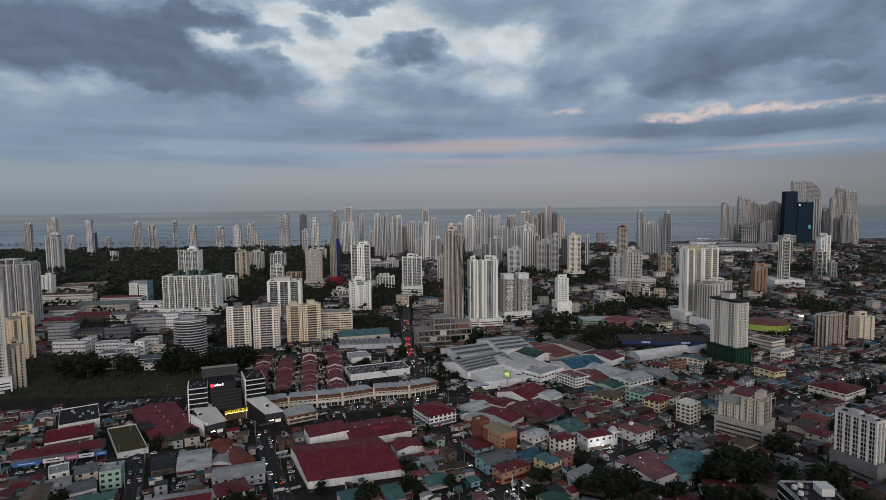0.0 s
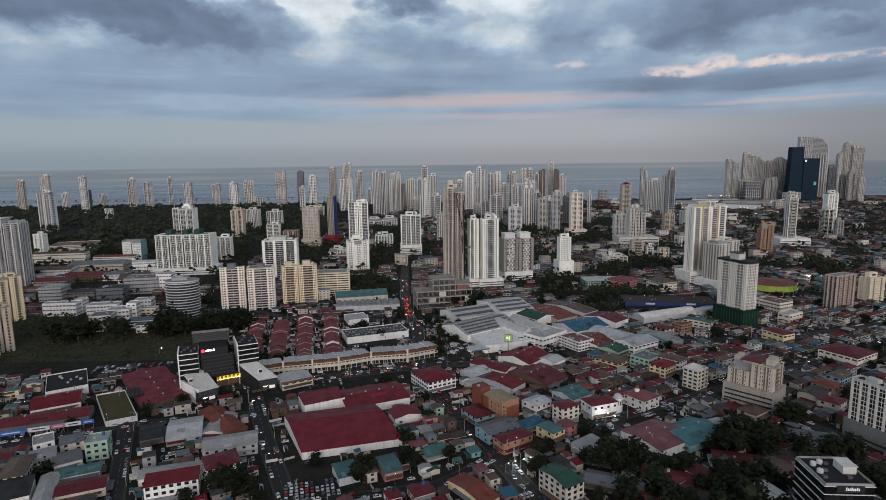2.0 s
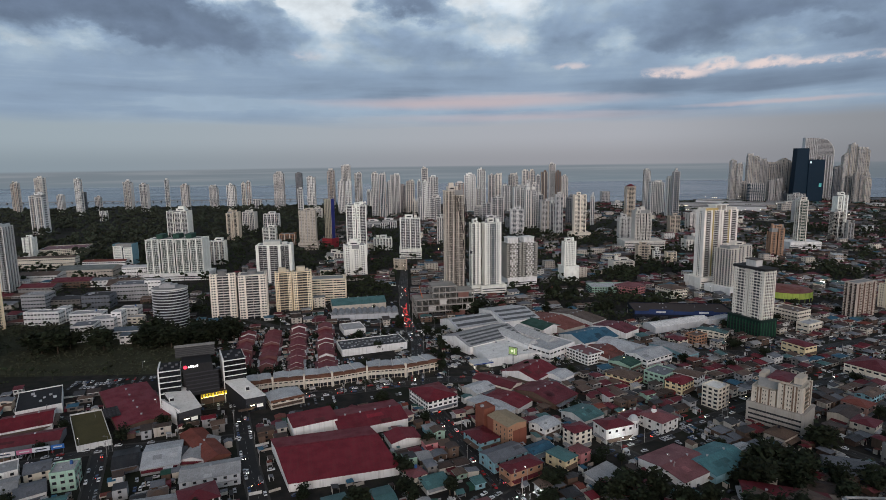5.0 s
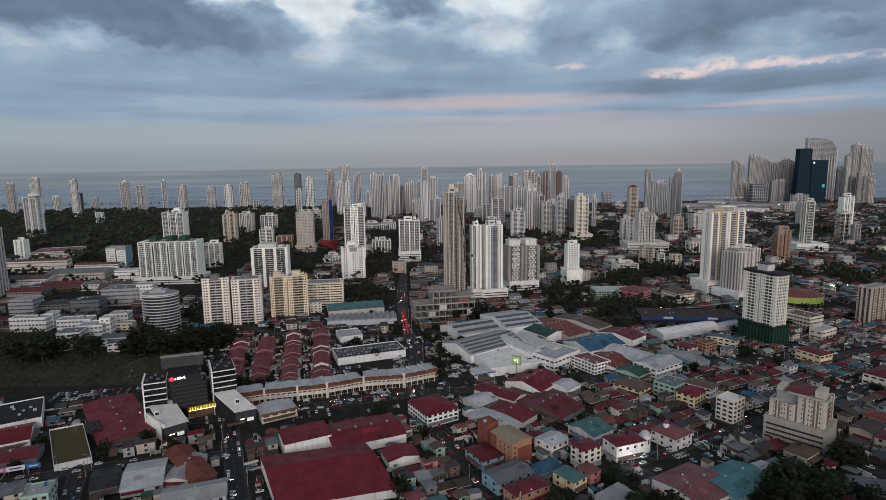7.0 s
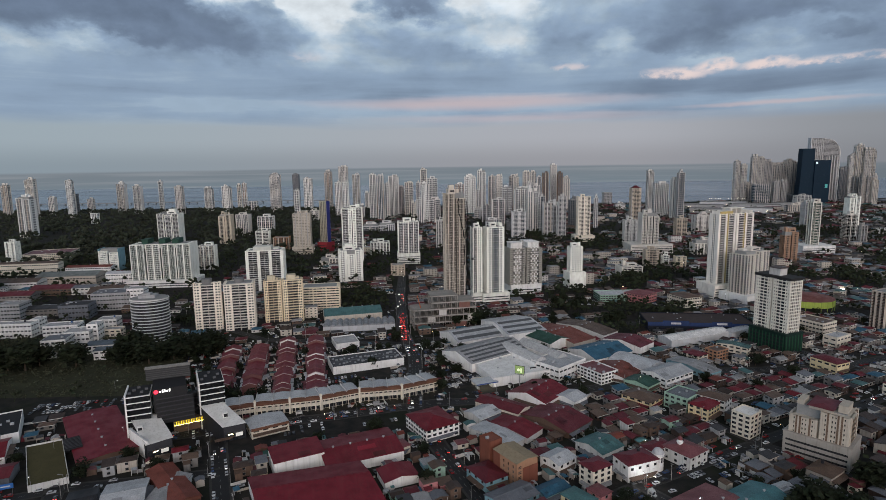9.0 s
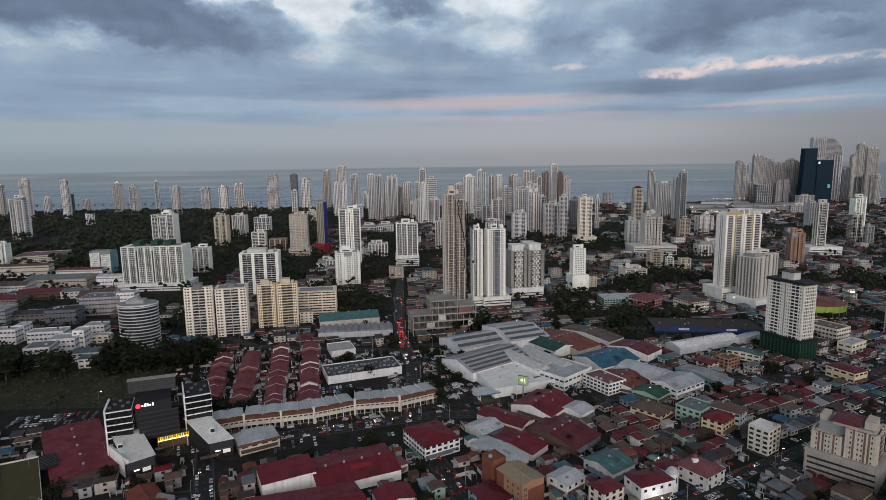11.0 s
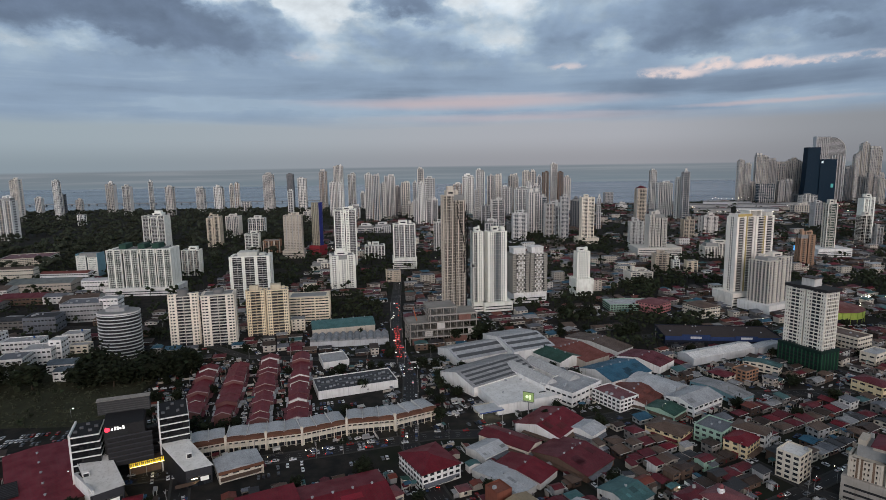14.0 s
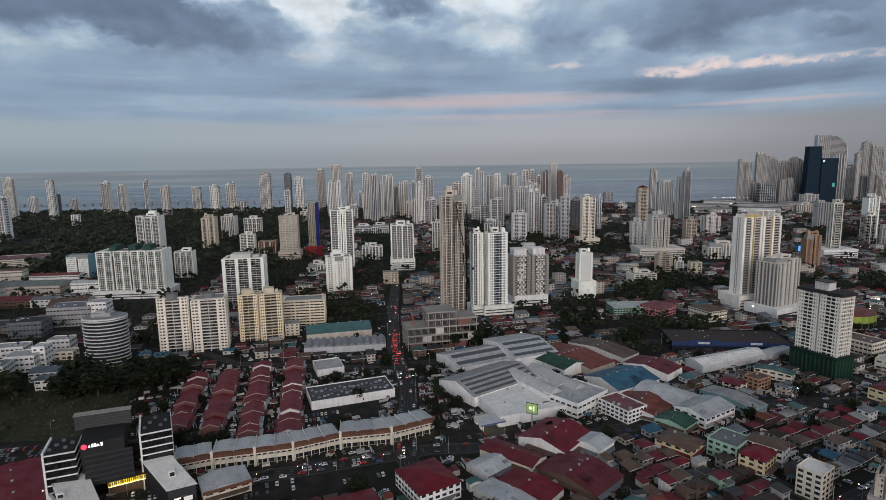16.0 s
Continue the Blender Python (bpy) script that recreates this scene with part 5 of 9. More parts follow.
block("house", 209.9, 382.4, 15.6, 12.7, 5.2, 32.9, TAN, BROWN, "hip", 1, label="open-sided pavilion with brown roof")
block("house", 120.8, 299.8, 11.5, 12.2, 6.0, 33.7, OFF, MAROON, "hip", 1, label="dark-roofed bungalow")
block("house", 160.2, 312.2, 11.4, 15.0, 6.0, 33.4, BROWN, BROWN, "hip", 1, label="dark brown roofed house")
block("house", 182.1, 308.7, 18.3, 17.0, 6.0, 33.3, TAN, BROWN, "hip", 1, label="brown-roofed house")
block("house", 163.7, 284.9, 15.3, 13.5, 5.2, 25.5, WHITE, WHITE, "shed", 1, label="white shed")

block("hall", 121.0, 304.2, 26, 14, 4.2, -24, DIM, MAROON, "gable", 1, rise=1.6, label="long low house with a dark maroon sheet roof", windows=False)
block("hall", 173.3, 315.7, 40, 20, 4.2, -20, DIM, MAROON, "gable", 1, rise=1.6, label="long low house with a dark maroon sheet roof", windows=False)
block("hall", 91.2, 299.8, 30, 13, 4.2, -24, DIM, SLATE, "gable", 1, rise=1.6, label="long low house with a slate grey sheet roof", windows=False)
block("hall", 134.2, 285.6, 24, 14, 4.2, -24, DIM, UMBER, "gable", 1, rise=1.6, label="long low house with a dark brown sheet roof", windows=False)
block("hall", 99.4, 284.3, 20, 12, 4.2, -24, DIM, RUST, "gable", 1, rise=1.6, label="long low house with a rust red sheet roof", windows=False)
block("hall", 201.1, 322.7, 24, 12, 4.2, -20, DIM, UMBER, "gable", 1, rise=1.6, label="long low house with a dark brown sheet roof", windows=False)
block("hall", 93.0, 325.7, 22, 12, 4.2, -24, DIM, MAROON, "gable", 1, rise=1.6, label="long low house with a dark maroon sheet roof", windows=False)
block("hall", 228.0, 346.9, 26, 12, 4.2, -20, DIM, SLATE, "gable", 1, rise=1.6, label="long low house with a slate grey sheet roof", windows=False)

# mall on the avenue
block("mall_hall", 30.5, 641.3, 51.9, 40.9, 6.5, 25.9, WHITE, PALE, "gable", 1, label="mall hall with grey sheet roof", windows=False, strips=2)
block("mall_hall", 72.8, 657.2, 42.0, 59.7, 10.1, 22.5, WHITE, PALE, "gable", 1, label="high mall hall with pale roof", windows=False, strips=3)
block("mall_hall", 39.3, 585.6, 65.4, 42.7, 7.9, 35.6, WHITE, GREY, "gable", 1, label="mall hall with grey roof and white walls", windows=False, strips=4)
block("mall_hall", 58.4, 552.3, 57.9, 53.4, 6.5, 19.8, WHITE, WHITE, "flat", 1, label="flat white-roofed mall front", windows=False, metal=False)
block("mall_hall", 98.0, 550.2, 36.3, 28.9, 10.0, 40.9, WHITE, PALE, "flat", 2, label="white mall entrance block")
block("mall_hall", 101.6, 625.0, 28.0, 39.5, 7.2, 33.3, WHITE, GREEN, "cross", 1, label="white hall with dark green roof", windows=False)
block("mall_hall", 117.1, 638.5, 29.9, 65.3, 6.5, 34.6, TAN, RUST, "gable", 1, label="long hall with terracotta red roof", windows=False)
block("mall_hall", 149.3, 660.4, 23.0, 60.0, 5.8, 37.8, OFF, BROWN, "gable", 1, label="long hall with grey brown roof", windows=False)
block("mall_hall", 142.2, 584.8, 43.7, 35.7, 6.5, 29.1, WHITE, BLUE, "gable", 1, label="white hall with bright blue roof", windows=False)
block("mall_hall", 176.5, 611.6, 24.8, 38.7, 6.5, 41.5, WHITE, MAROON, "gable", 1, label="white hall with red brown roof", windows=False)
block("mall_hall", 246.3, 627.8, 73.0, 18.5, 6.5, 21.4, PALE, WHITE, "gable", 1, label="long supermarket with pale roof", windows=False)
block("mall_hall", 300.1, 644.5, 43.6, 10.0, 6.5, 30.5, PALE, PALE, "gable", 1, label="pale supermarket wing", windows=False)
ob = block("mall_hall", 268.2, 675.2, 105.4, 40.9, 8.2, -7.2, (0.012, 0.015, 0.026), (0.060, 0.045, 0.042), "flat", 1, label="dark walled shopping hall with a blue fascia and sign boards", windows=False, metal=False)
for q, (a, b, zt) in enumerate(((-52.8, -38.0, 9.6), (-37.8, -12.0, 11.2), (-11.8, 10.0, 9.4), (10.2, 30.0, 10.4), (30.2, 52.8, 9.2))):
    fascia = part("fascia", Geo().box(a, b, -20.95, -20.5, 5.6, zt), paint((0.022, 0.042, 0.115)), ob)
    if q in (1, 3):
        part("sign_board", Geo().box((a + b) / 2 - 5, (a + b) / 2 + 5, -21.15, -20.97, 7.4, 9.4), paint((0.50, 0.50, 0.52)), fascia)
    part("shop_opening", Geo().box(a + 2, b - 2, -20.62, -20.4, 0.1, 3.6), GLASS, ob)
block("shop_house", 243.2, 575.6, 15.4, 12.0, 8.6, 28.1, ORANGE, BROWN, "flat", 3, label="orange three-storey block")
block("house", 224.6, 576.8, 13.8, 15.9, 5.2, 31.1, CREAM, MAROON, "hip", 2, label="house with maroon roof")
block("hall", 209.6, 547.1, 16.3, 40.8, 5.2, 29.2, CYAN, GREY, "gable", 1, label="long light blue hall with grey roof")
block("apartment_house", 322.6, 545.0, 15.8, 22.2, 9.0, 23.0, YELLOW, MAROON, "hip", 2, label="yellow apartment house with dark red roof")
block("apartment_house", 373.3, 609.5, 23.7, 12.5, 9.0, 28.2, CREAM, PALE, "flat", 2, label="pale green and cream block")
block("house", 267.3, 593.6, 10.9, 26.9, 6.9, 46.8, CREAM, TEAL, "gable", 2, label="long cream shop row with teal roof")
block("apartment_house", 379.8, 652.7, 22.4, 31.0, 12.0, 25.4, CREAM, BROWN, "flat", 3, label="cream apartment slab")
block("shop_house", 224.2, 801.5, 51.3, 27.7, 7.7, 2.4, MINT, PALE, "flat", 3, label="long pale green block", gap=4)
block("apartment_house", 250.2, 789.9, 29.6, 27.2, 11.0, 37.3, PINK, SALMON, "hip", 3, label="pink walk-up")
block("apartment_house", 296.5, 768.3, 25.1, 29.6, 12.0, 20.9, CREAM, BROWN, "hip", 3, label="cream walk-up with brown roof")

# avenue west side
ob = thing("market_hall", -88.1, 687.5, 0, 6.8, "long market hall under a row of grey humped roofs", "market hall")
part("wall", Geo().box(-37.7, 37.7, -11.6, 11.6, -0.5, 6.0), paint(PALE), ob)
for k in range(11):
    part("hump", Geo().vault(-37.7 + k * 6.85, -37.7 + k * 6.85 + 6.6, -12.2, 12.2, 6.0, 2.4, 8), sheet((0.30, 0.31, 0.32)), ob)
take(-88.1, 687.5, 75.4, 23.2, 6.8)
block("market_hall", -102.5, 732.0, 64.1, 34.5, 7.9, 14.2, BEIGE, TEAL, "gable", 2, label="beige hall with teal roof", windows=False)
block("hall", -94.1, 630.0, 22.3, 25.2, 5.0, 21.0, WHITE, GREY, "flat", 1, label="white hall with grey flat roof", windows=False, metal=False)
block("mall_hall", -67.0, 573.4, 61.8, 28.7, 5.8, 20.1, WHITE, (0.075, 0.078, 0.085), "flat", 1, label="long white shop building with a dark plant-covered roof", windows=False, metal=False, extras=False)
ob = thing("roof_plant", -67.0, 573.4, 5.92, 20.1, "rows of air conditioners and ducts on a dark roof", "roof plant")
r = random.Random(8)
for k in range(34):
    a, b, q = -28 + (k % 17) * 3.5 + r.uniform(-0.6, 0.6), (-6 if k < 17 else 5) + r.uniform(-2.5, 2.5), r.uniform(0.6, 1.3)
    part("air_conditioner", Geo().box(a - q, a + q, b - q * 0.6, b + q * 0.6, 0, q * 1.1), plain("galvanised", (0.30, 0.31, 0.32), 0.5, 0.3), ob)
for k in range(4):
    part("skylight", Geo().box(-27 + k * 14, -16 + k * 14, -1.2, 1.0, 0, 0.35), plain("skylight_sheet", (0.10, 0.105, 0.11), 0.5), ob)
block("clinic_block", -445.6, 673.8, 37.4, 13.0, 14.8, 4, WHITE, GREY, "flat", 3, label="white three-storey clinic block with dark windows", metal=False)
block("clinic_block", -431.7, 688.0, 9.1, 14.0, 15.7, 4, WHITE, PALE, "flat", 4, label="white clinic stair block", metal=False)
block("clinic_block", -395.8, 673.3, 33.1, 17.0, 12.9, 10, WHITE, GREY, "flat", 3, label="long white clinic wing with grey roof", metal=False)
block("clinic_block", -361.7, 646.4, 23.1, 20.0, 14.1, 12, WHITE, GREY, "flat", 3, label="white clinic ward block with grey roof", metal=False)
block("clinic_block", -352.1, 656.0, 10.4, 14.0, 18.5, 8, WHITE, PALE, "flat", 4, label="narrow white clinic tower block", metal=False)
block("clinic_block", -357.7, 691.0, 19.5, 15.0, 13.9, 8, OFF, GREY, "flat", 3, label="pale clinic block with grey roof", metal=False)
block("clinic_block", -343.1, 673.7, 16.7, 11.0, 7.4, 6, CREAM, GREY, "flat", 2, label="cream clinic annex", metal=False)
block("clinic_block", -319.7, 623.0, 34.3, 16.0, 8.5, 10, WHITE, (0.10, 0.13, 0.16), "gable", 2, label="white clinic hall with blue grey roof")
block("clinic_block", -308.8, 601.0, 21.0, 9.0, 8.8, 8, WHITE, (0.10, 0.13, 0.16), "shed", 2, label="low white clinic front with blue grey roof")
block("office_block", -361.9, 613.1, 20.7, 22.0, 16.6, 14, OFF, SLATE, "flat", 4, label="stepped parking block with pale floor bands", metal=False)
block("office_block", -409.8, 794.7, 44.3, 30.0, 21.0, 10, GREY, SLATE, "flat", 4, label="dark-roofed office hall with a recessed front", metal=False)
block("office_block", -381.0, 795.6, 19.9, 18.0, 24.8, 8, WHITE, GREY, "flat", 5, label="white five-storey block with small windows", metal=False)
block("office_block", -429.0, 750.2, 31.8, 24.0, 16.4, 10, SLATE, SOOT, "flat", 3, label="dark glazed office block with pale columns", metal=False)
block("hall", -562.2, 950.1, 84.3, 36.0, 14.8, 6, TAN, (0.17, 0.19, 0.18), "gable", 2, label="long depot with a grey green roof")
block("office_block", -686.0, 1035.7, 94.2, 18.0, 19.2, 8, CREAM, BROWN, "gable", 3, label="long cream school building with open galleries")
block("office_block", -574.5, 1017.5, 70.4, 18.0, 15.1, 4, WHITE, RUST, "gable", 3, label="white row houses with red brown roofs")
block("office_block", -487.1, 948.3, 36.1, 18.0, 16.7, 6, WHITE, PALE, "gable", 3, label="white gabled apartment block")
block("hall", -613.9, 915.2, 57.4, 30.0, 12.6, 6, OFF, BROWN, "gable", 2, label="low pale shop hall with brown roof")
block("hall", -565.6, 840.8, 45.0, 26.0, 9.3, 6, DIM, MAROON, "gable", 2, label="low market shed with maroon roof")
block("hall", -541.6, 880.3, 53.6, 28.0, 9.7, 6, BROWN, MAROON, "gable", 2, label="low depot with dark maroon roof")
block("hall", -502.6, 880.9, 33.3, 20.0, 9.8, 6, OFF, SLATE, "gable", 2, label="low depot with slate roof")
block("hall", -481.7, 763.9, 46.1, 20.0, 9.1, 6, DIM, SOOT, "gable", 2, label="low workshop with a black grey roof")
block("office_block", -506.3, 752.0, 27.8, 24.0, 17.8, 6, GREY, GREY, "flat", 4, label="grey concrete office block", metal=False)
block("apartment_house", -763.6, 1204.3, 79.8, 66.6, 13.0, 18.0, CREAM, SALMON, "flat", 4, label="cream apartment slab", gap=4)
block("hall", -465.7, 876.6, 41.7, 44.8, 5.8, 17.9, OFF, BROWN, "gable", 1, label="low depot with brown roof", windows=False)

# near towers
tower(223.6, 406.8, 29.5, 20.5, 30.2, -47.0, podium=(30+4, 20+4, 13), band=0.42, slit=1.4, mode=2, top="plates", label="cream and tan hotel slab on a beige parking podium", name="hotel_tower", bays=2, accent=(0.17, 0.115, 0.080), front="PASAPSAP", flank="SBSAS", bay=7, trim=(0.30, 0.22, 0.15), wall=(0.45, 0.42, 0.375), podium_wall=(0.37, 0.34, 0.30))
hotel = tower(261.6, 343.3, 25.5, 7.8, 37.9, -69.0, mode=0, slots=False, podium=(26+3, 8+2, 11), label="white hotel block with a grid of square windows", name="hotel_tower", wall=(0.60, 0.59, 0.57), steps=False, podium_wall=(0.20, 0.20, 0.195), band=0.02, top="none", front="SGSGSGSGSGS", flank="SGSGS", bay=9)
part("roof_deck", Geo().box(-11.2, 11.2, -3.1, 3.1, 37.9, 38.25), plain("dark_deck", (0.045, 0.045, 0.047), 0.85), hotel)
part("parapet", Geo().box(-12.75, 12.75, -3.95, -3.6, 37.4, 39.0).box(-12.75, 12.75, 3.6, 3.95, 37.4, 39.0).box(-12.75, -12.4, -3.6, 3.6, 37.4, 39.0).box(12.4, 12.75, -3.6, 3.6, 37.4, 39.0), paint((0.60, 0.59, 0.57)), hotel)
part("plant_room", Geo().box(-6.0, 1.0, -2.2, 2.6, 38.2, 40.6).box(4.0, 9.0, -1.5, 2.6, 38.2, 40.0), paint((0.52, 0.51, 0.50)), hotel)
striped("bank_building", 174.9, 255.1, 20.5, 23.0, 33.8, -4, "black glass bank block with white floor lines", False, True)
green_podium = tower(312.1, 605.7, 34.5, 16.2, 67.7, -68.0, mode=2, podium_wall=(0.008, 0.024, 0.018), label="white residential tower on a dark green podium", bays=2, slit=1.2, steps=False, wall=(0.74, 0.73, 0.69), trim=(0.36, 0.40, 0.34), front="PHP", flank="WHWHW", band=0.10, top="none", bay=5.0, podium=(34+4, 16+7, 17))
for k in range(11):
    for sg in (-1, 1):
        part("podium_fin", Geo().box(-18.2 + k * 3.5, -17.4 + k * 3.5, sg * 11.7 - 0.3, sg * 11.7 + 0.3, -0.4, 15.5), paint((0.018, 0.075, 0.038)), green_podium)
for k in range(6):
    part("podium_fin", Geo().box(18.8, 19.4, -10.6 + k * 3.9, -9.6 + k * 3.9, -0.4, 15.5), paint((0.018, 0.075, 0.038)), green_podium)
part("terrace_band", Geo().box(-18.4, 18.4, -9.2, 9.2, 66.4, 68.6), plain("dark_plant", (0.035, 0.034, 0.034), 0.7), green_podium)
part("plant_room", Geo().box(-6.5, 4.5, -5.0, 4.0, 68.4, 75.0), paint((0.62, 0.60, 0.57)), green_podium)
part("plant_roof", Geo().box(-7.3, 5.3, -5.8, 4.8, 75.0, 75.7), sheet(UMBER), green_podium)
tower(384.8, 790.4, 38.5, 25.5, 61.8, 25.0, band=0.4, mode=2, podium=(38+14, 26+14, 9), podium_wall=WHITE, label="grey white apartment tower with stacked balconies", slit=1.5, bay=2.8, wall=(0.58, 0.565, 0.54), front="BSBWB", flank="BSBSB", trim=(0.44, 0.43, 0.41), bays=2)
tower(379.5, 828.4, 54.0, 17.0, 105.5, 15.0, mode=2, podium=(54+16, 24+10, 14), label="very tall white apartment tower with cream balconies", slit=1.8, top="frame", wall=(0.76, 0.75, 0.73), front="SBSABS", flank="SSWSS", bays=2, bay=5, trim=(0.62, 0.59, 0.53), accent=(0.46, 0.36, 0.16), band=0.15)
tower(462.7, 663.7, 34.0, 14.0, 38.8, 24.0, wall=(0.52, 0.47, 0.43), band=0.2, front="SBASB", flank="SBS", top="none", accent=(0.20, 0.12, 0.09), label="white and brown ribbed tower", trim=BROWN, bay=2.6)
tower(520.3, 690.6, 25.7, 14.0, 29.8, 20.0, wall=CREAM, band=0.3, front="PBP", flank="SPS", label="cream apartment block with small balconies")
# shade between the bare floors is put into a darker concrete core
tower(17.1, 775.0, 25.5, 16.0, 138.9, 18.0, mode=0, label="unfinished concrete tower under construction", name="construction_tower", bays=2, slit=1.2, top="step", front="GSGGSG", flank="GSGSG", band=0.2, bay=4.0, steps=True, wall=(0.54, 0.505, 0.46), glass=plain("raw_concrete_shade", (0.085, 0.078, 0.070), 0.9))
tower(45.6, 807.7, 12.5, 13.0, 94.3, 12.0, wall=WHITE, glass=GLASS, band=0.3, mode=1, podium=(12+6,13+8,10), label="slender white and blue-grey twin tower", front="SGSWS", bays=1, bay=3.2, steps=False)
tower(68.0, 808.8, 22.8, 15.5, 94.2, 12.0, wall=WHITE, band=0.3, mode=1, podium=(23+12,16+8,10), label="slender white and blue-grey twin tower", front="SWGGWS", bays=1, glass=BLUEGLASS, bay=5, steps=False)
tower(111.0, 851.6, 45.6, 27.2, 61.3, 12.0, glass=GLASS, trim=WHITE, band=0.45, mode=2, top="twin", podium=(37+6, 27+4, 12), podium_wall=WHITE, label="grey patterned twin apartment tower with white roof houses", front="PGP", flank="PPS", bays=2, slit=1.6, wall=(0.30, 0.30, 0.285), steps=False, bay=3.2)
tower(188.5, 879.7, 18.2, 11.2, 57.3, 12.0, wall=WHITE, band=0.3, mode=1, label="slim white tower on a white podium", front="SPPS", flank="SPS", bays=1, podium=(24, 22, 21), slots=False, bay=5)
tower(-249.5, 689.5, 27.0, 5.0, 51.9, 14.0, mode=2, label="off-white apartment tower with small windows", flank="PBS", slit=2.5, bays=1, front="PSBBSP", bay=9, band=0.3, top="drum", trim=(0.58, 0.55, 0.50), wall=(0.73, 0.70, 0.65))
tower(-217.8, 697.5, 30.4, 24.3, 50.3, 14.0, mode=2, label="off-white apartment tower with small windows", flank="PBS", slit=2.5, bays=1, front="PSBBSP", bay=9, band=0.3, top="drum", trim=(0.58, 0.55, 0.50), wall=(0.73, 0.70, 0.65))
tower(-188.8, 719.9, 18.2, 9.5, 47.4, 14.0, wall=(0.74, 0.67, 0.53), band=0.40, slit=4, mode=2, label="pale yellow apartment tower with balconies", flank="PBS", bays=1, front="WBBW", bay=9, top="block", trim=(0.50, 0.42, 0.29))
tower(-166.7, 720.9, 21.0, 13.5, 48.5, 14.0, wall=(0.74, 0.67, 0.53), band=0.40, slit=4, mode=2, label="pale yellow apartment tower with balconies", flank="PBS", bays=1, front="WBBW", bay=9, top="block", trim=(0.50, 0.42, 0.29))
tower(-147.8, 779.7, 46.6, 29.0, 28.0, 8.0, wall=CREAM, mode=0, label="long cream office slab with window bands", name="office_slab", front="HHS", flank="SHS", band=0.62, top="none")
tower(-243.8, 880.0, 50.1, 28.1, 59.1, 8.0, wall=WHITE, band=0.15, mode=1, label="white tower with dark vertical window strips", bays=1, flank="SGSWS", bay=9, steps=False, top="block", front="SGSGSGS", slit=2.0)
tower(-409.5, 931.8, 84.5, 33.6, 63.3, 4.0, wall=WHITE, bays=4, mode=1, top="tanks", podium_wall=WHITE, label="broad white four-bay apartment slab", trim=(0.40, 0.46, 0.42), band=0.2, steps=False, slit=2.6, podium=(96, 44, 10), flank="SPPSS", front="SGGGS", glass=glazing((0.040, 0.054, 0.045), 0.3), bay=3.2)
tower(-568.0, 1069.4, 32.4, 25.9, 37.3, 4.0, wall=WHITE, glass=BLUEGLASS, band=0.3, bays=2, top="none", side=CYAN, label="white and light blue apartment block")
tower(-398.0, 1059.4, 27.0, 18.8, 41.4, 4.0, wall=WHITE, band=0.5, label="white apartment block")
tower(-137.1, 949.3, 34.6, 26.5, 46.9, 14.0, wall=WHITE, band=0.55, top="step", label="stepped white apartment tower", front="SPSS", flank="SPS", bays=3, slit=0.6)
tower(-158.7, 1123.6, 36.3, 26.9, 97.9, 6.0, wall=WHITE, band=0.4, label="white apartment tower with balconies", front="SBBSWS", flank="WBW", bays=2, trim=(0.45, 0.44, 0.43), slit=1.5)
tower(-56.9, 1098.3, 35.7, 26.7, 73.9, 6.0, wall=WHITE, band=0.35, podium=(40,34,18), label="white tower on a stepped white podium", front="SBBSBBS", flank="SBWS", bay=3.4, trim=(0.40, 0.40, 0.40))
tower(-274.0, 1224.8, 33.1, 26.1, 80.6, 6.0, band=0.35, label="grey white tower", wall=(0.46, 0.43, 0.39), front="SPASPS", podium=(40, 34, 14))
tower(-234.0, 1251.7, 17.0, 12.0, 101.8, -26.0, wall=(0.42, 0.41, 0.35), front="SGSGS", flank="SSS", top="none", podium=(24, 25, 18), podium_wall=(0.30, 0.035, 0.045), label="slim tan tower with a bright blue flank and red base", side=(0.032, 0.042, 0.20))
tower(-441.9, 1541.4, 38.5, 27.3, 47.8, 6.0, wall=OFF, glass=BLUEGLASS, band=0.4, label="white and teal apartment tower")
tower(-370.3, 1280.2, 27.0, 21.6, 40.4, 6.0, wall=WHITE, band=0.5, label="white apartment block")
tower(-333.5, 1286.7, 32.8, 26.1, 25.5, 6.0, wall=ORANGE, band=0.5, label="tan low block", top="none")
tower(-118.4, 1204.0, 36.0, 26.8, 24.1, 6.0, wall=WHITE, band=0.45, label="white low apartment block")
tower(-67.9, 984.4, 21.9, 17.5, 17.0, 6.0, wall=TAN, band=0.4, top="none", label="tan walk-up")
tower(-641.2, 844.8, 64.3, 31.9, 93.2, 14.0, band=0.24, bays=3, mode=1, label="blue grey glass apartment tower", front="SGBGS", flank="SGGS", trim=(0.42, 0.44, 0.46), top="frame", bay=3, wall=(0.50, 0.51, 0.52), glass=GLASS)
tower(-490.6, 652.5, 22.9, 18.3, 50.8, 50.0, band=0.45, bays=2, mode=2, label="cream apartment tower", front="PBP", flank="SBPBS", wall=(0.76, 0.67, 0.50), trim=(0.60, 0.52, 0.38))
tower(-415.5, 543.4, 13.5, 10.8, 42.8, 40.0, wall=TAN, band=0.5, bays=2, label="tan apartment tower with balconies", front="PBP", flank="SBPS")
tower(-435.7, 528.7, 35.4, 26.7, 95.5, 40.0, wall=OFF, band=0.45, podium=(35+6,27+6,14), podium_wall=WHITE, label="white tower on a white podium")

# middle distance towers
tower(-612.5, 1388.5, 47.8, 29.2, 70.7, 0.0, wall=WHITE, band=0.4, bays=3, top="step", front="SBBS", trim=(0.5, 0.49, 0.47))
tower(-486.8, 1389.6, 27.3, 21.8, 66.6, 0.0, wall=BEIGE, band=0.4, bays=2)
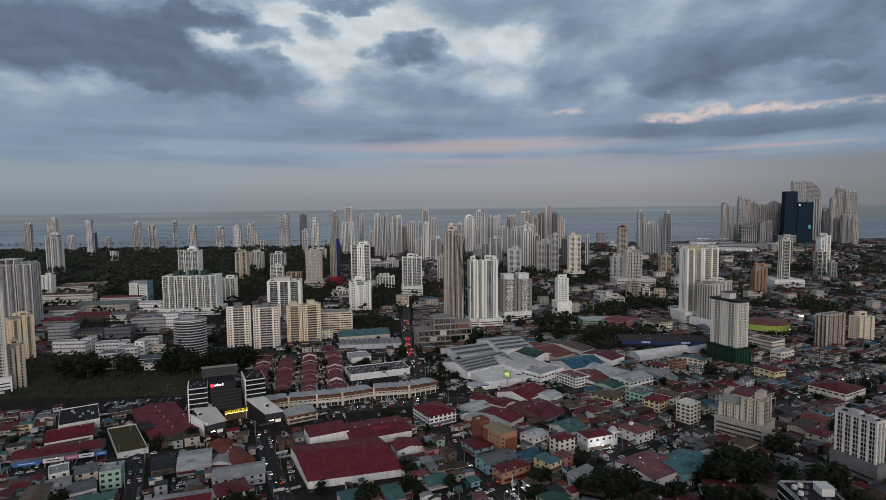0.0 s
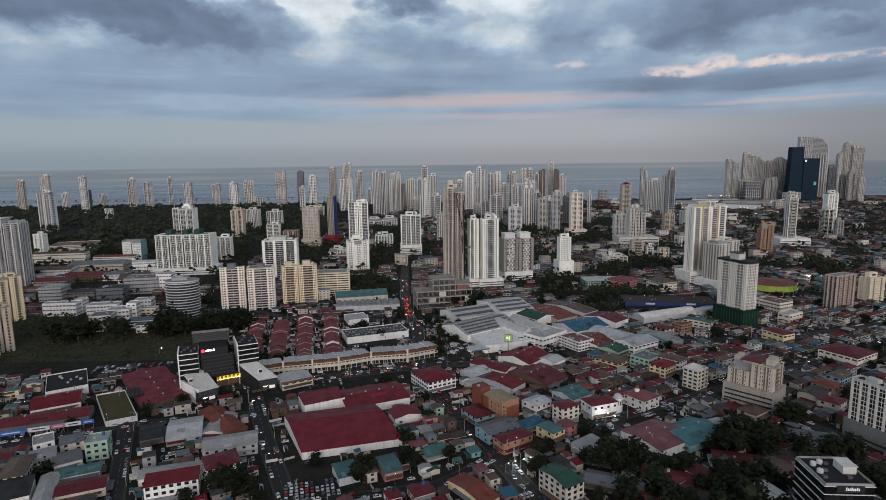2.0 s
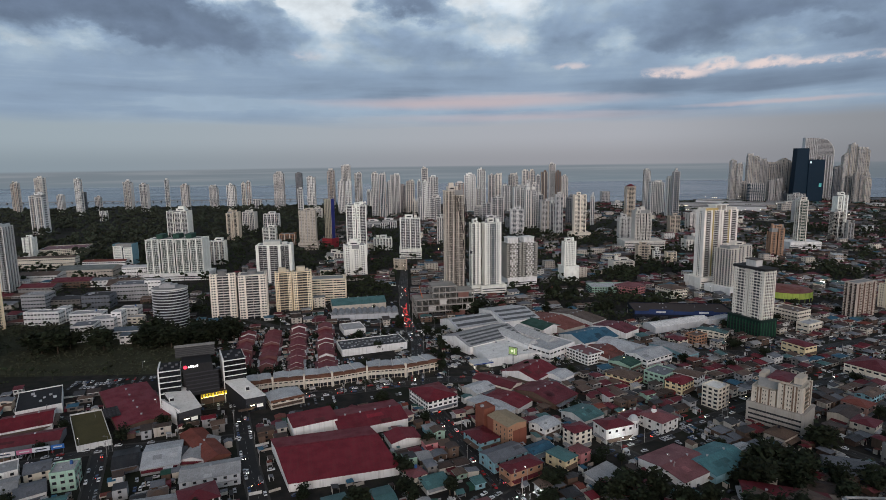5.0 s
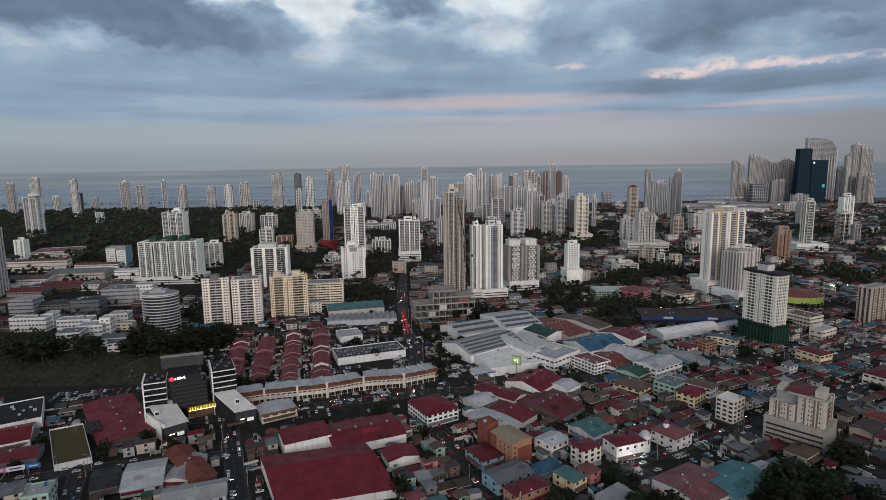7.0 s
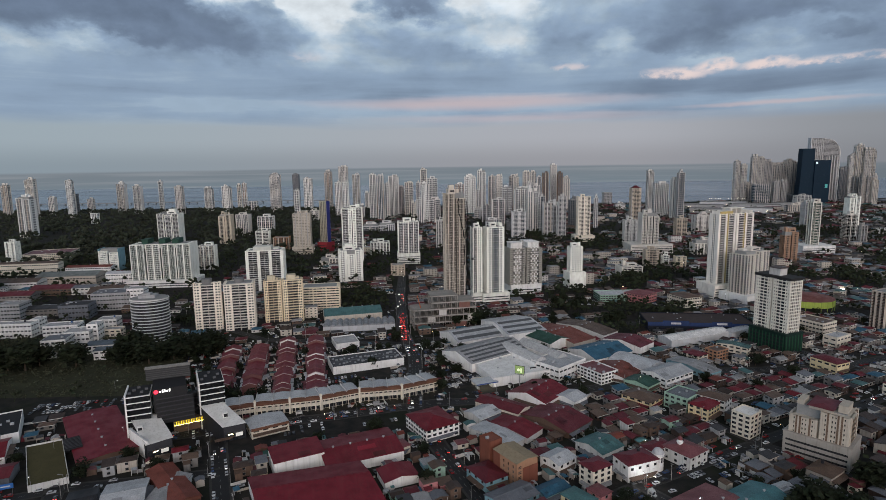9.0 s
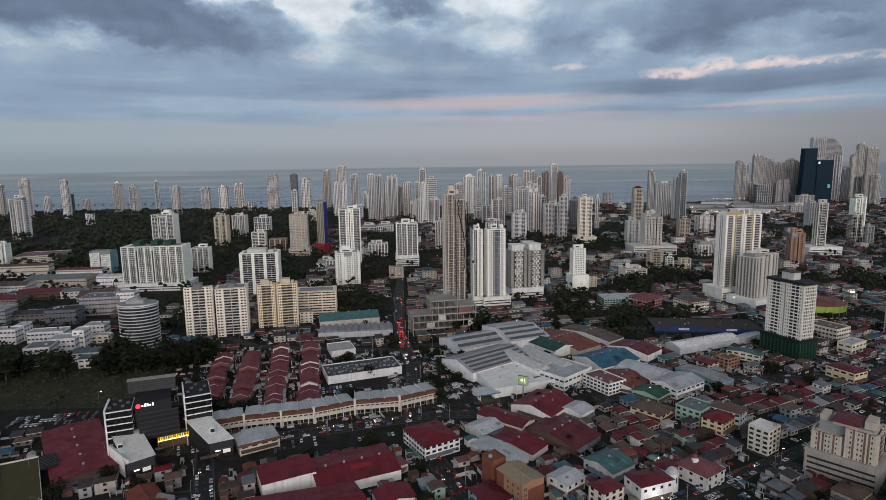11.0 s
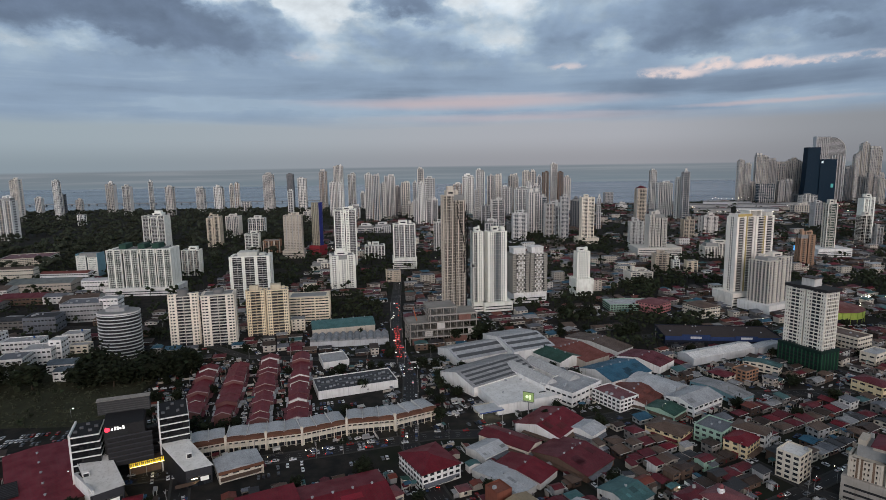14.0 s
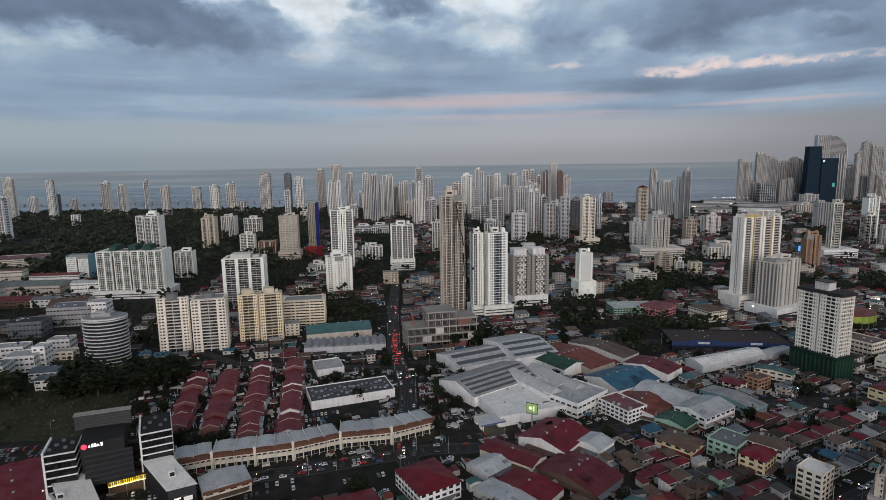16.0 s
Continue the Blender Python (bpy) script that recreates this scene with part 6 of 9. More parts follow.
tower(-502.3, 1551.1, 32.3, 25.8, 52.9, 0.0, wall=BEIGE, band=0.4, bays=2)
tower(318.2, 1352.7, 26.6, 21.3, 98.2, 0.0, band=0.35, podium=(44,40,12), front="SPBS", wall=(0.74, 0.70, 0.63), bays=1)
tower(401.0, 1182.1, 31.9, 25.5, 75.7, 0.0, band=0.35, bays=3, podium=(80,50,16), front="WBW", wall=(0.55, 0.545, 0.53), accent=SLATE)
tower(398.5, 1280.7, 24.8, 19.9, 52.8, 0.0, wall=PALE, band=0.3, bays=2)
tower(444.1, 1385.9, 21.7, 17.3, 113.6, 0.0, wall=TAN, band=0.35, top="hip")
tower(592.0, 1047.2, 23.1, 14.3, 52.0, 0.0, band=0.35, bays=2, wall=(0.33, 0.215, 0.155), trim=(0.40, 0.28, 0.20), front="PBP")
tower(698.2, 1147.9, 17.1, 13.7, 93.7, 0.0, wall=OFF, band=0.35, podium=(60,44,14), podium_wall=WHITE, front="SGBGS", flank="SGGS", glass=GREENGLASS, bays=1)
tower(868.0, 1292.0, 21.1, 16.9, 56.8, 0.0, band=0.2, front="GGSGG", flank="GG", wall=OFF, glass=BLACKGLASS)
tower(904.1, 1336.2, 23.4, 18.7, 90.9, 0.0, wall=WHITE, band=0.4, bays=2)
tower(350.5, 1027.4, 21.5, 17.2, 28.9, 0.0, wall=TAN, band=0.5)
tower(372.0, 1021.0, 10.9, 8.7, 19.2, 0.0, wall=WHITE, band=0.4)
tower(396.8, 1021.4, 16.4, 13.1, 17.4, 0.0, wall=CREAM, band=0.5, top="none")
tower(-796.6, 1148.6, 18.9, 15.1, 41.3, 0.0, wall=WHITE, band=0.5)
tower(183.9, 1418.8, 31.4, 25.1, 61.0, 0.0, wall=PALE, band=0.3, glass=BLUEGLASS)
tower(265.4, 1463.7, 32.4, 25.9, 77.9, 0.0, wall=PALE, band=0.35)
tower(285.7, 1422.0, 17.2, 13.8, 95.8, 0.0, wall=PALE, band=0.3, glass=BLUEGLASS)
tower(2.3, 1284.5, 20.3, 16.3, 57.5, 0.0, wall=PALE, band=0.4, side=YELLOW)
tower(250.3, 1520.6, 26.5, 21.2, 89.6, 0.0, wall=GREY, band=0.3, glass=BLUEGLASS)
tower(221.1, 1592.2, 47.1, 29.1, 108.3, 0.0, wall=WHITE, band=0.4, bays=3)
tower(161.6, 1666.3, 33.7, 26.3, 74.9, 0.0, wall=OFF, band=0.4)
tower(545.1, 1375.6, 23.4, 18.7, 45.3, 0.0, wall=TAN, band=0.3)

# towers by the bay
tower(-1563.4, 2167.3, 23.3, 18.6, 119.6, 0.0, wall=CREAM, bays=2)
tower(-1413.1, 2084.3, 27.9, 22.4, 140.1, 0.0, wall=CREAM, bays=3)
tower(-1054.7, 1555.3, 32.8, 26.1, 104.4, 0.0, wall=WHITE, bays=2, band=0.5)
tower(-1467.0, 2267.2, 22.5, 18.0, 67.8, 0.0, wall=OFF)
tower(-1346.2, 2203.3, 26.5, 21.2, 82.3, 0.0, wall=SLATE, glass=GLASS, band=0.25, label="dark glass tower")
tower(-1307.1, 2127.8, 20.2, 16.1, 133.6, 0.0, wall=WHITE, bays=2)
tower(-1356.2, 2323.6, 21.0, 16.8, 56.5, 0.0, wall=TAN)
tower(-1093.4, 1904.4, 19.6, 15.7, 33.4, 0.0, wall=WHITE, top="none")
tower(-1255.1, 2363.7, 29.8, 23.9, 113.0, 0.0, wall=OFF, bays=2, top="step")
tower(-1141.2, 2267.1, 27.5, 22.0, 106.2, 0.0, wall=OFF, bays=2)
tower(-1056.2, 2271.9, 14.1, 11.3, 122.0, 0.0, wall=WHITE)
tower(-972.6, 2239.8, 26.8, 21.4, 102.9, 0.0, wall=TAN, bays=2)
tower(-922.9, 2389.7, 29.5, 23.6, 92.0, 0.0, wall=OFF, bays=2)
tower(-825.5, 2319.5, 30.8, 24.7, 98.0, 0.0, wall=OFF, bays=2)
tower(-790.7, 2359.7, 14.1, 11.3, 102.5, 0.0, wall=CREAM)
tower(-768.3, 2356.8, 16.0, 12.8, 109.0, 0.0, wall=OFF)
tower(-737.3, 2358.5, 30.5, 24.4, 37.4, 0.0, wall=OFF, top="none")
tower(-626.3, 2287.8, 36.2, 26.8, 143.8, 0.0, wall=TAN, bays=2)
tower(-656.8, 2728.8, 28.4, 22.7, 134.0, 0.0, wall=SLATE, band=0.25)
tower(-503.4, 2114.1, 16.9, 13.5, 87.7, 0.0, wall=WHITE)
tower(-509.0, 2319.3, 30.1, 24.0, 124.3, 0.0, wall=OFF, glass=BLUEGLASS)
tower(-426.3, 2303.6, 26.8, 21.4, 151.6, 0.0, wall=TAN, bays=2)
tower(-358.0, 2242.2, 32.2, 25.8, 168.2, 0.0, wall=BEIGE, bays=2, top="spire")
tower(-352.6, 2092.6, 21.0, 16.8, 114.2, 0.0, wall=OFF)
tower(-326.1, 2088.5, 21.2, 16.9, 114.0, 0.0, wall=WHITE)
tower(-362.7, 2600.3, 31.3, 25.1, 132.5, 0.0, wall=OFF)
tower(-216.9, 1966.5, 20.6, 16.5, 142.1, 0.0, wall=OFF)
tower(-186.3, 1904.2, 20.1, 16.1, 139.3, 0.0, wall=GREY, glass=BLUEGLASS)
tower(-170.2, 1957.3, 15.7, 12.5, 112.4, 0.0, wall=OFF)
tower(-153.8, 2024.1, 32.7, 26.0, 134.6, 0.0, wall=OFF, bays=2)
tower(-138.1, 2106.7, 26.7, 21.4, 95.2, 0.0, wall=ORANGE)
tower(-104.4, 2057.3, 28.3, 22.6, 112.1, 0.0, wall=CREAM)
tower(-67.0, 1883.3, 12.2, 9.8, 117.0, 0.0, wall=OFF)
tower(-50.5, 1941.6, 19.9, 15.9, 156.6, 0.0, wall=CREAM, top="spire")
tower(-22.1, 1885.4, 30.2, 24.2, 128.8, 0.0, wall=WHITE, bays=2)
tower(-52.9, 1800.5, 26.7, 21.4, 69.3, 0.0, wall=PALE)
tower(-15.2, 1798.3, 33.9, 26.3, 69.1, 0.0, wall=OFF, bays=2)
tower(65.6, 1988.2, 27.6, 22.1, 106.5, 0.0, wall=OFF, bays=2)
tower(105.1, 2071.8, 38.1, 27.3, 128.3, 0.0, wall=WHITE, bays=2, top="step")
tower(145.0, 2062.1, 27.9, 22.3, 149.0, 0.0, wall=WHITE, bays=2, top="spire")
tower(184.9, 2122.8, 22.7, 18.2, 128.0, 0.0, wall=TAN)
tower(210.8, 2118.4, 22.4, 17.9, 129.7, 0.0, wall=CREAM)
tower(231.2, 2050.5, 32.2, 25.8, 92.7, 0.0, wall=WHITE, bays=2)
tower(281.3, 2290.8, 27.9, 22.3, 123.2, 0.0, wall=TAN)
tower(314.5, 2175.0, 22.3, 17.8, 141.4, 0.0, wall=CREAM)
tower(338.7, 2170.7, 22.1, 17.7, 139.1, 0.0, wall=CREAM)
tower(360.3, 2163.4, 14.6, 11.6, 122.7, 0.0, wall=TAN)
tower(383.0, 2163.0, 21.7, 17.3, 136.6, 0.0, wall=BROWN)
tower(411.0, 2158.1, 21.4, 17.1, 164.5, 0.0, wall=TAN, top="spire")
tower(422.7, 2104.8, 17.3, 13.8, 137.0, 0.0, wall=BROWN)
tower(455.9, 2151.1, 22.8, 18.2, 119.8, 0.0, wall=TAN, bays=2)
tower(123.1, 1912.1, 12.1, 9.7, 90.3, 0.0, wall=PALE)
tower(139.4, 1790.2, 25.6, 20.4, 50.6, 0.0, wall=PALE, top="none")
tower(739.9, 2102.2, 21.8, 17.5, 140.7, 0.0, wall=WHITE, bays=2)
tower(697.5, 1896.0, 43.5, 28.4, 105.1, 0.0, wall=OFF, bays=3)
tower(714.7, 1826.3, 15.8, 12.6, 108.4, 0.0, wall=WHITE)
tower(709.9, 1774.8, 19.1, 15.2, 138.3, 0.0, wall=PALE, glass=BLUEGLASS, top="step")
tower(677.3, 2399.9, 33.8, 26.3, 50.1, 0.0, wall=GREY, top="none")

# high-rise point
tower(1256.6, 2420.0, 27.0, 21.6, 79.1, -5.2, wall=TAN, bays=2, slit=1.6, top="house")
tower(1331.9, 2348.7, 23.1, 19.3, 86.5, -7.9, wall=GREY, bays=2, slit=1.6, top="house")
tower(1356.0, 2344.0, 23.1, 19.3, 86.8, 5.4, wall=GREY, bays=2, slit=1.6, top="twin")
tower(1384.4, 2345.6, 35.0, 26.0, 36.5, -3.7, wall=SLATE, bays=2, slit=1.6, glass=BLUEGLASS, top="house")
tower(1388.9, 2271.9, 59.3, 26.0, 36.2, 6.7, wall=WHITE, bays=2, slit=1.6, top="house")
tower(1149.4, 1930.6, 57.0, 26.0, 26.9, 2.1, wall=CREAM, bays=2, slit=1.6, top="house")
tower(949.7, 1556.3, 25.3, 20.2, 62.8, 0.9, wall=PALE, bays=2, slit=1.6, glass=BLUEGLASS, top="house")
tower(1207.9, 2420.1, 21.5, 17.9, 167.9, 9.0, wall=OFF, bays=2, slit=1.6, top="house")
tower(1230.3, 2410.6, 21.5, 17.9, 153.4, 0.6, wall=OFF, bays=2, slit=1.6, top="house")
tower(1274.8, 2415.0, 23.6, 19.7, 187.6, -4.3, wall=OFF, bays=2, slit=1.6, top="twin")
tower(1299.4, 2415.5, 23.6, 19.7, 180.8, 8.3, wall=OFF, bays=2, slit=1.6, top="house")
tower(1326.7, 2420.0, 35.9, 26.0, 166.5, 6.7, wall=GREY, bays=2, slit=1.6, top="twin")
tower(1363.6, 2420.0, 35.9, 26.0, 152.7, 1.7, wall=TAN, bays=2, slit=1.6, top="twin")
tower(1390.2, 2420.0, 26.9, 21.5, 156.7, 7.9, wall=TAN, bays=2, slit=1.6, top="house")
tower(1418.3, 2420.0, 31.4, 25.1, 169.5, 4.0, wall=TAN, bays=2, slit=1.6, top="house")
tower(1438.7, 2420.0, 25.2, 20.2, 156.0, -1.1, wall=TAN, bays=2, slit=1.6, top="step")
tower(1641.4, 2420.0, 31.5, 25.2, 135.4, -8.8, wall=SLATE, bays=2, slit=1.6, glass=BLUEGLASS, top="house")
tower(1660.9, 2408.5, 19.4, 16.2, 184.5, 2.1, wall=OFF, bays=2, slit=1.6, top="house")
tower(1681.1, 2423.2, 19.4, 16.2, 190.6, -3.0, wall=OFF, bays=2, slit=1.6, top="house")
tower(1697.6, 2420.0, 26.9, 21.5, 226.8, -2.7, wall=OFF, bays=2, slit=1.6, top="house")
tower(1722.6, 2406.2, 23.7, 19.7, 208.6, -7.9, wall=OFF, bays=2, slit=1.6, top="twin")
tower(1747.2, 2411.7, 23.7, 19.7, 207.6, -0.8, wall=OFF, bays=2, slit=1.6, top="house")
tower(1576.5, 2254.1, 22.2, 18.5, 102.1, -5.7, wall=TAN, bays=2, slit=1.6, top="house")
tower(1599.7, 2257.0, 22.2, 18.5, 104.6, -2.2, wall=TAN, bays=2, slit=1.6, top="house")
tower(1573.5, 2214.4, 16.5, 13.7, 117.6, 3.3, wall=TAN, bays=2, slit=1.6, top="house")
tower(1590.7, 2206.8, 16.5, 13.7, 106.7, -4.2, wall=TAN, bays=2, slit=1.6, top="step")
tower(1607.9, 2206.7, 16.5, 13.7, 110.1, -7.3, wall=TAN, bays=2, slit=1.6, top="twin")
tower(1605.8, 2200.4, 22.9, 18.3, 93.2, 3.1, wall=CREAM, bays=2, slit=1.6, top="house")
tower(1263.8, 2334.9, 65.1, 20.0, 77.6, 0.0, wall=PALE, glass=BLUEGLASS, band=0.1, front="GGS", flank="GG", top="none", label="blue glass office block with a white edge", name="office_tower")

# more of the far skyline
tower(-402.9, 1928.4, 27.2, 21.8, 30.8, 0.8, wall=CREAM, bays=2, slit=1.6, top="house")
tower(-266.0, 1976.1, 35.0, 26.0, 42.2, 1.5, wall=PALE, bays=2, slit=1.6, top="house")
tower(-141.6, 1599.6, 41.9, 26.0, 20.8, -0.6, wall=PALE, bays=2, slit=1.6, glass=BLUEGLASS, top="house")
tower(-182.9, 1605.1, 44.8, 26.0, 18.1, -5.5, wall=OFF, bays=2, slit=1.6, top="house")
tower(-193.8, 1081.1, 34.2, 26.0, 14.0, 0.7, wall=OFF, bays=2, slit=1.6, top="house")
tower(-82.1, 1982.2, 24.6, 19.7, 47.3, 6.5, wall=CREAM, bays=2, slit=1.6, top="twin")
tower(-44.2, 1796.5, 22.0, 17.6, 115.1, 6.6, wall=WHITE, bays=2, slit=1.6, top="step")
tower(-287.7, 2420.0, 30.4, 24.3, 61.6, 3.1, wall=OFF, bays=2, slit=1.6, top="twin")
tower(142.7, 1608.0, 39.5, 26.0, 25.0, 1.6, wall=PALE, bays=2, slit=1.6, glass=BLUEGLASS, top="house")
tower(127.6, 1877.2, 36.7, 26.0, 33.4, -8.4, wall=BEIGE, bays=2, slit=1.6, top="house")
tower(173.7, 1488.7, 18.1, 14.5, 30.3, 3.9, wall=SLATE, bays=2, slit=1.6, top="house")
tower(230.5, 1514.6, 26.2, 21.0, 102.9, 7.6, wall=OFF, bays=2, slit=1.6, top="twin")
tower(277.1, 1447.6, 15.0, 12.0, 73.1, 1.4, wall=WHITE, bays=1, slit=1.6, top="twin")
tower(414.7, 1603.8, 10.1, 9.0, 78.9, -7.2, wall=GREY, bays=1, slit=1.6, top="step")
tower(358.1, 1611.8, 24.3, 19.4, 76.5, 3.1, wall=SLATE, bays=2, slit=1.6, glass=BLUEGLASS, top="step")
tower(662.9, 2187.1, 35.6, 26.0, 21.3, 6.4, wall=OFF, bays=2, slit=1.6, top="house")
tower(291.5, 958.3, 33.4, 26.0, 14.5, 6.0, wall=OFF, bays=2, slit=1.6, top="house")
tower(277.1, 2166.1, 19.3, 15.4, 127.5, -1.7, wall=CREAM, bays=2, slit=1.6, top="house")
tower(461.7, 2331.4, 33.6, 26.0, 79.7, 3.3, wall=BEIGE, bays=2, slit=1.6, top="step")
tower(320.4, 2122.6, 21.7, 18.1, 104.4, 3.1, wall=OFF, bays=2, slit=1.6, top="house")
tower(343.0, 2122.0, 21.7, 18.1, 93.1, 7.3, wall=OFF, bays=2, slit=1.6, top="house")
tower(631.8, 1463.0, 34.0, 26.0, 43.0, 6.4, wall=TAN, bays=2, slit=1.6, top="step")
tower(497.6, 1149.3, 48.1, 26.0, 26.3, -2.9, wall=OFF, bays=2, slit=1.6, top="house")
tower(874.3, 1259.4, 14.7, 11.8, 35.8, 6.9, wall=GREY, bays=1, slit=1.6, top="house")
tower(705.8, 1807.5, 19.6, 15.7, 117.6, 5.2, wall=WHITE, bays=2, slit=1.6, top="twin")

SAIL_X, SAIL_Y = 1431.7, 2300



# ---- the long two-storey shopping strip ----
def shop_strip():
    """Each unit: arcaded two-storey front, brown fascia and a humped grey roof sheet."""
    line = [(-149, 463), (-131, 470), (-108, 475), (-87, 480), (-61, 492), (-30, 497), (-3, 511)]
    for (ax, ay), (bx, by) in zip(line, line[1:]):
        ln = math.hypot(bx - ax, by - ay)
        rot = math.degrees(math.atan2(by - ay, bx - ax))
        n = max(1, round(ln / 11))
        for i in range(n):
            u = (i + 0.5) / n
            w, dep, h = ln / n, 19.0, 8.2
            cx, cy = ax + (bx - ax) * u, ay + (by - ay) * u
            nx, ny = -math.sin(radians(rot)), math.cos(radians(rot))
            ob = thing("shop_unit", cx + nx * dep / 2, cy + ny * dep / 2, 0, rot, "cream two-storey shop unit with brown fascia and grey roof", "shop", "shops of the strip")
            part("wall", Geo().box(-w / 2, w / 2, -dep / 2 + 2.2, dep / 2, -0.5, h), paint(CREAM), ob)
            part("gallery_floor", Geo().box(-w / 2, w / 2, -dep / 2, -dep / 2 + 2.3, h * 0.46, h * 0.56), paint(CREAM), ob)
            part("balustrade", Geo().box(-w / 2, w / 2, -dep / 2, -dep / 2 + 0.5, h * 0.56, h * 0.74), paint(CREAM), ob)
            part("beam", Geo().box(-w / 2, w / 2, -dep / 2, -dep / 2 + 0.5, h * 0.87, h), paint(CREAM), ob)
            for k in range(2):
                x = -w / 2 + w * (k + 0.25) / 2
                part("column", Geo().box(x - 0.22, x + 0.22, -dep / 2, -dep / 2 + 0.5, -0.3, h), paint(CREAM), ob)
            part("fascia", Geo().box(-w / 2 - 0.02, w / 2 + 0.02, -dep / 2 - 0.25, -dep / 2 + 0.1, h * 0.97, h + 1.5).slab([(-w / 2, -dep / 2 - 0.3, h + 1.5), (w / 2, -dep / 2 - 0.3, h + 1.5), (w / 2, -dep / 2 + 2.4, h + 2.1), (-w / 2, -dep / 2 + 2.4, h + 2.1)], 0.25), sheet((0.17, 0.075, 0.045)), ob, "red brown tiled fascia")
            m = 6                      # the sheet rises in a low hump from party wall to party wall
            xs6 = [-w / 2 + w * k / m for k in range(m + 1)]
            zs6 = [h + 1.5 + 0.7 * math.sin(math.pi * k / m) for k in range(m + 1)]
            pts = [(x, -dep / 2 + 2.0, z + 0.5) for x, z in zip(xs6, zs6)] + [(x, dep / 2 + 0.4, z - 0.9) for x, z in zip(xs6, zs6)]
            pts += [(x, y, z - 0.2) for x, y, z in pts]
            o1, o2, o3 = m + 1, 2 * m + 2, 3 * m + 3
            fs = [(k, k + 1, k + 1 + o1, k + o1) for k in range(m)] + [(k + o2, k + o3, k + 1 + o3, k + 1 + o2) for k in range(m)]
            fs += [(k, k + o2, k + 1 + o2, k + 1) for k in range(m)] + [(k + o1, k + 1 + o1, k + 1 + o3, k + o3) for k in range(m)]
            r = Geo().poly(pts, fs)
            part("roof", r, sheet(PALE), ob, "weathered grey sheet roof")
            part("party_wall", Geo().box(-w / 2 - 0.15, -w / 2 + 0.15, -dep / 2 + 1.0, dep / 2, h, h + 2.3), paint(OFF), ob)
            me = window_mesh(2.2, 1.5)
            for k in range(3):
                x = -w / 2 + w * (k + 0.5) / 3
                part("window", me, None, ob).matrix_basis = pose(x, -dep / 2 + 2.18, h * 0.62, 0, 0, 0)
                part("shop_window", window_mesh(3.1, 2.9), None, ob).matrix_basis = pose(x, -dep / 2 + 2.18, 0.3, 0, 0, 0)
            if i % 2 == 0:
                part("shop_light", Geo().box(-w * 0.3, w * 0.3, -dep / 2 + 1.6, -dep / 2 + 2.0, h * 0.40, h * 0.44), lamp((1.0, 0.82, 0.5), 6.0), ob)
            take(cx + nx * dep / 2, cy + ny * dep / 2, w, dep, rot)
        ob = thing("entrance_tower", ax, ay, 0, rot, "cream entrance pylon between shop units", "pylon", "pylons of the strip")
        part("shaft", Geo().box(-0.7, 0.7, -0.6, 1.4, -0.4, 11.2), paint(CREAM), ob)
        part("cap", Geo().box(-0.9, 0.9, -0.8, 1.6, 11.2, 11.6).box(-0.5, 0.5, -0.4, 1.2, 11.6, 12.1), paint(CREAM), ob)


shop_strip()
block("shop_wing", -117, 451, 24, 18, 6.2, 30, CREAM, PALE, "vault", 2, rise=1.6, label="shop wing with humped grey roof and brown fascia")
ob = thing("shop_fascia", -117 + 4.65, 451 - 8.05, 0, 30, "red brown tiled fascia along the shop wing", "fascia")
part("board", Geo().box(-12.2, 12.2, -0.4, -0.1, 5.2, 7.0), sheet((0.17, 0.075, 0.045)), ob)
part("column", Geo().box(-12, -11.4, -0.4, -0.1, -0.3, 5.2).box(11.4, 12, -0.4, -0.1, -0.3, 5.2), paint(CREAM), ob)


# ---- rows of red-roofed terrace houses ----
def terrace_row(p, q, n):
    (ax, ay), (bx, by) = p, q
    rot = math.degrees(math.atan2(by - ay, bx - ax)) - 90
    ln = math.hypot(bx - ax, by - ay) / n
    for i in range(n):
        u = (i + 0.5) / n
        rng = random.Random(i * 7 + int(ax))
        h = 4.4 + rng.choice((0.0, 0.5, 1.4, 2.6)) + rng.uniform(-0.2, 0.2)
        x, y = ax + (bx - ax) * u, ay + (by - ay) * u
        ob = thing("terrace_house", x, y, 0, rot, "terrace house with a dark red pitched roof and pale gable", "house", "terrace houses")
        w, d = rng.choice((11.0, 12.5, 14.5)), ln - 0.1
        gg = Geo().box(-w / 2, w / 2, -d / 2, d / 2, -0.5, h)
        gables(gg, "cross", w, d, h, 2.3)
        part("wall", gg, paint(OFF if rng.random() < 0.55 else (0.17, 0.075, 0.07)), ob)
        part("roof", roof_geo("cross", w, d, h, 2.3, 0.12), sheet((0.19, 0.022, 0.032)), ob)
        for s in (-1, 1):               # pale coping along the gable
            part("coping", Geo().slab([(0, -d / 2 - 0.15, h + 2.5), (s * w * 0.52, -d / 2 - 0.15, h + 0.15), (s * w * 0.52, -d / 2 + 0.35, h + 0.15), (0, -d / 2 + 0.35, h + 2.5)][::s], 0.4), paint((0.40, 0.30, 0.29) if i % 3 == 0 else (0.16, 0.06, 0.06)), ob)
            x0, x1 = sorted((s * w / 2, s * (w / 2 + 2.4)))
            part("porch_roof", Geo().slab([(x0, -d / 2 + 0.6, 2.9), (x1, -d / 2 + 0.6, 2.9), (x1, d / 2 - 0.6, 2.9), (x0, d / 2 - 0.6, 2.9)], 0.15), sheet(rng.choice((MAROON, SALMON, PALE))), ob)
        me = window_mesh(1.6, 1.4)
        for s in (-1, 1):
            for k in (-0.25, 0.25):
                part("window", me, None, ob).matrix_basis = pose(s * (w / 2 + 0.02), k * d, h * 0.62, 0, 0, 90 * s)
        take(x, y, w, d, rot)


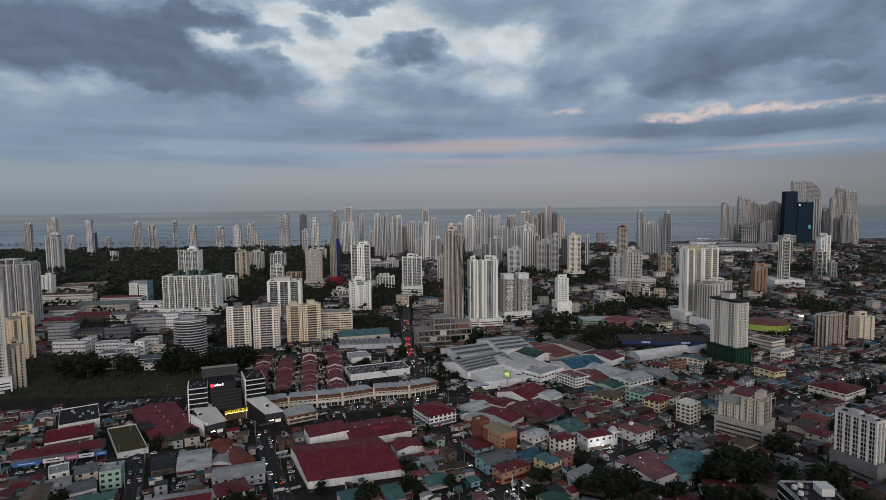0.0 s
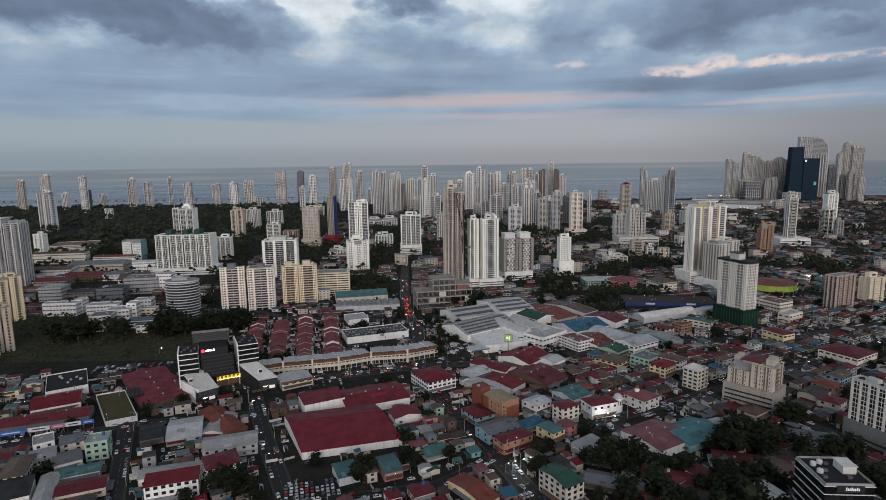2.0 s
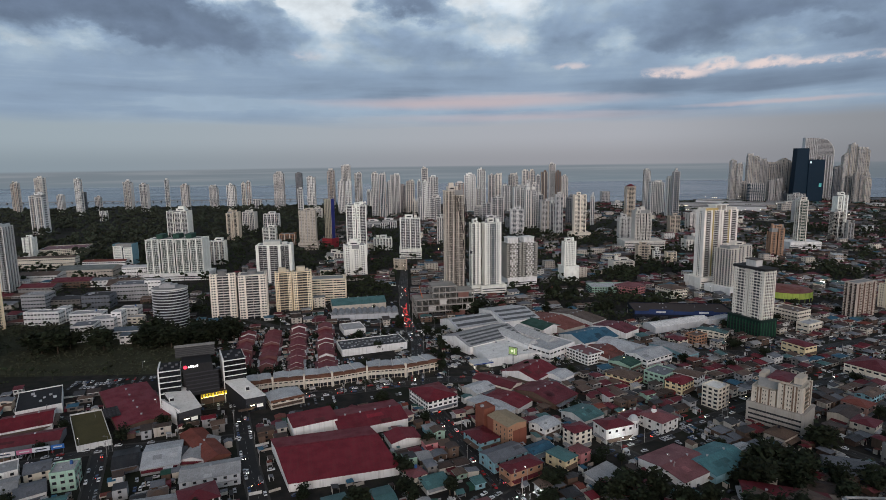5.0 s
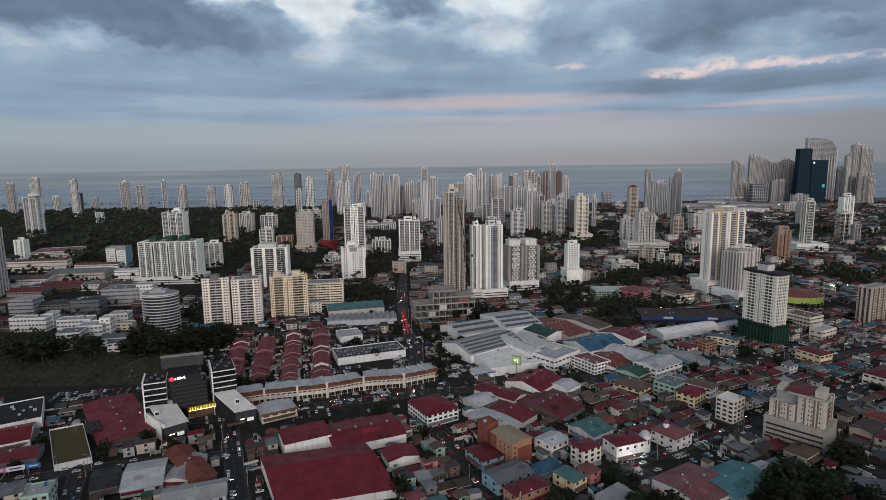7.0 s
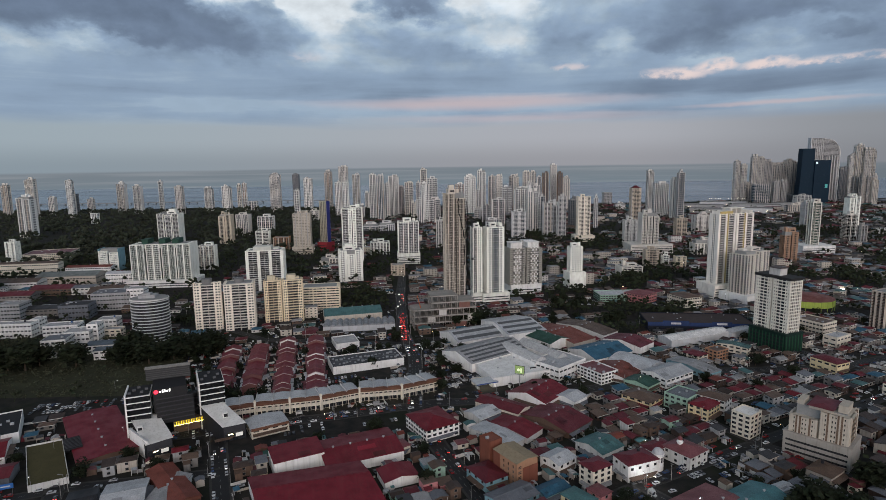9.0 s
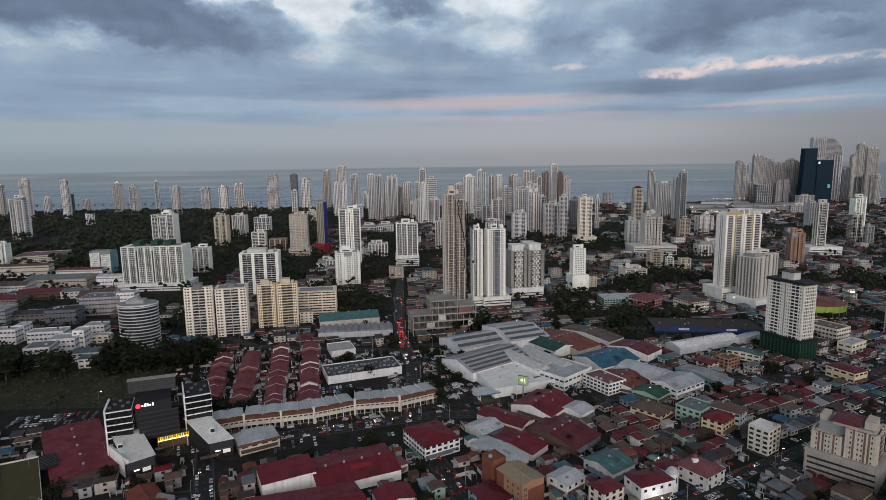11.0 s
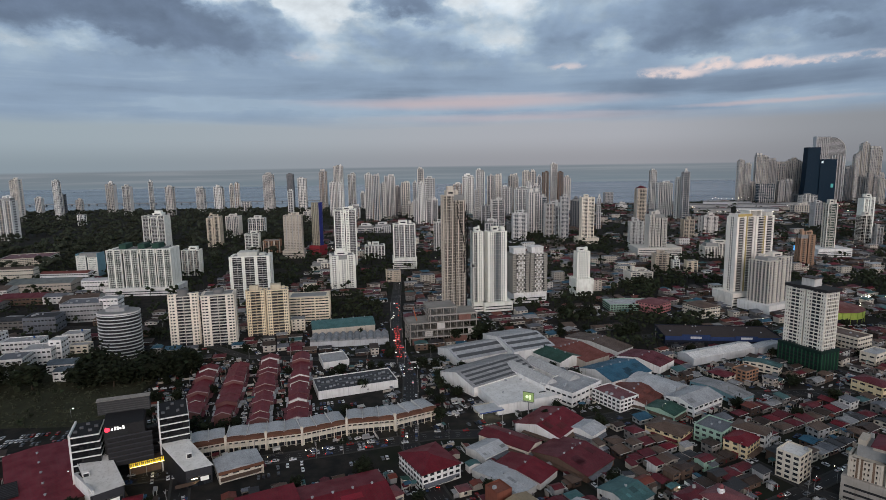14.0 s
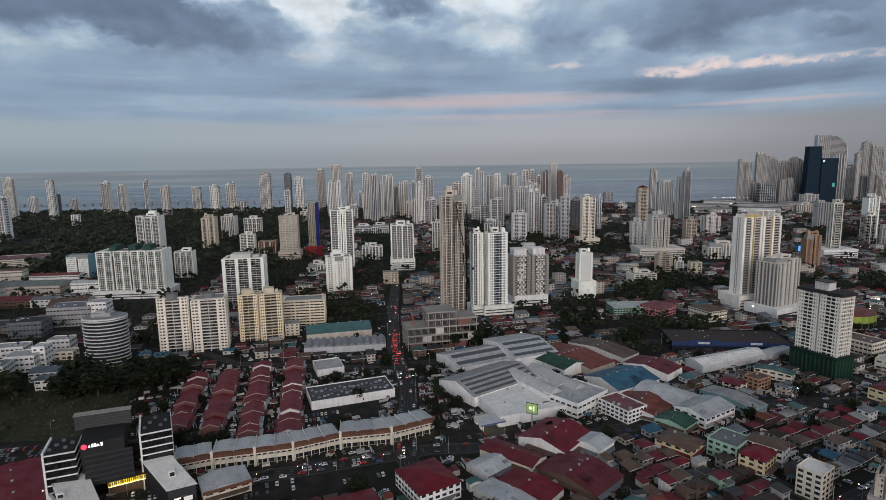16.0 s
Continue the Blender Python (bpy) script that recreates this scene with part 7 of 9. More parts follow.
terrace_row((-172, 515), (-196, 612), 9)
terrace_row((-148, 510), (-172, 618), 11)
terrace_row((-122, 506), (-152, 640), 14)
terrace_row((-96, 504), (-126, 646), 15)


# ---- black and white striped office complex ----
striped("office_block", -195.1, 441.8, 13.7, 18.3, 32.0, 22, "black office block with white floor bands")
striped("office_block", -159.4, 466.8, 15.4, 23.7, 31.7, 26, "black office block with white floor bands")
ob = thing("office_core", -173.0, 463.0, 0, 28, "dark terraced office core behind a car court", "office", "office complex")
DARK_STEEL = plain("dark_steel", (0.05, 0.05, 0.055), 0.5)
for k in range(6):
    z = 6.0 + k * 2.4
    part("terrace", Geo().box(-9.5, 9.5, -11 + k * 3.6, 13, -0.5, z), plain("dark_cladding", (0.030, 0.029, 0.030), 0.6), ob)
    part("terrace_rail", Geo().box(-9.6, 9.6, -11.1 + k * 3.6, -10.8 + k * 3.6, z, z + 0.9), DARK_STEEL, ob)
    for a in (-8, -3, 2, 7):
        part("planter", Geo().box(a - 1.3, a + 1.3, -10.2 + k * 3.6, -9.2 + k * 3.6, z, z + 0.7), plain("brown_planter", (0.07, 0.045, 0.035), 0.8), ob)
take(-173, 463, 20, 24, 28)
ob = thing("company_sign", -184.0, 439.0, 30.6, 26, "lit roof sign with a red disc and white bars", "sign")
part("frame", Geo().box(-0.5, 11.0, 0.25, 0.5, -8.0, 2.3), plain("sign_frame", (0.03, 0.03, 0.03), 0.6), ob)
part("red_disc", Geo().rod((1.2, 0.25, 1.2), (1.2, 0.0, 1.2), 1.3, None, 16), lamp((1.0, 0.03, 0.06), 2.2), ob)
for k, (a, b) in enumerate(((3.1, 1.5), (4.6, 2.2), (5.9, 2.1), (7.2, 1.5), (8.7, 2.2))):
    part("letter_bar", Geo().box(a, a + 0.85, 0.0, 0.25, 0.4, b), lamp((1.0, 0.97, 0.95), 1.6), ob)
ob = thing("sign_wall", -180.6, 444.0, 0, 26, "dark upper storey that carries the roof sign", "office", "office complex")
part("body", Geo().box(-6.0, 14.0, -2.3, 27, 26.0, 33.0).box(-6.0, 14.0, -1.2, 27, 10.0, 26.0), plain("dark_cladding", (0.030, 0.029, 0.030), 0.6), ob)
for k in range(6):        # stepped ledges down to the canopy
    z = 26.5 - k * 2.5
    part("ledge", Geo().box(-4.5, 17.5, -3.0 - k * 0.75, -1.5, z - 2.4, z - 0.15), plain("dark_cladding", (0.030, 0.029, 0.030), 0.6), ob)
    part("ledge_rail", Geo().box(-4.6, 17.6, -3.12 - k * 0.75, -2.98 - k * 0.75, z - 0.15, z + 0.55), DARK_STEEL, ob)
    for a in (-3.0, 1.5, 5.0, 9.5, 14.0):
        part("planter", Geo().box(a + 0.3 * k, a + 1.6 + 0.3 * k, -2.9 - k * 0.75, -2.3 - k * 0.75, z - 0.15, z + 0.4), plain("brown_planter", (0.07, 0.045, 0.035), 0.8), ob)
part("roof", Geo().box(-5.8, 13.8, -2.1, 26.8, 33.0, 33.3).box(-5.5, -4.5, 2, 26, -0.5, 20.0), plain("dark_membrane", (0.03, 0.03, 0.032), 0.8), ob)
ob = thing("plant_screen", -185.0, 461.5, 33.0, 19, "long dark louvred plant screen with a pale top edge", "screen")
part("wall", Geo().box(-13.6, 13.6, -0.6, 2.2, -0.3, 7.9), plain("louvre_grey", (0.055, 0.055, 0.056), 0.7), ob)
part("cap", Geo().slab([(-14.0, -1.0, 8.0), (14.0, -1.0, 8.0), (14.0, 2.8, 8.6), (-14.0, 2.8, 8.6)], 0.3), sheet((0.30, 0.28, 0.25)), ob)
for k in range(5):
    part("louvre", Geo().box(-13.4, 13.4, -0.85, -0.6, 0.9 + k * 1.3, 1.25 + k * 1.3), plain("louvre_edge", (0.09, 0.088, 0.085), 0.6), ob)
take(-180, 458, 20, 30, 26)
ob = thing("drive_in_canopy", -164.5, 449.5, 4.5, 29, "brightly lit yellow slatted canopy over a forecourt", "canopy")
YELLOW_SHEET = plain("yellow_sheet", (0.66, 0.52, 0.03), 0.5)
part("fascia", Geo().box(-12.5, 12.5, 0.0, 0.3, 3.0, 5.4), plain("dark_plant", (0.12, 0.12, 0.125), 0.6), ob)
# lamplight on the slats is put in as a glow of their own
SLAT_GLOW = lamp((0.85, 0.66, 0.03), 0.75)
part("lamp_strip", Geo().box(-12, 12, -1.0, -0.8, 2.7, 2.85), lamp((1.0, 0.84, 0.30), 7.0), ob)
part("roof", Geo().box(-12.6, 12.6, -1.1, 4.5, 5.4, 5.7), paint(BROWN), ob)
for a in range(-12, 13, 1):
    part("slat", Geo().slab([(a - 0.12, -0.6, 3.0), (a + 0.12, -0.6, 3.0), (a + 0.52, -0.6, 5.3), (a + 0.28, -0.6, 5.3)], 0.15), SLAT_GLOW, ob)
    part("slat", Geo().slab([(a + 0.42, -0.75, 2.6), (a + 0.66, -0.75, 2.6), (a + 0.2, -0.75, 5.3), (a - 0.04, -0.75, 5.3)], 0.12), SLAT_GLOW if a % 3 else YELLOW_SHEET, ob)
for a in (-12, -4, 4, 12):
    part("post", Geo().rod((a, -0.2, -4.8), (a, -0.2, 3.0), 0.16), POLE, ob)
part("back_wall", Geo().box(-12.5, 12.5, 4.0, 4.4, -4.8, 5.4), paint(BROWN), ob)
for a in (-9, -3, 3, 9):
    part("bulb", Geo().box(a - 0.5, a + 0.5, 1.5, 2.5, 5.1, 5.25), lamp((1.0, 0.86, 0.40), 30.0), ob)
take(-164.5, 449.5, 27, 7, 29)
ob = thing("side_wall", -186.2, 420.8, 0, 49.1, "tall white boundary wall along the office pavilion", "wall")
part("wall", Geo().box(-0.5, 0.5, -13, 13, -0.5, 12.6), paint(WHITE), ob)
part("coping", Geo().box(-0.65, 0.65, -13.1, 13.1, 12.6, 12.9), paint(PALE), ob)
for px, py, pw, rr in ((-171.5, 416.4, 14.0, 41.1), (-133.4, 436.6, 12.9, 26.8)):     # glazed pavilion fronts
    ob = thing("pavilion_front", px, py, 0, rr, "glazed black shop front with a lit name panel", "shop front", "pavilion fronts")
    part("frame", Geo().box(-pw / 2, pw / 2, -0.3, 0.1, 5.9, 10.0).box(-pw / 2, -pw / 2 + 0.5, -0.3, 0.1, -0.3, 5.9).box(pw / 2 - 0.5, pw / 2, -0.3, 0.1, -0.3, 5.9), DARK_STEEL, ob)
    for k in range(5):
        a = -pw / 2 + 0.6 + k * (pw - 1.2) / 5
        part("pane", Geo().box(a + 0.1, a + (pw - 1.2) / 5 - 0.1, -0.1, 0.05, 0.2, 5.7), GLASS, ob)
    part("name_panel", Geo().box(0.5, 4.8, -0.4, -0.3, 2.6, 5.0), lamp((0.75, 0.72, 0.66), 0.35), ob)
    part("bulb", Geo().box(-4.0, -1.0, -0.6, -0.4, 4.6, 4.9), lamp((1.0, 0.78, 0.42), 14.0), ob)

# a black slab laid on the roof paints the shade of an open pit
ob = thing("roof_deck", -229, 424, 6.2, 38, "sunken black plant deck in a maroon roof", "roof deck")
part("deck", Geo().box(-4.5, 4.5, -9, 9, -0.3, 0.25), plain("dark_membrane", (0.03, 0.03, 0.032), 0.8), ob)
for a in range(-7, 8, 2):
    part("beam", Geo().box(-4.6, 4.6, a - 0.15, a + 0.15, 0.25, 0.6), DARK_STEEL, ob)

# ---- the round banded office ----
ob = thing("round_office", -295.8, 658.6, 0, 8, "oval office block with white bands and dark window rings", "office")
RO, ROH = 18.4, 43.5
part("glazing", Geo().drum(0, 0, RO - 0.5, -0.5, ROH - 0.5, 40, None, 0.78), plain("smoked_glass", (0.012, 0.013, 0.015), 0.35), ob)
for i in range(14):
    part("band", Geo().drum(0, 0, RO, i * ROH / 14 + 0.3, i * ROH / 14 + 1.25, 40, None, 0.78), paint((0.60, 0.60, 0.60)), ob)
part("cornice", Geo().drum(0, 0, RO + 0.2, ROH - 1.2, ROH, 40, None, 0.78), paint(OFF), ob)
part("roof", Geo().drum(0, 0, RO - 0.6, ROH, ROH + 0.3, 40, None, 0.78), plain("roof_screed", (0.30, 0.30, 0.29), 0.9), ob)
part("plant_room", Geo().box(-9, 7, -5, 6, ROH, ROH + 3.5).box(-6, 2, -3, 4, ROH + 3.5, ROH + 5), paint(GREY), ob)
take(-295.8, 658.6, 2 * RO, 1.6 * RO, 8, 2)

# ---- billboard, filling station, domes ----
ob = thing("billboard", 59, 506, 0, -28, "lit billboard with a bright green panel on a steel mast", "billboard")
part("mast", Geo().rod((0, 0, -0.3), (0, 0, 15.5), 0.45), POLE, ob)
part("frame", Geo().box(-3.8, 3.8, -0.3, 0.3, 15.0, 21.4), plain("sign_frame", (0.03, 0.03, 0.03), 0.6), ob)
part("panel", Geo().box(-3.6, 3.6, -0.42, -0.3, 15.2, 21.2), lamp((0.20, 0.28, 0.10), 0.55), ob)
part("picture_shape", Geo().drum(0, 0, 1.1, 0, 0.1, 18).box(1.6, 2.6, -1.9, 1.5, 0, 0.1), lamp((0.7, 0.82, 0.5), 0.7), ob).matrix_basis = pose(-0.9, -0.42, 18.2, 90, 0, 0)
part("walkway", Geo().box(-3.8, 3.8, -1.5, -0.3, 14.7, 14.85), POLE, ob)
ob = thing("filling_station", 33, 517, 0, 20, "filling station with a blue and white lit canopy", "filling station")
part("canopy", Geo().box(-9, 9, -6, 6, 5.0, 6.0), paint(PALE), ob)
part("blue_trim", Geo().box(-9.1, 9.1, -6.1, -6.0, 5.1, 5.9), plain("blue_trim", (0.03, 0.07, 0.25), 0.4), ob)
part("soffit_lamps", Geo().box(-7, 7, -4, -3.4, 4.85, 5.0).box(-7, 7, 3.4, 4, 4.85, 5.0), lamp((1.0, 0.94, 0.75), 14.0), ob)
for a in (-6, 6):
    for b in (-3, 3):
        part("post", Geo().rod((a, b, -0.2), (a, b, 5.0), 0.22), paint(WHITE), ob)
    part("pump", Geo().box(a - 0.4, a + 0.4, -0.9, 0.9, 0, 1.7), paint(OFF), ob)
part("kiosk", Geo().box(-6, 6, 7.5, 12, -0.3, 4.0), paint(CREAM), ob)
take(33, 519, 20, 22, 20)
ob = thing("dome_tower", 122, 394, 0, 20, "white tower with an arcaded drum and pale dome", "tower")
part("drum", Geo().drum(0, 0, 3.2, -0.4, 9.5, 20), paint(WHITE), ob)
part("cornice", Geo().drum(0, 0, 3.5, 9.5, 9.9, 20), paint(WHITE), ob)
part("dome", Geo().dome(0, 0, 9.9, 3.0, 18, 6), paint(PALE), ob)
for k in range(10):
    a = k * 0.628
    part("arch_window", Geo().box(-0.45, 0.45, -3.27, -3.1, 5.2, 8.2), GLASS, ob).matrix_basis = pose(0, 0, 0, 0, 0, math.degrees(a))
take(122, 394, 8, 8, 0)
ob = thing("minaret", 139, 405, 0, 20, "slim white tower with a small onion dome", "minaret")
part("shaft", Geo().drum(0, 0, 1.3, -0.4, 12.0, 12), paint(WHITE), ob)
part("balcony", Geo().drum(0, 0, 1.9, 10.2, 11.0, 12), paint(WHITE), ob)
part("dome", Geo().dome(0, 0, 12.0, 1.4, 12, 5, 1.5), paint(SALMON), ob)
take(139, 405, 5, 5, 0)

# ---- barrel roofs of the mall ----
for (x, y, rot, ln) in ((70.5, 569.5, 30, 50), (89, 578, 30, 53)):
    ob = thing("barrel_roof", x, y, 0, rot, "long white barrel-vaulted roof over the mall", "roof", "barrel roofs")
    part("vault", Geo().vault(-6.5, 6.5, -ln / 2, ln / 2, 9.5, 4.2), sheet((0.55, 0.55, 0.54)), ob)
    part("wall", Geo().box(-6.5, 6.5, -ln / 2, ln / 2, -0.5, 9.5), paint(WHITE), ob)
    for k in range(12):
        yy = -ln / 2 + ln * (k + 0.5) / 12
        part("rib", Geo().vault(-6.6, 6.6, yy - 0.12, yy + 0.12, 9.5, 4.32), paint(PALE), ob)
    take(x, y, 13, ln, rot)

# ---- tall office pair on the point: a dark slab and a sail-shaped tower ----
ob = thing("dark_glass_tower", SAIL_X, SAIL_Y, 0, 0, "dark blue glass tower with a bowed edge", "tower")
g, fr = Geo(), Geo()
for i in range(56):
    z, f = i * 211.9 / 56, 211.9 / 56
    u = i / 56
    bow = -49.2 + (-43.7 - -49.2) * u + 9.0 * (1 - u) * max(0.0, 0.35 - u) * -2.0
    g.box(bow, 3, -14, 14, z, z + f * 0.86)
    fr.box(bow - 0.2, 3.1, -14.2, 14.2, z + f * 0.86, z + f)
for i in range(44):
    z, f = i * 167.4 / 44, 167.4 / 44
    g.box(3, 65.3, -18, 14, z, z + f * 0.86)
    fr.box(3, 65.3, -18.2, 14.2, z + f * 0.86, z + f)
part("glazing", g, plain("blue_curtain_wall", (0.007, 0.023, 0.042), 0.5), ob, kind="stuff")
part("floor_line", fr, plain("blue_frame", (0.012, 0.026, 0.040), 0.6), ob, kind="stuff")
part("roof_sign", Geo().box(6, 13, -18.8, -18.2, 167.4 - 14, 167.4 - 6), lamp((0.55, 0.65, 0.68), 0.5), ob)
part("lit_panel", Geo().box(65.3 - 18, 65.3 - 8, -18.8, -18.2, 62, 76), lamp((0.08, 0.40, 0.38), 0.12), ob)
ob = thing("sail_tower", SAIL_X + 28, SAIL_Y + 45, 0, 0, "pale grey tower with a sail-shaped curved crown", "tower")
g, gg, arch = Geo(), Geo(), Geo()


def sail_edge(z):
    """How far the tower reaches to its curved side at a height."""
    t = max(0.0, (z - 192.9) / (251.7 - 192.9))
    return 41.0 + (101.8 - 41.0) * math.sqrt(max(0.0, 1 - t * t))


for i in range(76):
    z, f = i * 251.7 / 76, 251.7 / 76
    e = sail_edge(z + f)
    g.box(-8.4, e, -12, 12, z, z + f * 0.42)
    gg.box(-8.4 + 0.6, e - 0.8, -11.4, 11.4, z + f * 0.42, z + f)
    z2 = min(z + f, 251.7)
    arch.poly([(e, -13, z), (e + 2.4, -13, z), (sail_edge(z2) + 2.4, -13, z2), (sail_edge(z2), -13, z2), (e, 13, z), (e + 2.4, 13, z), (sail_edge(z2) + 2.4, 13, z2), (sail_edge(z2), 13, z2)],
              [(0, 1, 2, 3), (7, 6, 5, 4), (0, 4, 5, 1), (1, 5, 6, 2), (2, 6, 7, 3), (3, 7, 4, 0)])
for k in range(7):
    x = -8.4 + k * (41.0 - -8.4) / 7
    g.box(x, x + 1.8, -12.8, 12.6, 0, 251.7 - 1.0)
for k in range(5):
    x = 48.2 + k * (90.3 - 48.2) / 4
    g.box(x - 1.9, x + 1.9, -19, -8, 0, 192.9 - 6 - 3 * abs(k - 2))
part("floor_band", g, paint((0.50, 0.49, 0.48)), ob, kind="stuff")
part("glazing", gg, GLASS, ob, kind="stuff")
part("curved_rib", arch, paint(OFF), ob, kind="stuff")
part("spine_wall", Geo().box(-8.4 - 4, -8.4, -10, 10, -1, 251.7 + 2), paint(PALE), ob)

# ---- causeway over the bay ----
ob = thing("causeway", 0, 2880, 0, 0, "long low concrete causeway over the bay", "bridge")
part("deck", Geo().box(-2400, -500, -6, 6, 4.0, 6.5), plain("bridge_concrete", (0.25, 0.25, 0.25), 0.9), ob)
for a in range(-2380, -500, 40):
    part("pier", Geo().box(a - 1.5, a + 1.5, -5, 5, -6, 4.0), plain("bridge_concrete", (0.25, 0.25, 0.25), 0.9), ob)

# ---- unfinished car-park podium: bare slabs, columns, some infill, scaffold poles ----
ob = thing("construction_podium", 1.6, 694.2, 0, 12, "unfinished concrete podium with bare slabs and scaffolding", "building site")
RAW = plain("raw_concrete", (0.36, 0.335, 0.30), 0.9, 0.0, 0.6, 0.5)
PW, PD, PF = 67.9, 30.0, 7.06
for k in range(1, 6):
    x1 = PW / 2 if k < 5 else PW * 0.2
    part("slab", Geo().box(-PW / 2 if k < 4 else -PW * 0.22, x1, -PD / 2 + (k % 2) * 0.6, PD / 2, k * PF - 0.45, k * PF).box(-PW / 2 if k < 4 else -PW * 0.22, x1, -PD / 2 + 0.3, -PD / 2 + 0.55, k * PF, k * PF + 1.0), RAW, ob)
for k in range(11):
    for q in range(4):
        c, e = -PW / 2 + 1 + k * (PW - 2) / 10, -PD / 2 + 2 + q * (PD - 4) / 3
        part("column", Geo().box(c - 0.35, c + 0.35, e - 0.35, e + 0.35, -0.4, PF * (5 if -PW * 0.22 < c < PW * 0.2 else 4 if c > -PW * 0.22 else 3) - 0.4), RAW, ob)
for k, (a, b, lv) in enumerate(((0.10, 0.34, 0), (0.36, 0.48, 1), (-0.46, -0.30, 0), (-0.10, 0.02, 2), (0.22, 0.40, 3), (-0.28, -0.16, 1))):
    part("infill_wall", Geo().box(a * PW, b * PW, -PD / 2 + 1.2, -PD / 2 + 1.5, lv * PF, lv * PF + PF - 0.5), paint((0.52, 0.49, 0.45) if k % 2 else (0.20, 0.10, 0.08)), ob)
part("back_wall", Geo().box(-PW / 2, PW / 2, PD / 2 - 0.6, PD / 2, -0.4, PF * 3), RAW, ob)
g = Geo()
for k in range(14):
    c = -PW / 2 + k * 1.7
    g.rod((c, -PD / 2 - 1.0, -0.3), (c, -PD / 2 - 1.0, PF * 3 + 2), 0.07, None, 4)
for k in range(9):
    g.rod((-PW / 2, -PD / 2 - 1.0, 1.9 * k + 1), (-PW / 2 + 22.1, -PD / 2 - 1.0, 1.9 * k + 1), 0.06, None, 4)
part("scaffold", g, plain("hoist_steel", (0.05, 0.05, 0.055), 0.6), ob, kind="stuff")
part("orange_boom", Geo().rod((-PW * 0.36, -2, PF * 3), (-PW * 0.42, -4, PF * 3 + 15), 0.5, 0.3, 6), plain("orange_steel", (0.45, 0.14, 0.05), 0.5), ob)
take(1.6, 694.2, PW, 30, 12)

# ---- netting on the unfinished tower, panels on the patterned one ----
ob = thing("safety_net", 17.1, 775.0, 0, 18, "torn black safety netting hanging down the unfinished tower", "netting")
r = random.Random(12)
for k, (a, z0, z1) in enumerate(((11.6, 4, 118), (12.3, 30, 126), (9.8, 84, 132), (8.6, 52, 74))):
    g = Geo()
    z, off = z0, 0.0
    while z < z1:
        q, nx = r.uniform(3, 7), r.uniform(-0.8, 0.8) - (1.3 if k == 2 else 0.0)
        g.poly([(a + off, -8.9, z), (a + off + 1.1, -8.7, z), (a + off + nx + 1.1, -8.7, z + q), (a + off + nx, -8.9, z + q), (a + off, -8.75, z), (a + off + 1.1, -8.55, z), (a + off + nx + 1.1, -8.55, z + q), (a + off + nx, -8.75, z + q)],
               [(0, 1, 2, 3), (7, 6, 5, 4), (0, 4, 5, 1), (1, 5, 6, 2), (2, 6, 7, 3), (3, 7, 4, 0)])
        off = max(-7.0, min(1.0, off + nx))
        z += q
    part("net_strip", g, plain("black_net", (0.012, 0.012, 0.013), 0.9), ob)
ob = thing("panel_cladding", 111.0, 851.6, 12.0, 12, "staggered white balcony panels on the grey twin tower", "cladding")
for side_x in (-1, 1):
    g = Geo()
    for q in range(19):
        for c in range(5):
            if (q + c) % 2 == 0 or r.random() < 0.3:
                u = side_x * 11.9 - 5.5 + c * 2.28
                z = 1.0 + q * 3.0
                g.box(u, u + 1.6, -14.0, -13.55, z, z + r.choice((1.2, 2.4)))
    part("panel_field", g, paint(WHITE), ob, kind="stuff")

# ---- lit shop fronts along the mall ----
ob = thing("shop_arcade", 75.6, 542.7, 0, 17.4, "row of lit shop windows under dark name boards", "shop front")
part("canopy", Geo().box(-23.1, 23.1, -2.2, 0.3, 4.6, 5.0), paint(PALE), ob)
for k in range(7):
    u = -22.6 + k * 6.46
    part("shop_window", Geo().box(u, u + 5.86, -0.3, 0.1, 0.5, 4.2), lamp((1.0, 0.86, 0.60), 0.8) if k % 3 else GLASS, ob)
    if k % 2:
        part("name_board", Geo().box(u - 1.0, u + 4.0, -2.5, -2.2, 5.0, 7.6), plain("sign_frame", (0.03, 0.03, 0.03), 0.6), ob)
        part("writing_bar", Geo().box(u - 0.2, u + 3.2, -2.6, -2.5, 5.9, 6.7), lamp((0.8, 0.8, 0.78), 0.6), ob)
for a, b in ((110.7, 392.0), (102.2, 386.7)):
    street_lamp(a, b, 20, "flood", 6.5)

# ---- crane and shop signs ----
ob = thing("tower_crane", 37, 762, 0, 40, "thin dark construction hoist beside the unfinished tower", "crane")
g = Geo()
for a, b in ((-1, -1), (1, -1), (1, 1), (-1, 1)):
    g.rod((a, b, -0.3), (a, b, 110), 0.16, None, 4)
for k in range(36):
    z = k * 3.0
    g.rod((-1, -1, z), (1, -1, z + 3), 0.09, None, 4)
    g.rod((1, 1, z), (1, -1, z + 3), 0.09, None, 4)
part("mast", g, plain("hoist_steel", (0.05, 0.05, 0.055), 0.6), ob)
part("cage", Geo().box(-1.2, 1.2, -2.6, -1.1, 60, 63), plain("hoist_steel", (0.05, 0.05, 0.055), 0.6), ob)
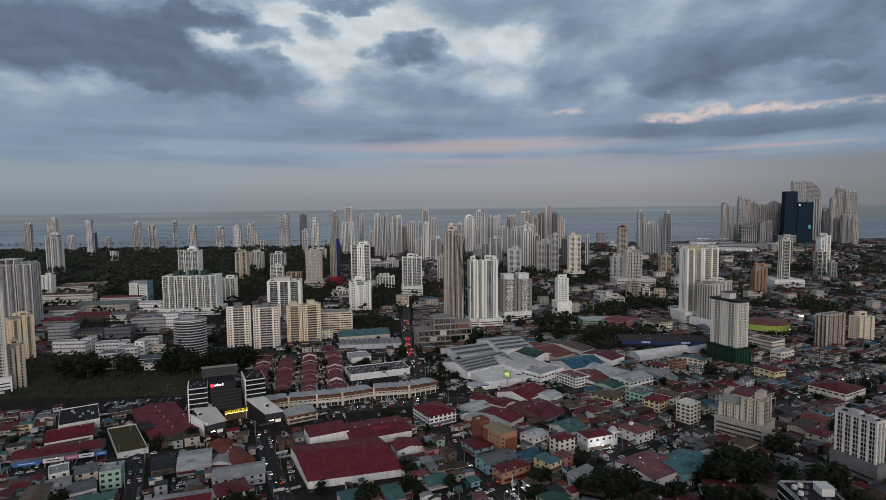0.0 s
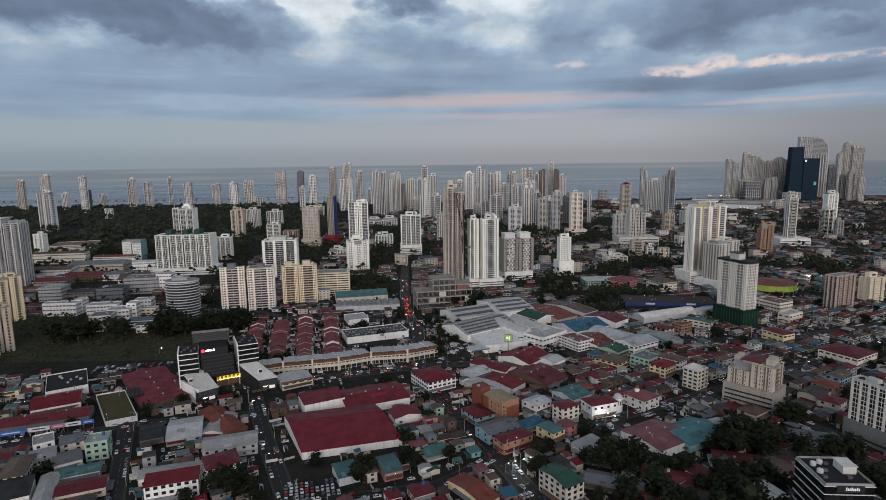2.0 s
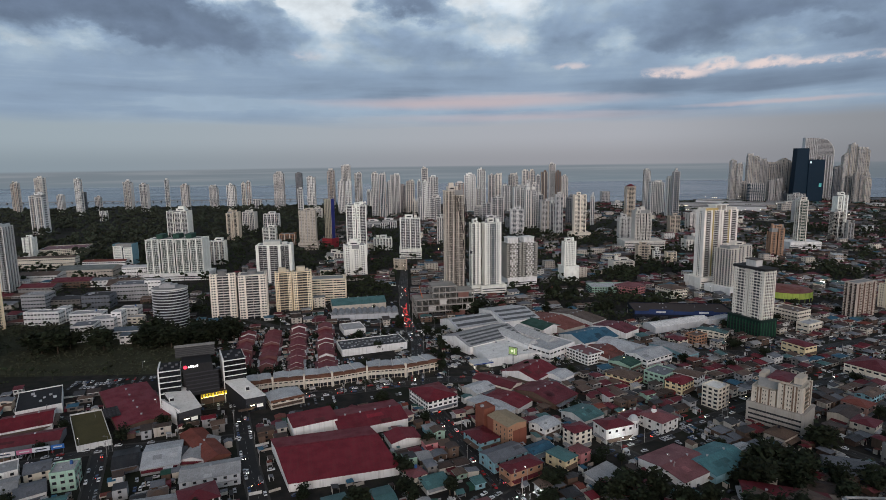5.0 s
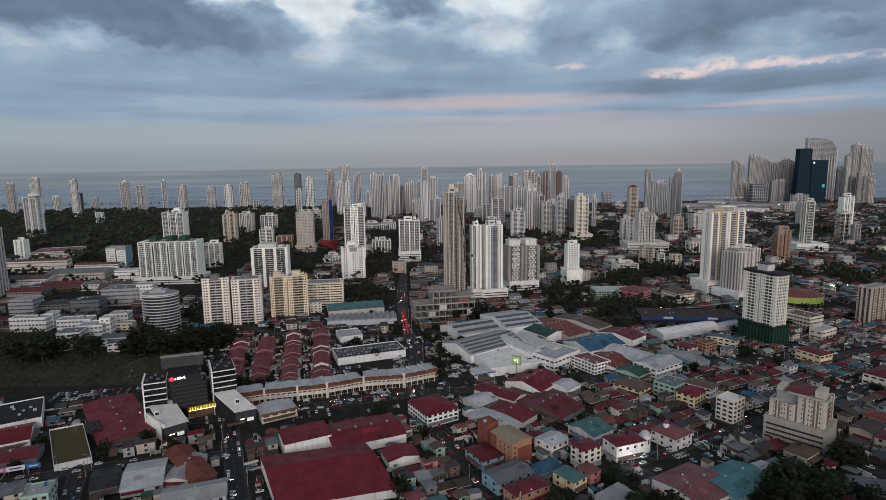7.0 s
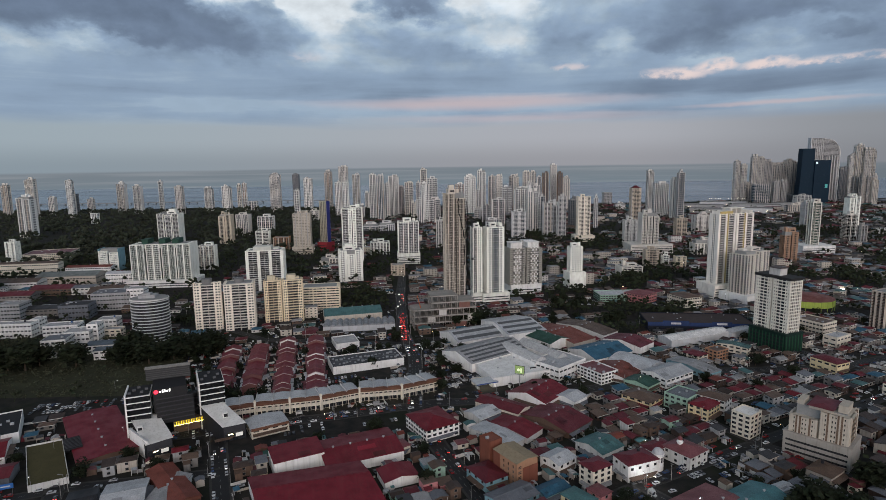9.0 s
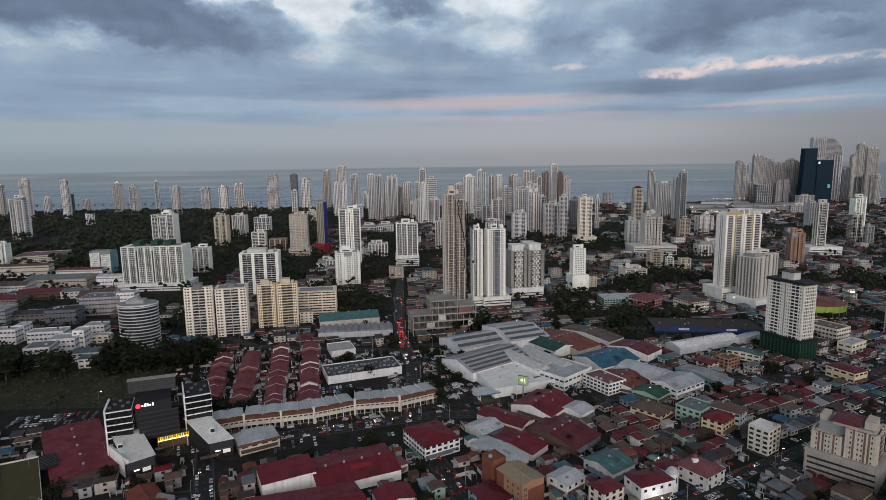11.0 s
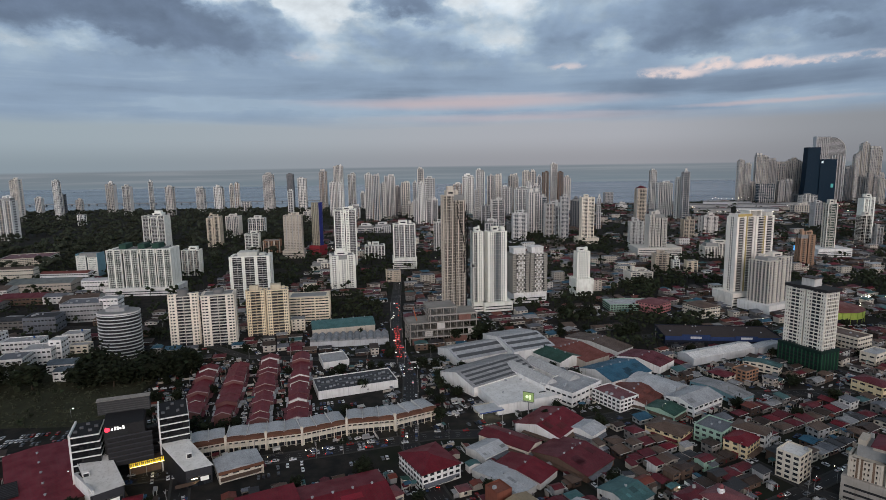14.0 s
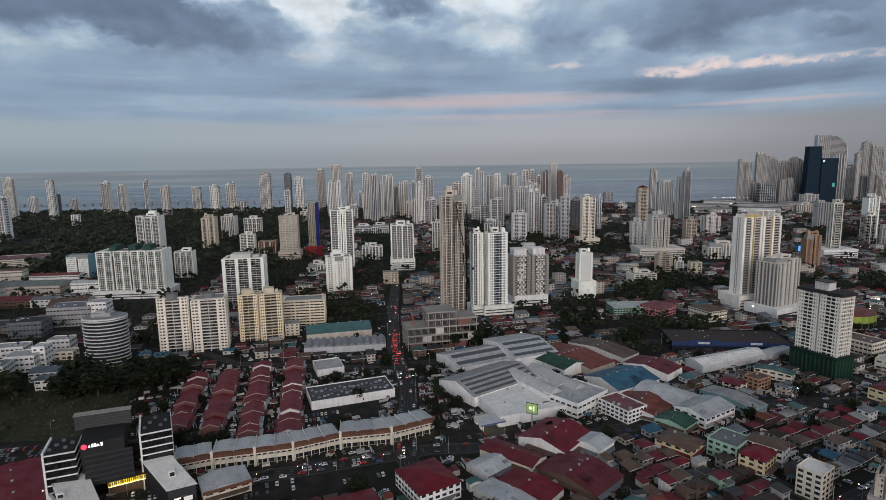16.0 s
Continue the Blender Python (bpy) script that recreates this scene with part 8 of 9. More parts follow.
for x, y, w, c in ((-276, 362.8, 15, (0.03, 0.14, 0.42)), (-262, 368.2, 12, (0.62, 0.60, 0.60)), (-252, 372.0, 8, (0.45, 0.15, 0.24)), (-244, 375.0, 9, (0.60, 0.62, 0.64)), (-236, 378.0, 7, (0.03, 0.14, 0.42))):
    ob = thing("shop_sign", x, y, 0, 20.8, "wide shop sign board on posts before the shop row", "sign", "shop signs")
    part("board", Geo().box(-w / 2, w / 2, -0.15, 0.15, 3.6, 6.4), plain("sign_board", c, 0.4, 0.0, 1.0, 0.1), ob)
    part("writing_bar", Geo().box(-w * 0.32, w * 0.32, -0.2, -0.15, 4.7, 5.4), plain("sign_ink", (0.05, 0.06, 0.09) if c[0] > 0.55 else (0.7, 0.7, 0.7), 0.5), ob)
    for s in (-1, 1):
        part("post", Geo().rod((s * w * 0.4, 0.1, -0.2), (s * w * 0.4, 0.1, 3.7), 0.1), POLE, ob)

OLD_TREES = ((160, 336), (169, 344), (180, 352), (190, 357), (195, 351), (197, 343), (183, 337), (169, 335), (83, 324), (88, 319), (97, 324), (231, 372), (141, 287), (150, 294), (94, 285), (227, 292), (225, 281))
for x, y in OLD_TREES:
    take(x, y, 7, 7, 0, 0)
# open parking and forecourts stay clear
for x, y, w, dd, r in ((-72, 452, 150, 26, 17), (-158, 446, 30, 30, 24), (-268, 492, 80, 26, 8), (-75, 545, 60, 30, 14), (28, 508, 40, 26, 22), (140, 388, 40, 24, 27), (-69.6, 304.4, 34, 18, 15), (-53.1, 328.8, 64, 7, 15)):
    take(x, y, w, dd, r, 0)

# ---- round arena with a lime green rim ----
ob = thing("arena", 432, 750, 0, 0, "round arena with a lime green wall and red brown roof", "arena")
part("wall", Geo().drum(0, 0, 30, -0.5, 12, 36), paint((0.40, 0.50, 0.10)), ob)
part("dark_base", Geo().drum(0, 0, 30.3, -0.5, 4.5, 36), plain("opening_shade", (0.03, 0.03, 0.032), 0.8), ob)
part("roof", Geo().drum(0, 0, 30.5, 12, 15, 36, 4.0), sheet(RUST), ob)
for k in range(24):
    a = k * 6.28319 / 24
    part("rib", Geo().rod((math.cos(a) * 30.4, math.sin(a) * 30.4, 0), (math.cos(a) * 30.4, math.sin(a) * 30.4, 12), 0.3), paint((0.30, 0.40, 0.08)), ob)
take(432, 750, 62, 62, 0)

beams = Geo()
r = random.Random(4)
for i in range(46):                     # headlights queueing on the far avenue
    u = r.random()
    x, y = 440 + u * 105 + r.uniform(-6, 6), 722 + u * 126
    beams.box(x - 0.7, x + 0.7, y - 0.3, y, 0.5, 1.0)
tagged(new("distant_headlights", beams.mesh("distant_headlights", lamp((1.0, 0.86, 0.62), 14.0))), "row of headlights on a far avenue", "lights", kind="stuff")


tails, r = Geo(), random.Random(14)
for i in range(30):                     # brake lights queueing up the avenue
    u = (i // 2) / 15
    x, y = -36.8 - 9.2 * u + (-1.4 if i % 2 else 1.6) + r.uniform(-0.3, 0.3), 641 + u * 96
    for k in (-0.62, 0.62):
        tails.box(x + k - 0.2, x + k + 0.2, y - 0.2, y, 0.75, 1.0)
tagged(new("brake_lights", tails.mesh("brake_lights", lamp((1.0, 0.06, 0.05), 3.5))), "red brake lights queueing along the avenue", "lights", kind="stuff")


# ---- residential quarters ----
ROOFS = [MAROON, MAROON, MAROON, RUST, UMBER, UMBER, BROWN, BROWN, BROWN, SLATE, SLATE, SOOT, SOOT, UMBER, RED, GREY, TEAL, BLUE, GREEN, SALMON]
WALLS = [OFF, CREAM, BEIGE, BEIGE, TAN, TAN, GREY, GREY, DIM, DIM, DIM, MINT, CYAN, PINK, YELLOW, BROWN, BROWN]
TONE = {RED: "dark red", MAROON: "maroon", RUST: "rust red", SALMON: "faded salmon", BROWN: "brown", UMBER: "dark brown", SOOT: "black grey", SLATE: "slate grey", GREY: "grey", PALE: "pale grey", TEAL: "teal", BLUE: "blue", GREEN: "dark green"}
HUE = {UMBER: "dark brown", OFF: "off-white", CREAM: "cream", WHITE: "white", BEIGE: "beige", MINT: "pale green", CYAN: "light blue", PINK: "pink", YELLOW: "yellow", TAN: "tan", GREY: "grey", DIM: "grey brown", ORANGE: "orange", BROWN: "brown"}
FAR = {}


def wooded(x, y):
    """Patches of old trees between the streets, denser to the west and far off."""
    n = noise.noise(Vector((x / 95.0, y / 120.0, 3.7))) + 0.5 * noise.noise(Vector((x / 40.0, y / 45.0, 9.1)))
    west = 0.16 if (x < 20 and y > 960) else 0.0
    return n > 0.22 - west - (0.10 if y > 900 else 0.0) + (0.12 if x > -60 and y < 1150 or x > -260 and y < 1000 else 0.0)


def in_park(x, y):
    """Woods and open fields, which stay free of houses."""
    return (y > 470 and x < -225 - 0.05 * (y - 470) and y < 655 and x > -620) or (1080 < y < 2350 and x < -260 - (y - 1080) * 0.10 and x > -2400) or (y > 640 and wooded(x, y))


def small_house(x, y, w, d, rot, rng):
    dusky = x > 60 and y < 600 and rng.random() < (0.93 if x > 130 else 0.8)
    wall, roof = rng.choice([DIM, BROWN, BROWN, UMBER, UMBER, TAN, GREY] if dusky else WALLS), rng.choice((UMBER, SOOT, MAROON, UMBER, SOOT, SOOT, SLATE) if dusky and x > 130 else ROOFS[:13] if dusky else ROOFS)
    st = rng.choice((1, 1, 1, 2, 2)) if x < 40 or y > 400 else rng.choice((1, 1, 1, 2))
    h = 2.9 * st + rng.uniform(0.1, 0.7)
    kind = rng.choice(("gable", "hip", "hip", "cross", "shed", "flat" if st > 1 else "hip"))
    ob = thing("house", x, y, 0, rot, HUE[wall] + (" bungalow" if st == 1 else " %s-storey house" % ("two", "three")[st - 2]) + " with a " + TONE[roof] + " roof", "house", "houses of the quarter")
    rise = min(w, d) * rng.uniform(0.13, 0.2)
    gg = Geo().box(-w / 2, w / 2, -d / 2, d / 2, -0.5, h)
    gables(gg, kind, w, d, h, rise)
    if kind != "flat":
        gg.box(-w / 2 - 0.62, w / 2 + 0.62, -d / 2 - 0.68, -d / 2 - 0.60, h - 0.30, h - 0.02)
        gg.box(-w / 2 - 0.68, -w / 2 - 0.60, -d / 2 - 0.6, d / 2 + 0.6, h - 0.30, h - 0.02)
        gg.box(w / 2 + 0.60, w / 2 + 0.68, -d / 2 - 0.6, d / 2 + 0.6, h - 0.30, h - 0.02)
    part("wall", gg, paint(wall), ob)
    part("roof", roof_geo(kind, w, d, h, rise, 0.6), sheet(roof), ob)
    if rng.random() < 0.45 and w > 7:       # a lower wing in front under its own roof
        ww, dd, hh = w * rng.uniform(0.4, 0.6), d * rng.uniform(0.3, 0.5), h * rng.uniform(0.55, 0.8)
        ox = rng.choice((-1, 1)) * (w - ww) / 2
        wing = part("wing", Geo().box(ox - ww / 2, ox + ww / 2, -d / 2 - dd, -d / 2, -0.4, hh), paint(wall), ob)
        rg = roof_geo("shed", ww, dd, hh, 0.7, 0.35, 0.14)
        rg.v = [(p + ox, q - d / 2 - dd / 2, t) for p, q, t in rg.v]
        part("wing_roof", rg, sheet(rng.choice(ROOFS[:13])), wing)
    elif rng.random() < 0.6:                # lean-to at the yard side
        a = rng.choice((-1, 1))
        x0, x1 = sorted((a * w / 2, a * (w / 2 + rng.uniform(2.0, 3.5))))
        part("lean_to", Geo().slab([(x0, -d * 0.4, 2.7), (x1, -d * 0.4, 2.7), (x1, d * 0.3, 2.9), (x0, d * 0.3, 2.9)], 0.12).box(x0 + 0.05, x1 - 0.05, -d * 0.38, -d * 0.36, -0.2, 2.6), sheet(rng.choice(ROOFS)), ob)
    face_windows(ob, w, d, h, st, left=False, right=False, gap=4.6)


def far_house(x, y, w, d, rot, rng):
    tall = rng.random() < 0.04 and (y > 860 or 700 < y and x < -120)            # white walk-ups and small offices among the dark low houses
    wall = rng.choice((OFF, CREAM, BEIGE, TAN)) if tall else rng.choice((OFF, BEIGE, TAN, GREY, DIM, DIM, DIM, DIM, BROWN, BROWN, UMBER, UMBER))
    roof = rng.choice((PALE, GREY, SLATE, MAROON) if tall else ROOFS[:18])
    h = rng.choice((9.5, 9.5, 12.5, 15.5)) if tall else rng.choice((3.2, 3.2, 3.4, 6.2))
    if tall:
        w, d = w * 1.5, d * 1.15
    c, s = math.cos(radians(rot)), math.sin(radians(rot))

    def turned(geo, store, mat):
        tgt = FAR.setdefault(store, (Geo(), mat))[0]
        tgt.poly([(x + a * c - b * s, y + a * s + b * c, z) for a, b, z in geo.v], geo.f)
    turned(Geo().box(-w / 2, w / 2, -d / 2, d / 2, -0.5, h), ("wall", wall), paint(wall))
    kind = "flat" if h > 9 else rng.choice(("gable", "hip", "hip", "cross", "shed"))
    turned(roof_geo(kind, w, d, h, min(w, d) * rng.uniform(0.12, 0.2), 0.5), ("roof", roof), sheet(roof))
    if y < 1000 and not tall:
        turned(Geo().box(-w / 2 - 0.5, w / 2 + 0.5, -d / 2 - 0.58, -d / 2 - 0.50, h - 0.32, h), ("eave", OFF), paint(OFF))
    gl = Geo()
    for k in range(int(h / 3)):
        z = k * 3.1 + 1.1
        n = max(2, int(w / 4)) if y < 900 or tall else 1
        half = 0.95 if n > 1 else w * 0.34
        for i in range(n):
            xx = -w / 2 + w * (i + 0.5) / n
            gl.box(xx - half, xx + half, -d / 2 - 0.06, -d / 2 + 0.05, z, z + 1.3)
        sx = -1 if x > 0 else 1
        for i in range(max(2, int(d / 4)) if tall or y < 700 else 0):
            n2 = max(2, int(d / 4))
            yy = -d / 2 + d * (i + 0.5) / n2
            gl.box(sx * w / 2 - 0.06, sx * w / 2 + 0.06, yy - 0.9, yy + 0.9, z, z + 1.3)
    turned(gl, ("pane",), GLASS)


def quarter(x0, x1, y0, y1, rot, seed, lot=(12.5, 13.5), street=7, far=False, fill=0.93):
    """Streets of houses on a turned grid."""
    rng = random.Random(seed)
    c, s = math.cos(radians(rot)), math.sin(radians(rot))
    cx, cy = (x0 + x1) / 2, (y0 + y1) / 2
    R = math.hypot(x1 - x0, y1 - y0) / 2
    v = -R
    row = 0
    while v < R:
        u = -R + rng.uniform(0, 8)
        col = 0
        while u < R:
            w = lot[0] * rng.uniform(0.78, 1.3)
            x, y = cx + (u + w / 2) * c - v * s, cy + (u + w / 2) * s + v * c
            if x0 < x < x1 and y0 < y < y1 and rng.random() < (0.85 if x > 85 and y < 350 else fill) and not in_park(x, y):
                d = lot[1] * rng.uniform(0.72, 0.98)
                hw = w - rng.uniform(1.0, 2.6)
                jit = rng.uniform(-1, 1)
                if not take(x, y, hw, d, rot, -0.6, True):
                    take(x, y, hw, d, rot, 0.0)
                    (far_house if far or y > 455 or x < -330 or x > 300 else small_house)(x, y + jit * 0.4, hw, d - 1.0, rot + rng.uniform(-2, 2), rng)
            u += w
            col += 1
            if col % 8 == 7:
                u += street
        row += 1
        v += lot[1] + (street if row % 2 == 0 else 1.0)


def outbuildings(x0, x1, y0, y1, rot, n, seed):
    """Sheds, carports and annexes crowded into the yards."""
    r = random.Random(seed)
    done = 0
    for i in range(n * 40):
        if done >= n:
            break
        x, y = r.uniform(x0, x1), r.uniform(y0, y1)
        w, d = r.uniform(3.5, 7.5), r.uniform(3.5, 7.0)
        if in_park(x, y) or take(x, y, w, d, rot, -0.3, True):
            continue
        take(x, y, w, d, rot, 0.2)
        h = r.uniform(2.6, 4.6)
        roof, wall = r.choice(ROOFS), r.choice(WALLS[:6] + [GREY, BROWN, BROWN])
        kind = r.choice(("shed", "gable", "shed", "cross"))
        ob = thing("outbuilding", x, y, 0, rot + r.choice((0, 90)) * (w < 7) + r.uniform(-3, 3), "small yard building with a " + TONE[roof] + " sheet roof", "shed", "yard buildings")
        gg = Geo().box(-w / 2, w / 2, -d / 2, d / 2, -0.4, h)
        gables(gg, kind, w, d, h, 0.9)
        part("wall", gg, paint(wall), ob)
        part("roof", roof_geo(kind, w, d, h, 0.9, 0.4, 0.12), sheet(roof), ob)
        done += 1


quarter(-430, 40, 255, 470, 23, 1, (9.4, 9.2), 4)
quarter(30, 520, 255, 470, 27, 2, (9.4, 9.2), 4)
quarter(30, 560, 470, 700, 26, 3, (10, 10), 5)

quarter(-330, 40, 640, 1000, 12, 4, (12, 12), 8)
quarter(60, 620, 700, 1000, 14, 5, (12, 12), 8)
quarter(-900, -330, 640, 1000, 8, 6, (16, 15), 9)
quarter(520, 900, 480, 1000, 20, 7, (12, 12), 8)
quarter(-1000, 1080, 1000, 1500, 9, 8, (15, 14), 9, True, 0.8)
quarter(-300, 1600, 1500, 2000, 6, 9, (22, 20), 12, True, 0.75)
quarter(-200, 2000, 2000, 2450, 3, 10, (30, 26), 16, True, 0.8)
for key, (geo, mat) in FAR.items():
    tagged(new("distant_houses", geo.mesh("distant_houses", mat)), "distant low houses of the city", "houses", kind="stuff")


# ---- trees, singly near by, and woods farther off ----
rng = random.Random(77)
count = 0
for i in range(4000):
    x, y = rng.uniform(-330, 520), rng.uniform(262, 760)
    if count >= 150:
        break
    if in_park(x, y) or take(x, y, 3, 3, 0, 0, True):
        continue
    tree(x, y, rng.uniform(0.6, 1.15), rng.randrange(8))
    take(x, y, 5, 5, 0, 0)
    count += 1
more = 0
for i in range(1500):
    x, y = rng.uniform(85, 330), rng.uniform(250, 328)
    if more < 40 and not take(x, y, 2.0, 2.0, 0, 0, True):
        tree(x, y, rng.uniform(1.1, 1.75), rng.randrange(8), "large dark green spreading tree")
        more += 1
def clearing(x, y):
    """Gaps in the belt of trees, where the clinic shows between them."""
    q = x / (y - 30.0)
    return 560 < y < 650 and (-0.645 < q < -0.601 or -0.572 < q < -0.539)


for x, y, s in ((-400, 583, 2.0), (-379, 571, 2.2), (-363, 570, 2.5), (-359, 582, 2.0), (-343, 578, 2.2), (-325, 580, 2.5), (-308, 571, 2.0), (-286, 588, 2.2), (-278, 593, 2.5), (-262, 583, 2.0), (-256, 592, 2.2), (-245, 595, 2.5), (-238, 601, 2.0), (-226, 591, 2.2), (-219, 599, 2.5), (-210, 607, 2.0), (-391, 599, 2.2), (-293, 607, 2.5), (-242, 622, 2.0), (-73.6, 327.6, 0.8), (-43.9, 313.3, 1.3), (-40.9, 318.3, 1.1), (-23.9, 352.8, 1.2), (-20.9, 348.8, 1.0), (-103.8, 296.3, 1.7), (-109.8, 299.3, 1.5), (-117, 300, 1.5), (-110, 297, 1.3), (-44, 310, 1.2), (-20, 330, 1.1), (58, 333, 1.1), (64, 338, 0.95), (54, 325, 0.9), (190, 330, 1.6), (200, 338, 1.5), (210, 330, 1.4), (205, 348, 1.3), (150, 300, 1.5), (138, 292, 1.4),
                (22, 690, 1.9), (30, 700, 2.0), (38, 692, 1.8), (45, 705, 1.7), (15, 682, 1.5), (160, 760, 1.7), (170, 770, 1.6), (150, 775, 1.6), (140, 765, 1.5), (185, 690, 1.6), (195, 700, 1.5), (-60, 566, 1.0)):
    if not clearing(x, y):
        tree(x, y, s, int(x + y) % 8, "large dark green spreading tree")
for k, (x, y) in enumerate(OLD_TREES):
    tree(x, y, 1.25 + 0.15 * (k % 4), k, "large dark green spreading tree")
for i in range(34):        # tree masses round the field
    cx, cy, rx, ry = ((-290, 604, 30, 16), (-250, 604, 26, 20), (-222, 620, 18, 18), (-357, 600, 26, 20), (-325, 600, 16, 14))[i % 5]
    x, y = cx + rng.uniform(-1, 1) * rx, cy + rng.uniform(-1, 1) * ry
    if not take(x, y, 3, 3, 0, 0, True) and not clearing(x, y):
        tree(x, y, rng.uniform(1.4, 2.1), rng.randrange(8), "large dark green tree beside an open field")
outbuildings(-330, 330, 262, 470, 24, 110, 21)


def clutter(x0, x1, y0, y1, n, seed):
    """Lean-tos, tarpaulins, yard walls and tanks that crowd every gap between the houses."""
    r = random.Random(seed)
    roofs = {c: Geo() for c in (MAROON, UMBER, SOOT, SLATE, GREY, PALE, OFF, RUST, TEAL, BLUE)}
    walls = {c: Geo() for c in (OFF, TAN, GREY)}
    keys, wkeys = list(roofs), list(walls)
    for i in range(n):
        x, y = r.uniform(x0, x1), r.uniform(y0, y1)
        w, d = r.uniform(2.0, 5.5), r.uniform(1.6, 4.0)
        if in_park(x, y) or abs(x) > 0.9 * y or take(x, y, 0.6, 0.6, 0, 0.0, True):
            continue
        a = radians(r.choice((23, 27, 113, 117)) + r.uniform(-5, 5))
        c, s = math.cos(a), math.sin(a)

        def at(u, v, z):
            return (x + u * c - v * s, y + u * s + v * c, z)
        if i % 3:
            h, k = r.uniform(2.2, 3.4), r.uniform(0.2, 0.7)
            q = roofs[r.choice(keys)]
            q.slab([at(-w / 2, -d / 2, h), at(w / 2, -d / 2, h), at(w / 2, d / 2, h + k), at(-w / 2, d / 2, h + k)], 0.1)
            g = walls[r.choice(wkeys)]
            for u, v in ((-1, -1), (1, -1), (1, 1), (-1, 1)):
                g.rod(at(u * w * 0.46, v * d * 0.46, -0.2), at(u * w * 0.46, v * d * 0.46, h), 0.12, None, 4)
            g.poly([at(-w / 2, d * 0.4, -0.2), at(w / 2, d * 0.4, -0.2), at(w / 2, d * 0.4, h), at(-w / 2, d * 0.4, h), at(-w / 2, d * 0.45, -0.2), at(w / 2, d * 0.45, -0.2), at(w / 2, d * 0.45, h), at(-w / 2, d * 0.45, h)],
                   [(0, 1, 2, 3), (7, 6, 5, 4), (0, 4, 5, 1), (2, 6, 7, 3), (1, 5, 6, 2), (0, 3, 7, 4)])
        else:
            g, h, w = walls[r.choice(wkeys)], r.uniform(1.2, 2.2), w * 1.6
            g.poly([at(-w / 2, -0.1, -0.2), at(w / 2, -0.1, -0.2), at(w / 2, 0.1, -0.2), at(-w / 2, 0.1, -0.2), at(-w / 2, -0.1, h), at(w / 2, -0.1, h), at(w / 2, 0.1, h), at(-w / 2, 0.1, h)],
                   [(3, 2, 1, 0), (4, 5, 6, 7), (0, 1, 5, 4), (2, 3, 7, 6), (1, 2, 6, 5), (0, 4, 7, 3)])
    for c, g in roofs.items():
        tagged(new("yard_roofing", g.mesh("yard_roofing", sheet(c))), "crowded sheet lean-tos in the house yards", "lean-tos", kind="stuff")
    for c, g in walls.items():
        tagged(new("yard_walls", g.mesh("yard_walls", paint(c))), "low yard walls and shed posts between houses", "yard walls", kind="stuff")


BODIES, CABS = [Geo() for _ in CAR_PAINT], Geo()


def lay_car(x, y, rot, k):
    c, s = math.cos(radians(rot)), math.sin(radians(rot))
    for geo, tgt in ((CB, BODIES[k]), (CC, CABS)):
        tgt.poly([(x + a * c - b * s, y + a * s + b * c, z - 0.1) for a, b, z in geo.v], geo.f)


def far_cars(x0, x1, y0, y1, n, seed):
    """Cars left in lanes, yards and kerbsides, too many to count."""
    r = random.Random(seed)
    done = 0
    for i in range(n * 30):
        if done >= n:
            break
        x, y = r.uniform(x0, x1), r.uniform(y0, y1)
        if in_park(x, y) or abs(x) > 0.9 * y or take(x, y, 4.6, 4.6, 0, 0.0, True):
            continue
        rot = r.choice((23, 27, 113, 117)) + r.uniform(-4, 4)
        c, s = math.cos(radians(rot)), math.sin(radians(rot))
        for k in range(r.randrange(1, 5)):          # small ranks, side by side
            ox, oy = x - s * 2.5 * k, y + c * 2.5 * k
            if k and take(ox, oy, 3.0, 3.0, 0, 0.0, True):
                break
            lay_car(ox, oy, rot, r.choice((0, 0, 0, 1, 1, 2, 3, 3, 4, 5)))
            take(ox, oy, 2.4, 2.4, 0, 0.0)
            done += 1


far_cars(-330, 560, 258, 800, 1900, 31)
clutter(-340, 560, 255, 640, 8200, 32)
for x, y in ((168, 332), (262, 318), (96, 512), (104, 506), (70, 505), (-60, 470)):
    palm(x, y)


LEAF_SCRUB = leaves((0.068, 0.070, 0.042))
LEAF_WOODS = leaves((0.044, 0.050, 0.033))


def woods(name, spots, n, label):
    gd = Geo()
    r = random.Random(5)
    for x, y, s in spots:
        hgt = 8 * s
        base_r = 4.6 * s
        for k in range(n):
            a, q = r.uniform(0, 6.283), r.uniform(0, 1) ** 0.5
            clump(gd, (x + math.cos(a) * q * base_r, y + math.sin(a) * q * base_r, hgt * (0.62 + 0.38 * math.sqrt(1 - q * q * 0.9)) * r.uniform(0.75, 1.1)), base_r * r.uniform(0.22, 0.5), r, 0.8)
        gd.rod((x, y, -0.3), (x, y, hgt * 0.7), 0.3 * s, 0.15 * s, 5)
    tagged(new(name, gd.mesh(name, {"scrub": LEAF_SCRUB, "woods": LEAF_WOODS}.get(name, LEAF))), label, "woods", kind="stuff")


spots = []
for i in range(20000):
    y = 1080 + 1270 * rng.random()
    x = rng.uniform(-2300, -260 - (y - 1080) * 0.10)
    if len(spots) > 3000:
        break
    if x > -1000 and y < 2000 and take(x, y, 4, 4, 0, 0, True):
        continue
    spots.append((x, y, rng.uniform(1.4, 2.5)))
woods("woods", spots, 5, "dark park woods in the distance")
spots = []
for i in range(16000):
    if len(spots) > 2600:
        break
    x, y = rng.uniform(-620, -228), rng.uniform(508, 655)
    if in_park(x, y) and not take(x, y, 2, 2, 0, 0, True):
        spots.append((x, y, rng.uniform(0.18, 0.36) + (0.0 if clearing(x, y) else 0.35 * max(0.0, (y - 600) / 55))))
woods("scrub", spots, 4, "dark overgrown scrub on an open field")
spots = []
